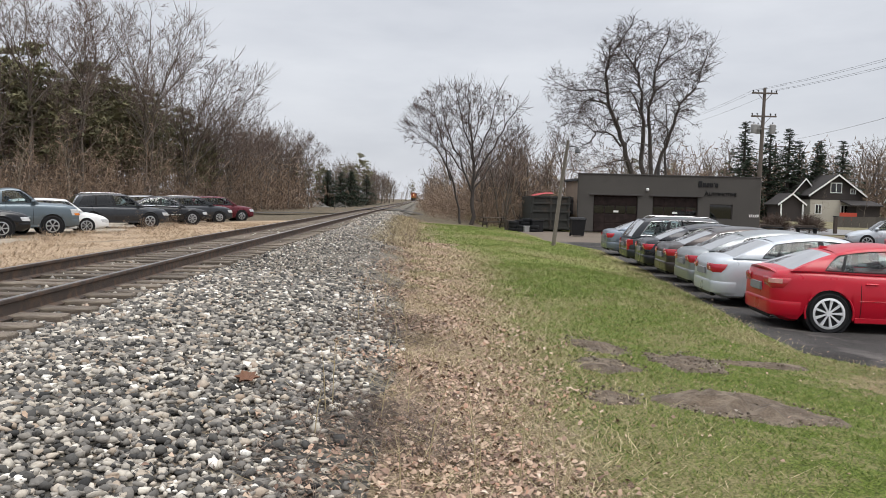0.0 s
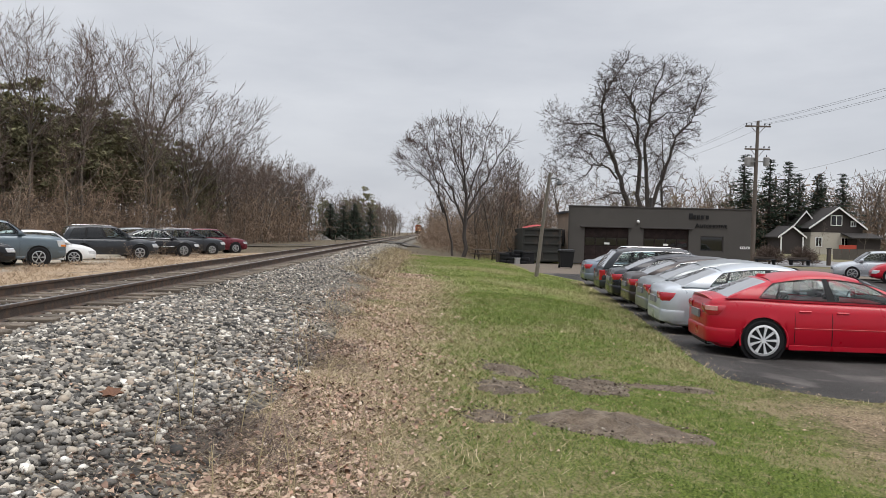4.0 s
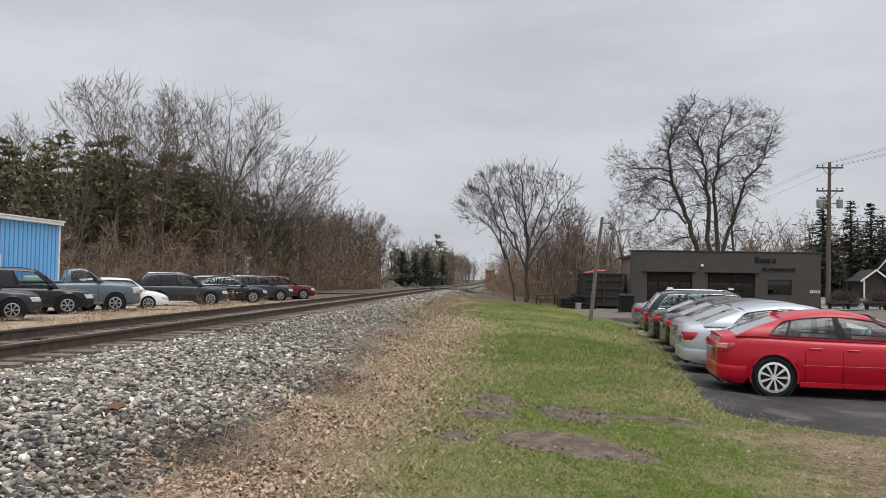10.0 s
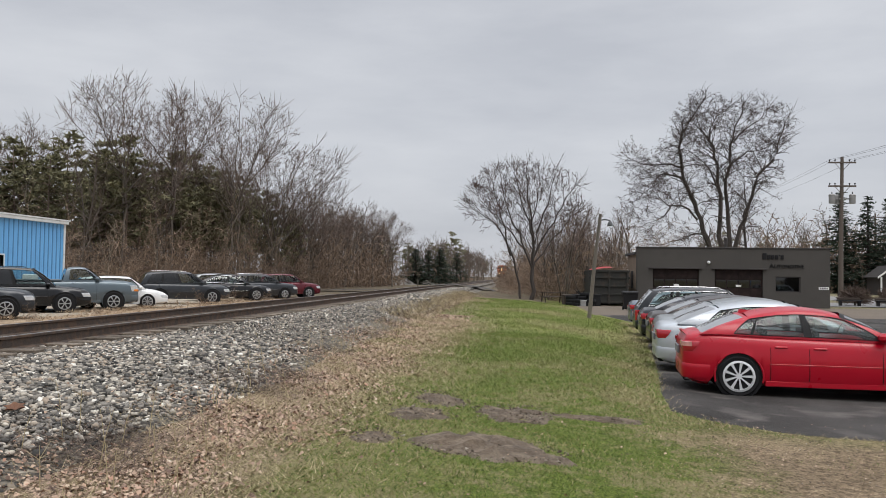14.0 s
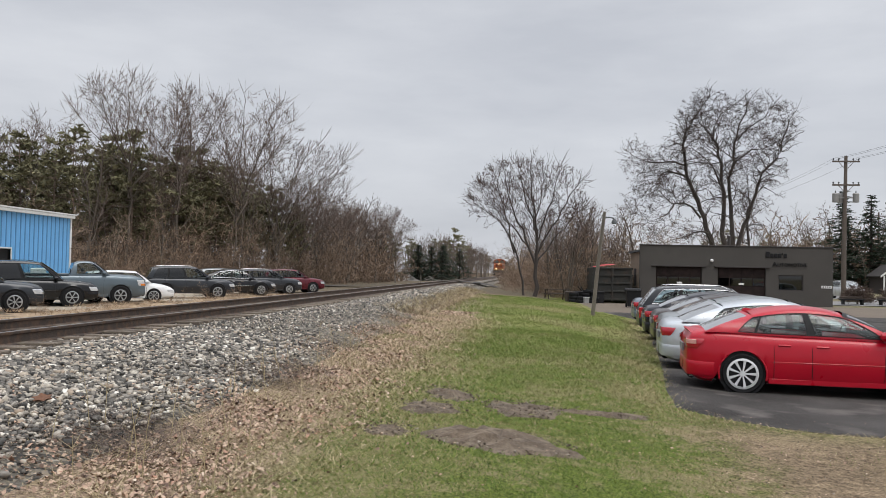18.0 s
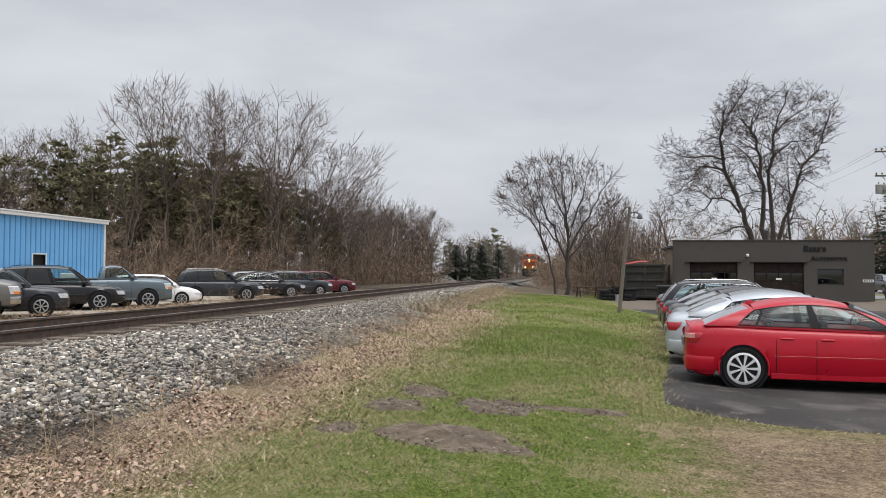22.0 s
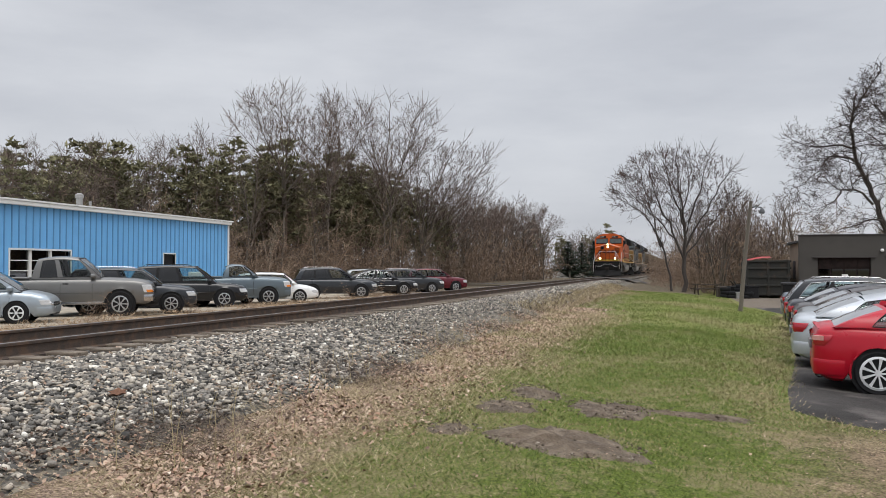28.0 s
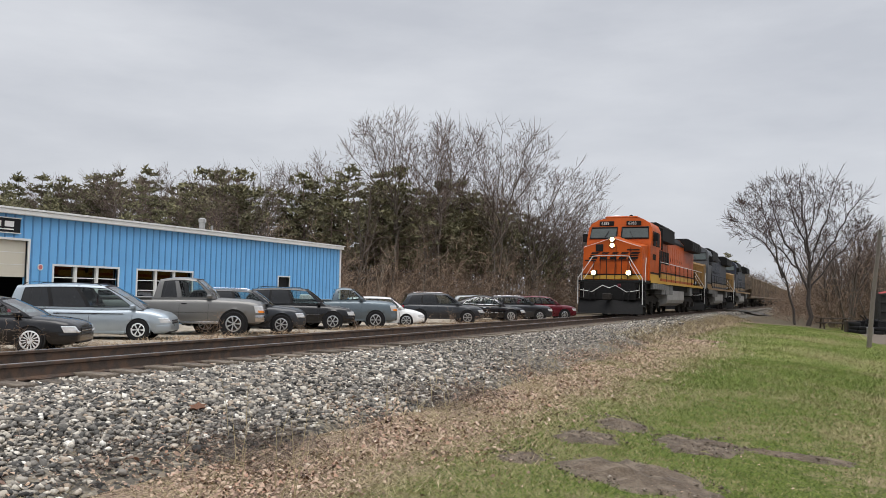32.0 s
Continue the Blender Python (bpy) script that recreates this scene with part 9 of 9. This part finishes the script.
porch = gable_house("porch", pose(56.0, 112.5, -0.9), "small open porch with white trim", 3.4, 4.0, 2.5, 3.8, M_BROWNWALL, M_BROWNWALL, M_SHINGLE, 0.35)
for x in (-1.55, 1.55):
    part("porch_column", MB().box(x - 0.09, x + 0.09, -0.35, -0.17, -0.05, 2.45, 0.02), M_WHITE, porch)
h2 = gable_house("garage", pose(72.1, 113.2, -0.9, 0, 0, -89), "cream garage with a long shingled roof and white door", 6.2, 9.4, 3.2, 5.9, M_CREAMWALL, M_CREAMWALL, M_SHINGLE, 0.35)
part("gutter", MB().box(3.42, 3.52, -0.3, 9.7, 2.98, 3.1, 0.02), M_WHITE, h2, "white gutter")
for y_ in (2.2, 6.0):
    part("roof_vent", MB().box(0.55, 0.95, y_, y_ + 0.4, 5.3, 5.75, 0.03), M_BLACK, h2)
part("corner_board", MB().box(3.08, 3.14, -0.06, 0.06, -0.05, 3.1), M_WHITE, h2)
h3 = gable_house("house", pose(86.3, 109.0, -0.9), "cream house with a grey gable roof beside the garage", 9.0, 9, 4.3, 7.4, M_CREAMWALL, M_CREAMWALL, M_SHINGLE, 0.9)
house_window(h3, -1.5, 1.3, 1.1, 1.3)
gd = part("garage_door", MB().box(-1.7, 1.7, -0.06, -0.01, 0, 2.15, 0.01), M_DOORWHITE, h2)
for i in range(1, 4):
    part("door_groove", MB().box(-1.7, 1.7, -0.066, -0.061, i * 0.53, i * 0.53 + 0.03), M_STEEL, gd)
part("gable_lamp", MB().lathe([(0.05, -0.2), (0.1, -0.1), (0.08, -0.01)], "y", 10, (0, 0, 2.4)), M_BLACK, h2)
M_FENCE = material("weathered_fence", (0.075, 0.066, 0.056), 0.9, 0, 0.2, 10, 1, rand=0.2)
fence = empty("board_fence", pose(0, 0, 0), "long low weathered board fence along the street", "fence")
fb = MB().box(-0.42, 0.42, -0.015, 0.015, 0, 1.15).mesh("board", M_FENCE)
for i in range(34):
    part("board", fb, None, fence, at=pose(48 + i * 0.87, 84, -0.92))
rail_f = part("rail", MB().box(47.6, 77.2, 84.02, 84.07, -0.3, -0.2), M_FENCE, fence)

# hedges, sign post and seats at the street's edge
M_HEDGE = material("bare_hedge_twigs", (0.085, 0.058, 0.045), 0.95, 0, 0.3, 6, 0.8, island=0.3)
for x, y, s_ in ((31.1, 61.2, 1.0), (33.7, 61.2, 0.98), (33.2, 67, 0.8)):
    rr = random.Random(int(x * 10))
    mb = MB()
    for _ in range(2600):
        v = Vector((rr.gauss(0, 1), rr.gauss(0, 1), abs(rr.gauss(0, 1)))).normalized()
        q = rr.uniform(0.35, 1.0)
        a = Vector((v.x * 1.15 * q, v.y * 1.15 * q, 0.25 + v.z * 1.2 * q))
        b = a + Vector((v.x + rr.gauss(0, 0.5), v.y + rr.gauss(0, 0.5), v.z + rr.gauss(0, 0.5))) * 0.22
        ribbon(mb, a, b, 0.013, 0.006, rr)
    hd = empty("hedge_bush", on_ground(x, y), "round clipped bare brown bush by the street", "bush", "clipped bushes")
    part("stem", MB().tube([(0, 0, -0.1), (0, 0, 0.7)], [0.08, 0.05], 6), M_BARK, hd)
    part("crown", mb, M_HEDGE, hd)
    hd.scale = (s_, s_, s_)
sp = empty("wooden_bollard", on_ground(35.6, 61), "short wooden bollard with a dark cap", "bollard")
part("stake", MB().box(-0.12, 0.12, -0.12, 0.12, -0.1, 1.35, 0.015), M_OLDWOOD, sp)
part("cap", MB().box(-0.15, 0.15, -0.15, 0.15, 1.352, 1.42, 0.015), M_BLACK, sp)
for x in (30.2, 32.8):
    bc = empty("bench", on_ground(x, 59.8), "dark low bench before the bushes", "bench", "benches")
    part("seat", MB().box(-0.8, 0.8, -0.25, 0.25, 0.42, 0.5, 0.014), M_BLACK, bc)
    part("back", MB().box(-0.8, 0.8, 0.2, 0.28, 0.52, 0.66, 0.02), M_OLDWOOD, bc)
    for s_ in (-1, 1):
        part("leg", MB().box(s_ * 0.65 - 0.05, s_ * 0.65 + 0.05, -0.2, 0.2, -0.05, 0.42), M_BLACK, bc)
rb = empty("red_notice_board", on_ground(57.5, 100), "red board standing before the house", "board")
part("panel", MB().box(-1.1, 1.1, -0.05, 0.05, 0.5, 1.5, 0.01), material("red_panel", (0.4, 0.05, 0.025), 0.6), rb)
for s_ in (-1, 1):
    part("leg", MB().box(s_ * 0.9 - 0.05, s_ * 0.9 + 0.05, -0.04, 0.04, -0.1, 0.5), M_OLDWOOD, rb)
ss = empty("street_sign", on_ground(52.7, 74), "street corner sign on a thin pole", "sign")
part("pole", MB().tube([(0, 0, -0.1), (0, 0, 3.2)], 0.04, 8), M_STEEL, ss)
part("blade", MB().box(-0.55, 0.55, -0.02, 0.02, 3.0, 3.22, 0.01), material("sign_green", (0.03, 0.2, 0.1), 0.5), ss)

# trees over the street
for x, y, s_ in ((52.4, 121, 1.13), (56.3, 121, 1.08), (59.2, 121, 1.06), (61.3, 122, 0.93), (64.1, 122, 0.91), (65.6, 124, 0.95), (68.0, 122, 0.94)):
    o = copy_thing(spruce_src, on_ground(x, y, wr.uniform(0, 360)))
    o.scale = (s_ * 1.5, s_ * 1.5, s_)
spruce_src.matrix_basis = on_ground(54.3, 124)
spruce_src.scale = (0.85, 0.85, 0.85)
for x, y, s_ in ((-13.5, 150, 0.58), (-11.8, 157, 0.62), (-14.8, 160, 0.66), (-11.0, 170, 0.6), (-12.2, 184, 0.66), (-9.6, 198, 0.62)):
    o = copy_thing(spruce_src, on_ground(x, y, wr.uniform(0, 360)))
    o.scale = (s_ * 2.3, s_ * 2.3, s_ * wr.uniform(0.7, 0.95))
for x, y, s_ in ((43.4, 114, 0.56), (45.2, 118, 0.62), (47.6, 118, 0.6), (49.6, 119, 0.58), (54.2, 117, 0.42), (76, 132, 0.7), (82, 128, 0.75), (88, 136, 0.75), (94, 130, 0.75), (100, 124, 0.8), (65.1, 110, 0.34), (57.6, 107.5, 0.3)):
    plant(wr.choice(light_src), x, y, s_ * 1.05)
for k in range(26):
    plant(wr.choice(belt_src), 36 + k * 2.9 + wr.uniform(-1, 1), 140 + wr.uniform(-4, 8) - max(0, 12 - k), wr.uniform(0.55, 0.75) if k < 10 else wr.uniform(0.72, 0.98))
for k in range(16):
    plant(wr.choice(belt_src), 74 + k * 3.1 + wr.uniform(-1, 1), 129 + wr.uniform(-4, 4), wr.uniform(0.62, 1.05))
for k in range(16):
    plant(wr.choice(pine_src), 40 + k * 4.2 + wr.uniform(-1, 1), 150 + wr.uniform(-5, 8), wr.uniform(0.55, 0.75))
for k in range(76):
    thicket(43 + k * 0.8, 127 + wr.uniform(-4, 6), wr.uniform(1.2, 1.7), wr.uniform(1.2, 1.7))
for k in range(24):
    plant(wr.choice(light_src if k % 3 else belt_src), 38 + k * 3.0 + wr.uniform(-1, 1), 140 + wr.uniform(-8, 10), wr.uniform(0.7, 0.95))
make_tree("tree", vase_tree(31, 26.0, 7.0, 10.5, 11, 0.45), on_ground(70.5, 80, 70), "huge bare tree with sweeping limbs beyond the street", M_BARKDARK, M_TWIG)
make_tree("tree", vase_tree(33, 19.0, 6.5, 6.2, 10, 0.3), on_ground(71.5, 100, 20), "tall bare tree with a rounded crown beyond the street", M_BARKDARK, M_TWIG)

# ---------------------------------------------------------------- traffic on the side street
def box_truck():
    """Cab over the front axle, box behind; front towards +x, origin on the road under its middle."""
    white = paint("white_truck_paint", (0.52, 0.53, 0.53), 0, 0.5, 0.15, 0.1)
    t = empty("box_truck", pose(37.2, 110, -0.885, 0, 0, -90), "white box truck with a dark open-sided body, driving", "truck")
    chassis = MB().box(-3.5, 3.2, -0.45, 0.45, 0.5, 0.8, 0.02)
    part("chassis", chassis, M_BLACK, t)
    part("cargo_floor", MB().box(-3.6, 1.15, -1.15, 1.15, 0.82, 0.98, 0.02), M_OLDWOOD, t)
    part("front_bulkhead", MB().box(1.05, 1.15, -1.15, 1.15, 0.99, 3.3, 0.03), white, t, "white bulkhead above the cab")
    part("cargo_roof", MB().box(-3.6, 1.04, -1.15, 1.15, 3.2, 3.3, 0.03), white, t)
    part("tail_door", MB().box(-3.6, -3.52, -1.1, 1.1, 0.99, 3.19, 0.01), M_BLACK, t)
    for s in (-1, 1):
        part("side_curtain", MB().box(-3.5, 1.03, s * 1.12 - 0.015, s * 1.12 + 0.015, 0.99, 3.18), M_DARKTRIM, t, "dark side curtain")
        for x in (-2.4, -1.2, 0.0):
            part("side_post", MB().box(x - 0.05, x + 0.05, s * 1.15 - 0.01, s * 1.15 + 0.012, 0.99, 3.18), M_RAIL, t)
    cab = MB().loft([[(x, y, z) for x, z in ((1.2, 0.62), (3.35, 0.62), (3.42, 1.0), (3.36, 1.32), (2.55, 1.5), (2.0, 2.3), (1.2, 2.34))] for y in (-1.05, 1.05)], closed=True, caps=True)
    body = part("cab", cab, white, t)
    part("windscreen", MB().add([(2.545, -0.88, 1.568), (2.545, 0.88, 1.568), (2.065, 0.82, 2.268), (2.065, -0.82, 2.268)], [(0, 1, 2, 3)]), M_SCREEN, body)
    for s in (-1, 1):
        part("door_window", MB().box(1.45, 2.15, s * 1.052 - 0.006, s * 1.052 + 0.006, 1.55, 2.1), M_DARKGLASS, body)
        part("headlamp", MB().box(3.36, 3.43, s * 0.8 - 0.16, s * 0.8 + 0.16, 0.92, 1.14, 0.02), M_LENS, body)
        part("door_mirror", MB().box(2.35, 2.47, s * 1.28 - 0.1, s * 1.28 + 0.1, 1.5, 1.95, 0.03), M_BLACK, body)
        for x in (2.55, -2.1):
            part("wheel", MB().lathe([(0.0, -0.13), (0.3, -0.13), (0.43, -0.12), (0.45, -0.08), (0.45, 0.08), (0.43, 0.12), (0.3, 0.13), (0.0, 0.13)], "y", 20, (x, s * 0.92, 0.45)), M_RUBBER, t, smooth=False)
    part("grille", MB().box(3.39, 3.45, -0.55, 0.55, 0.78, 1.2, 0.02), M_BLACK, body)
    t.scale = (0.9, 0.9, 0.9)
    part("bumper", MB().box(3.36, 3.56, -1.08, 1.08, 0.45, 0.68, 0.03), M_CHROME, t)
    return t


traffic = [(box_truck(), 37.2, -0.885, [(0, 106), (4.6, 106), (5.6, 101), (7, 84.5), (8, 75), (9, 65), (12, 36), (18, -20), (24, -70), (28, -90), (32, -95)])]
for name, tint, hgt, way in (("suv", (0.5, 0.51, 0.52), 1.72, [(0, 150), (14, 150), (16, 98), (17.0, 85), (17.5, 82), (18, 79.3), (18.5, 76), (20, 62), (24, 20), (28, -25), (32, -60)]),
                             ("suv", (0.06, 0.065, 0.075), 1.75, [(0, 180), (17, 180), (20, 108), (21, 85), (21.5, 81.5), (22, 80.5), (22.5, 78), (24, 64), (28, 24), (32, -20)])):
    light = tint[0] > 0.3
    o = car(name, pose(37.2, way[0][1], -0.885, 0, 0, -90), "silver sport utility car driving on the side street" if light else "dark sport utility car driving on the side street", paint("silver_suv_paint" if light else "dark_suv_paint", tint, 0.4, 0.3), L=4.7, W=1.86, H=hgt, wb=2.75, r=0.36, clear=0.22, **SUV)
    traffic.append((o, 37.2, -0.885, way))

# ---------------------------------------------------------------- motion of the train
def train_front(t):
    u = 32.0 - t
    return 36.2 + 13.3 * u + 0.018 * u * u


def motions():
    times = [0.0, 0.1] + [float(k) for k in range(1, 32)] + [31.9, 32.0]
    for thing, off in zip(train, offsets):
        walk(thing, [(t, pose(-0.752, train_front(t) + off, 0, 0, 0, -90)) for t in times])
    for thing, x, z, way in traffic:
        walk(thing, [(t, pose(x, y, z, 0, 0, -90)) for t, y in way])


motions()
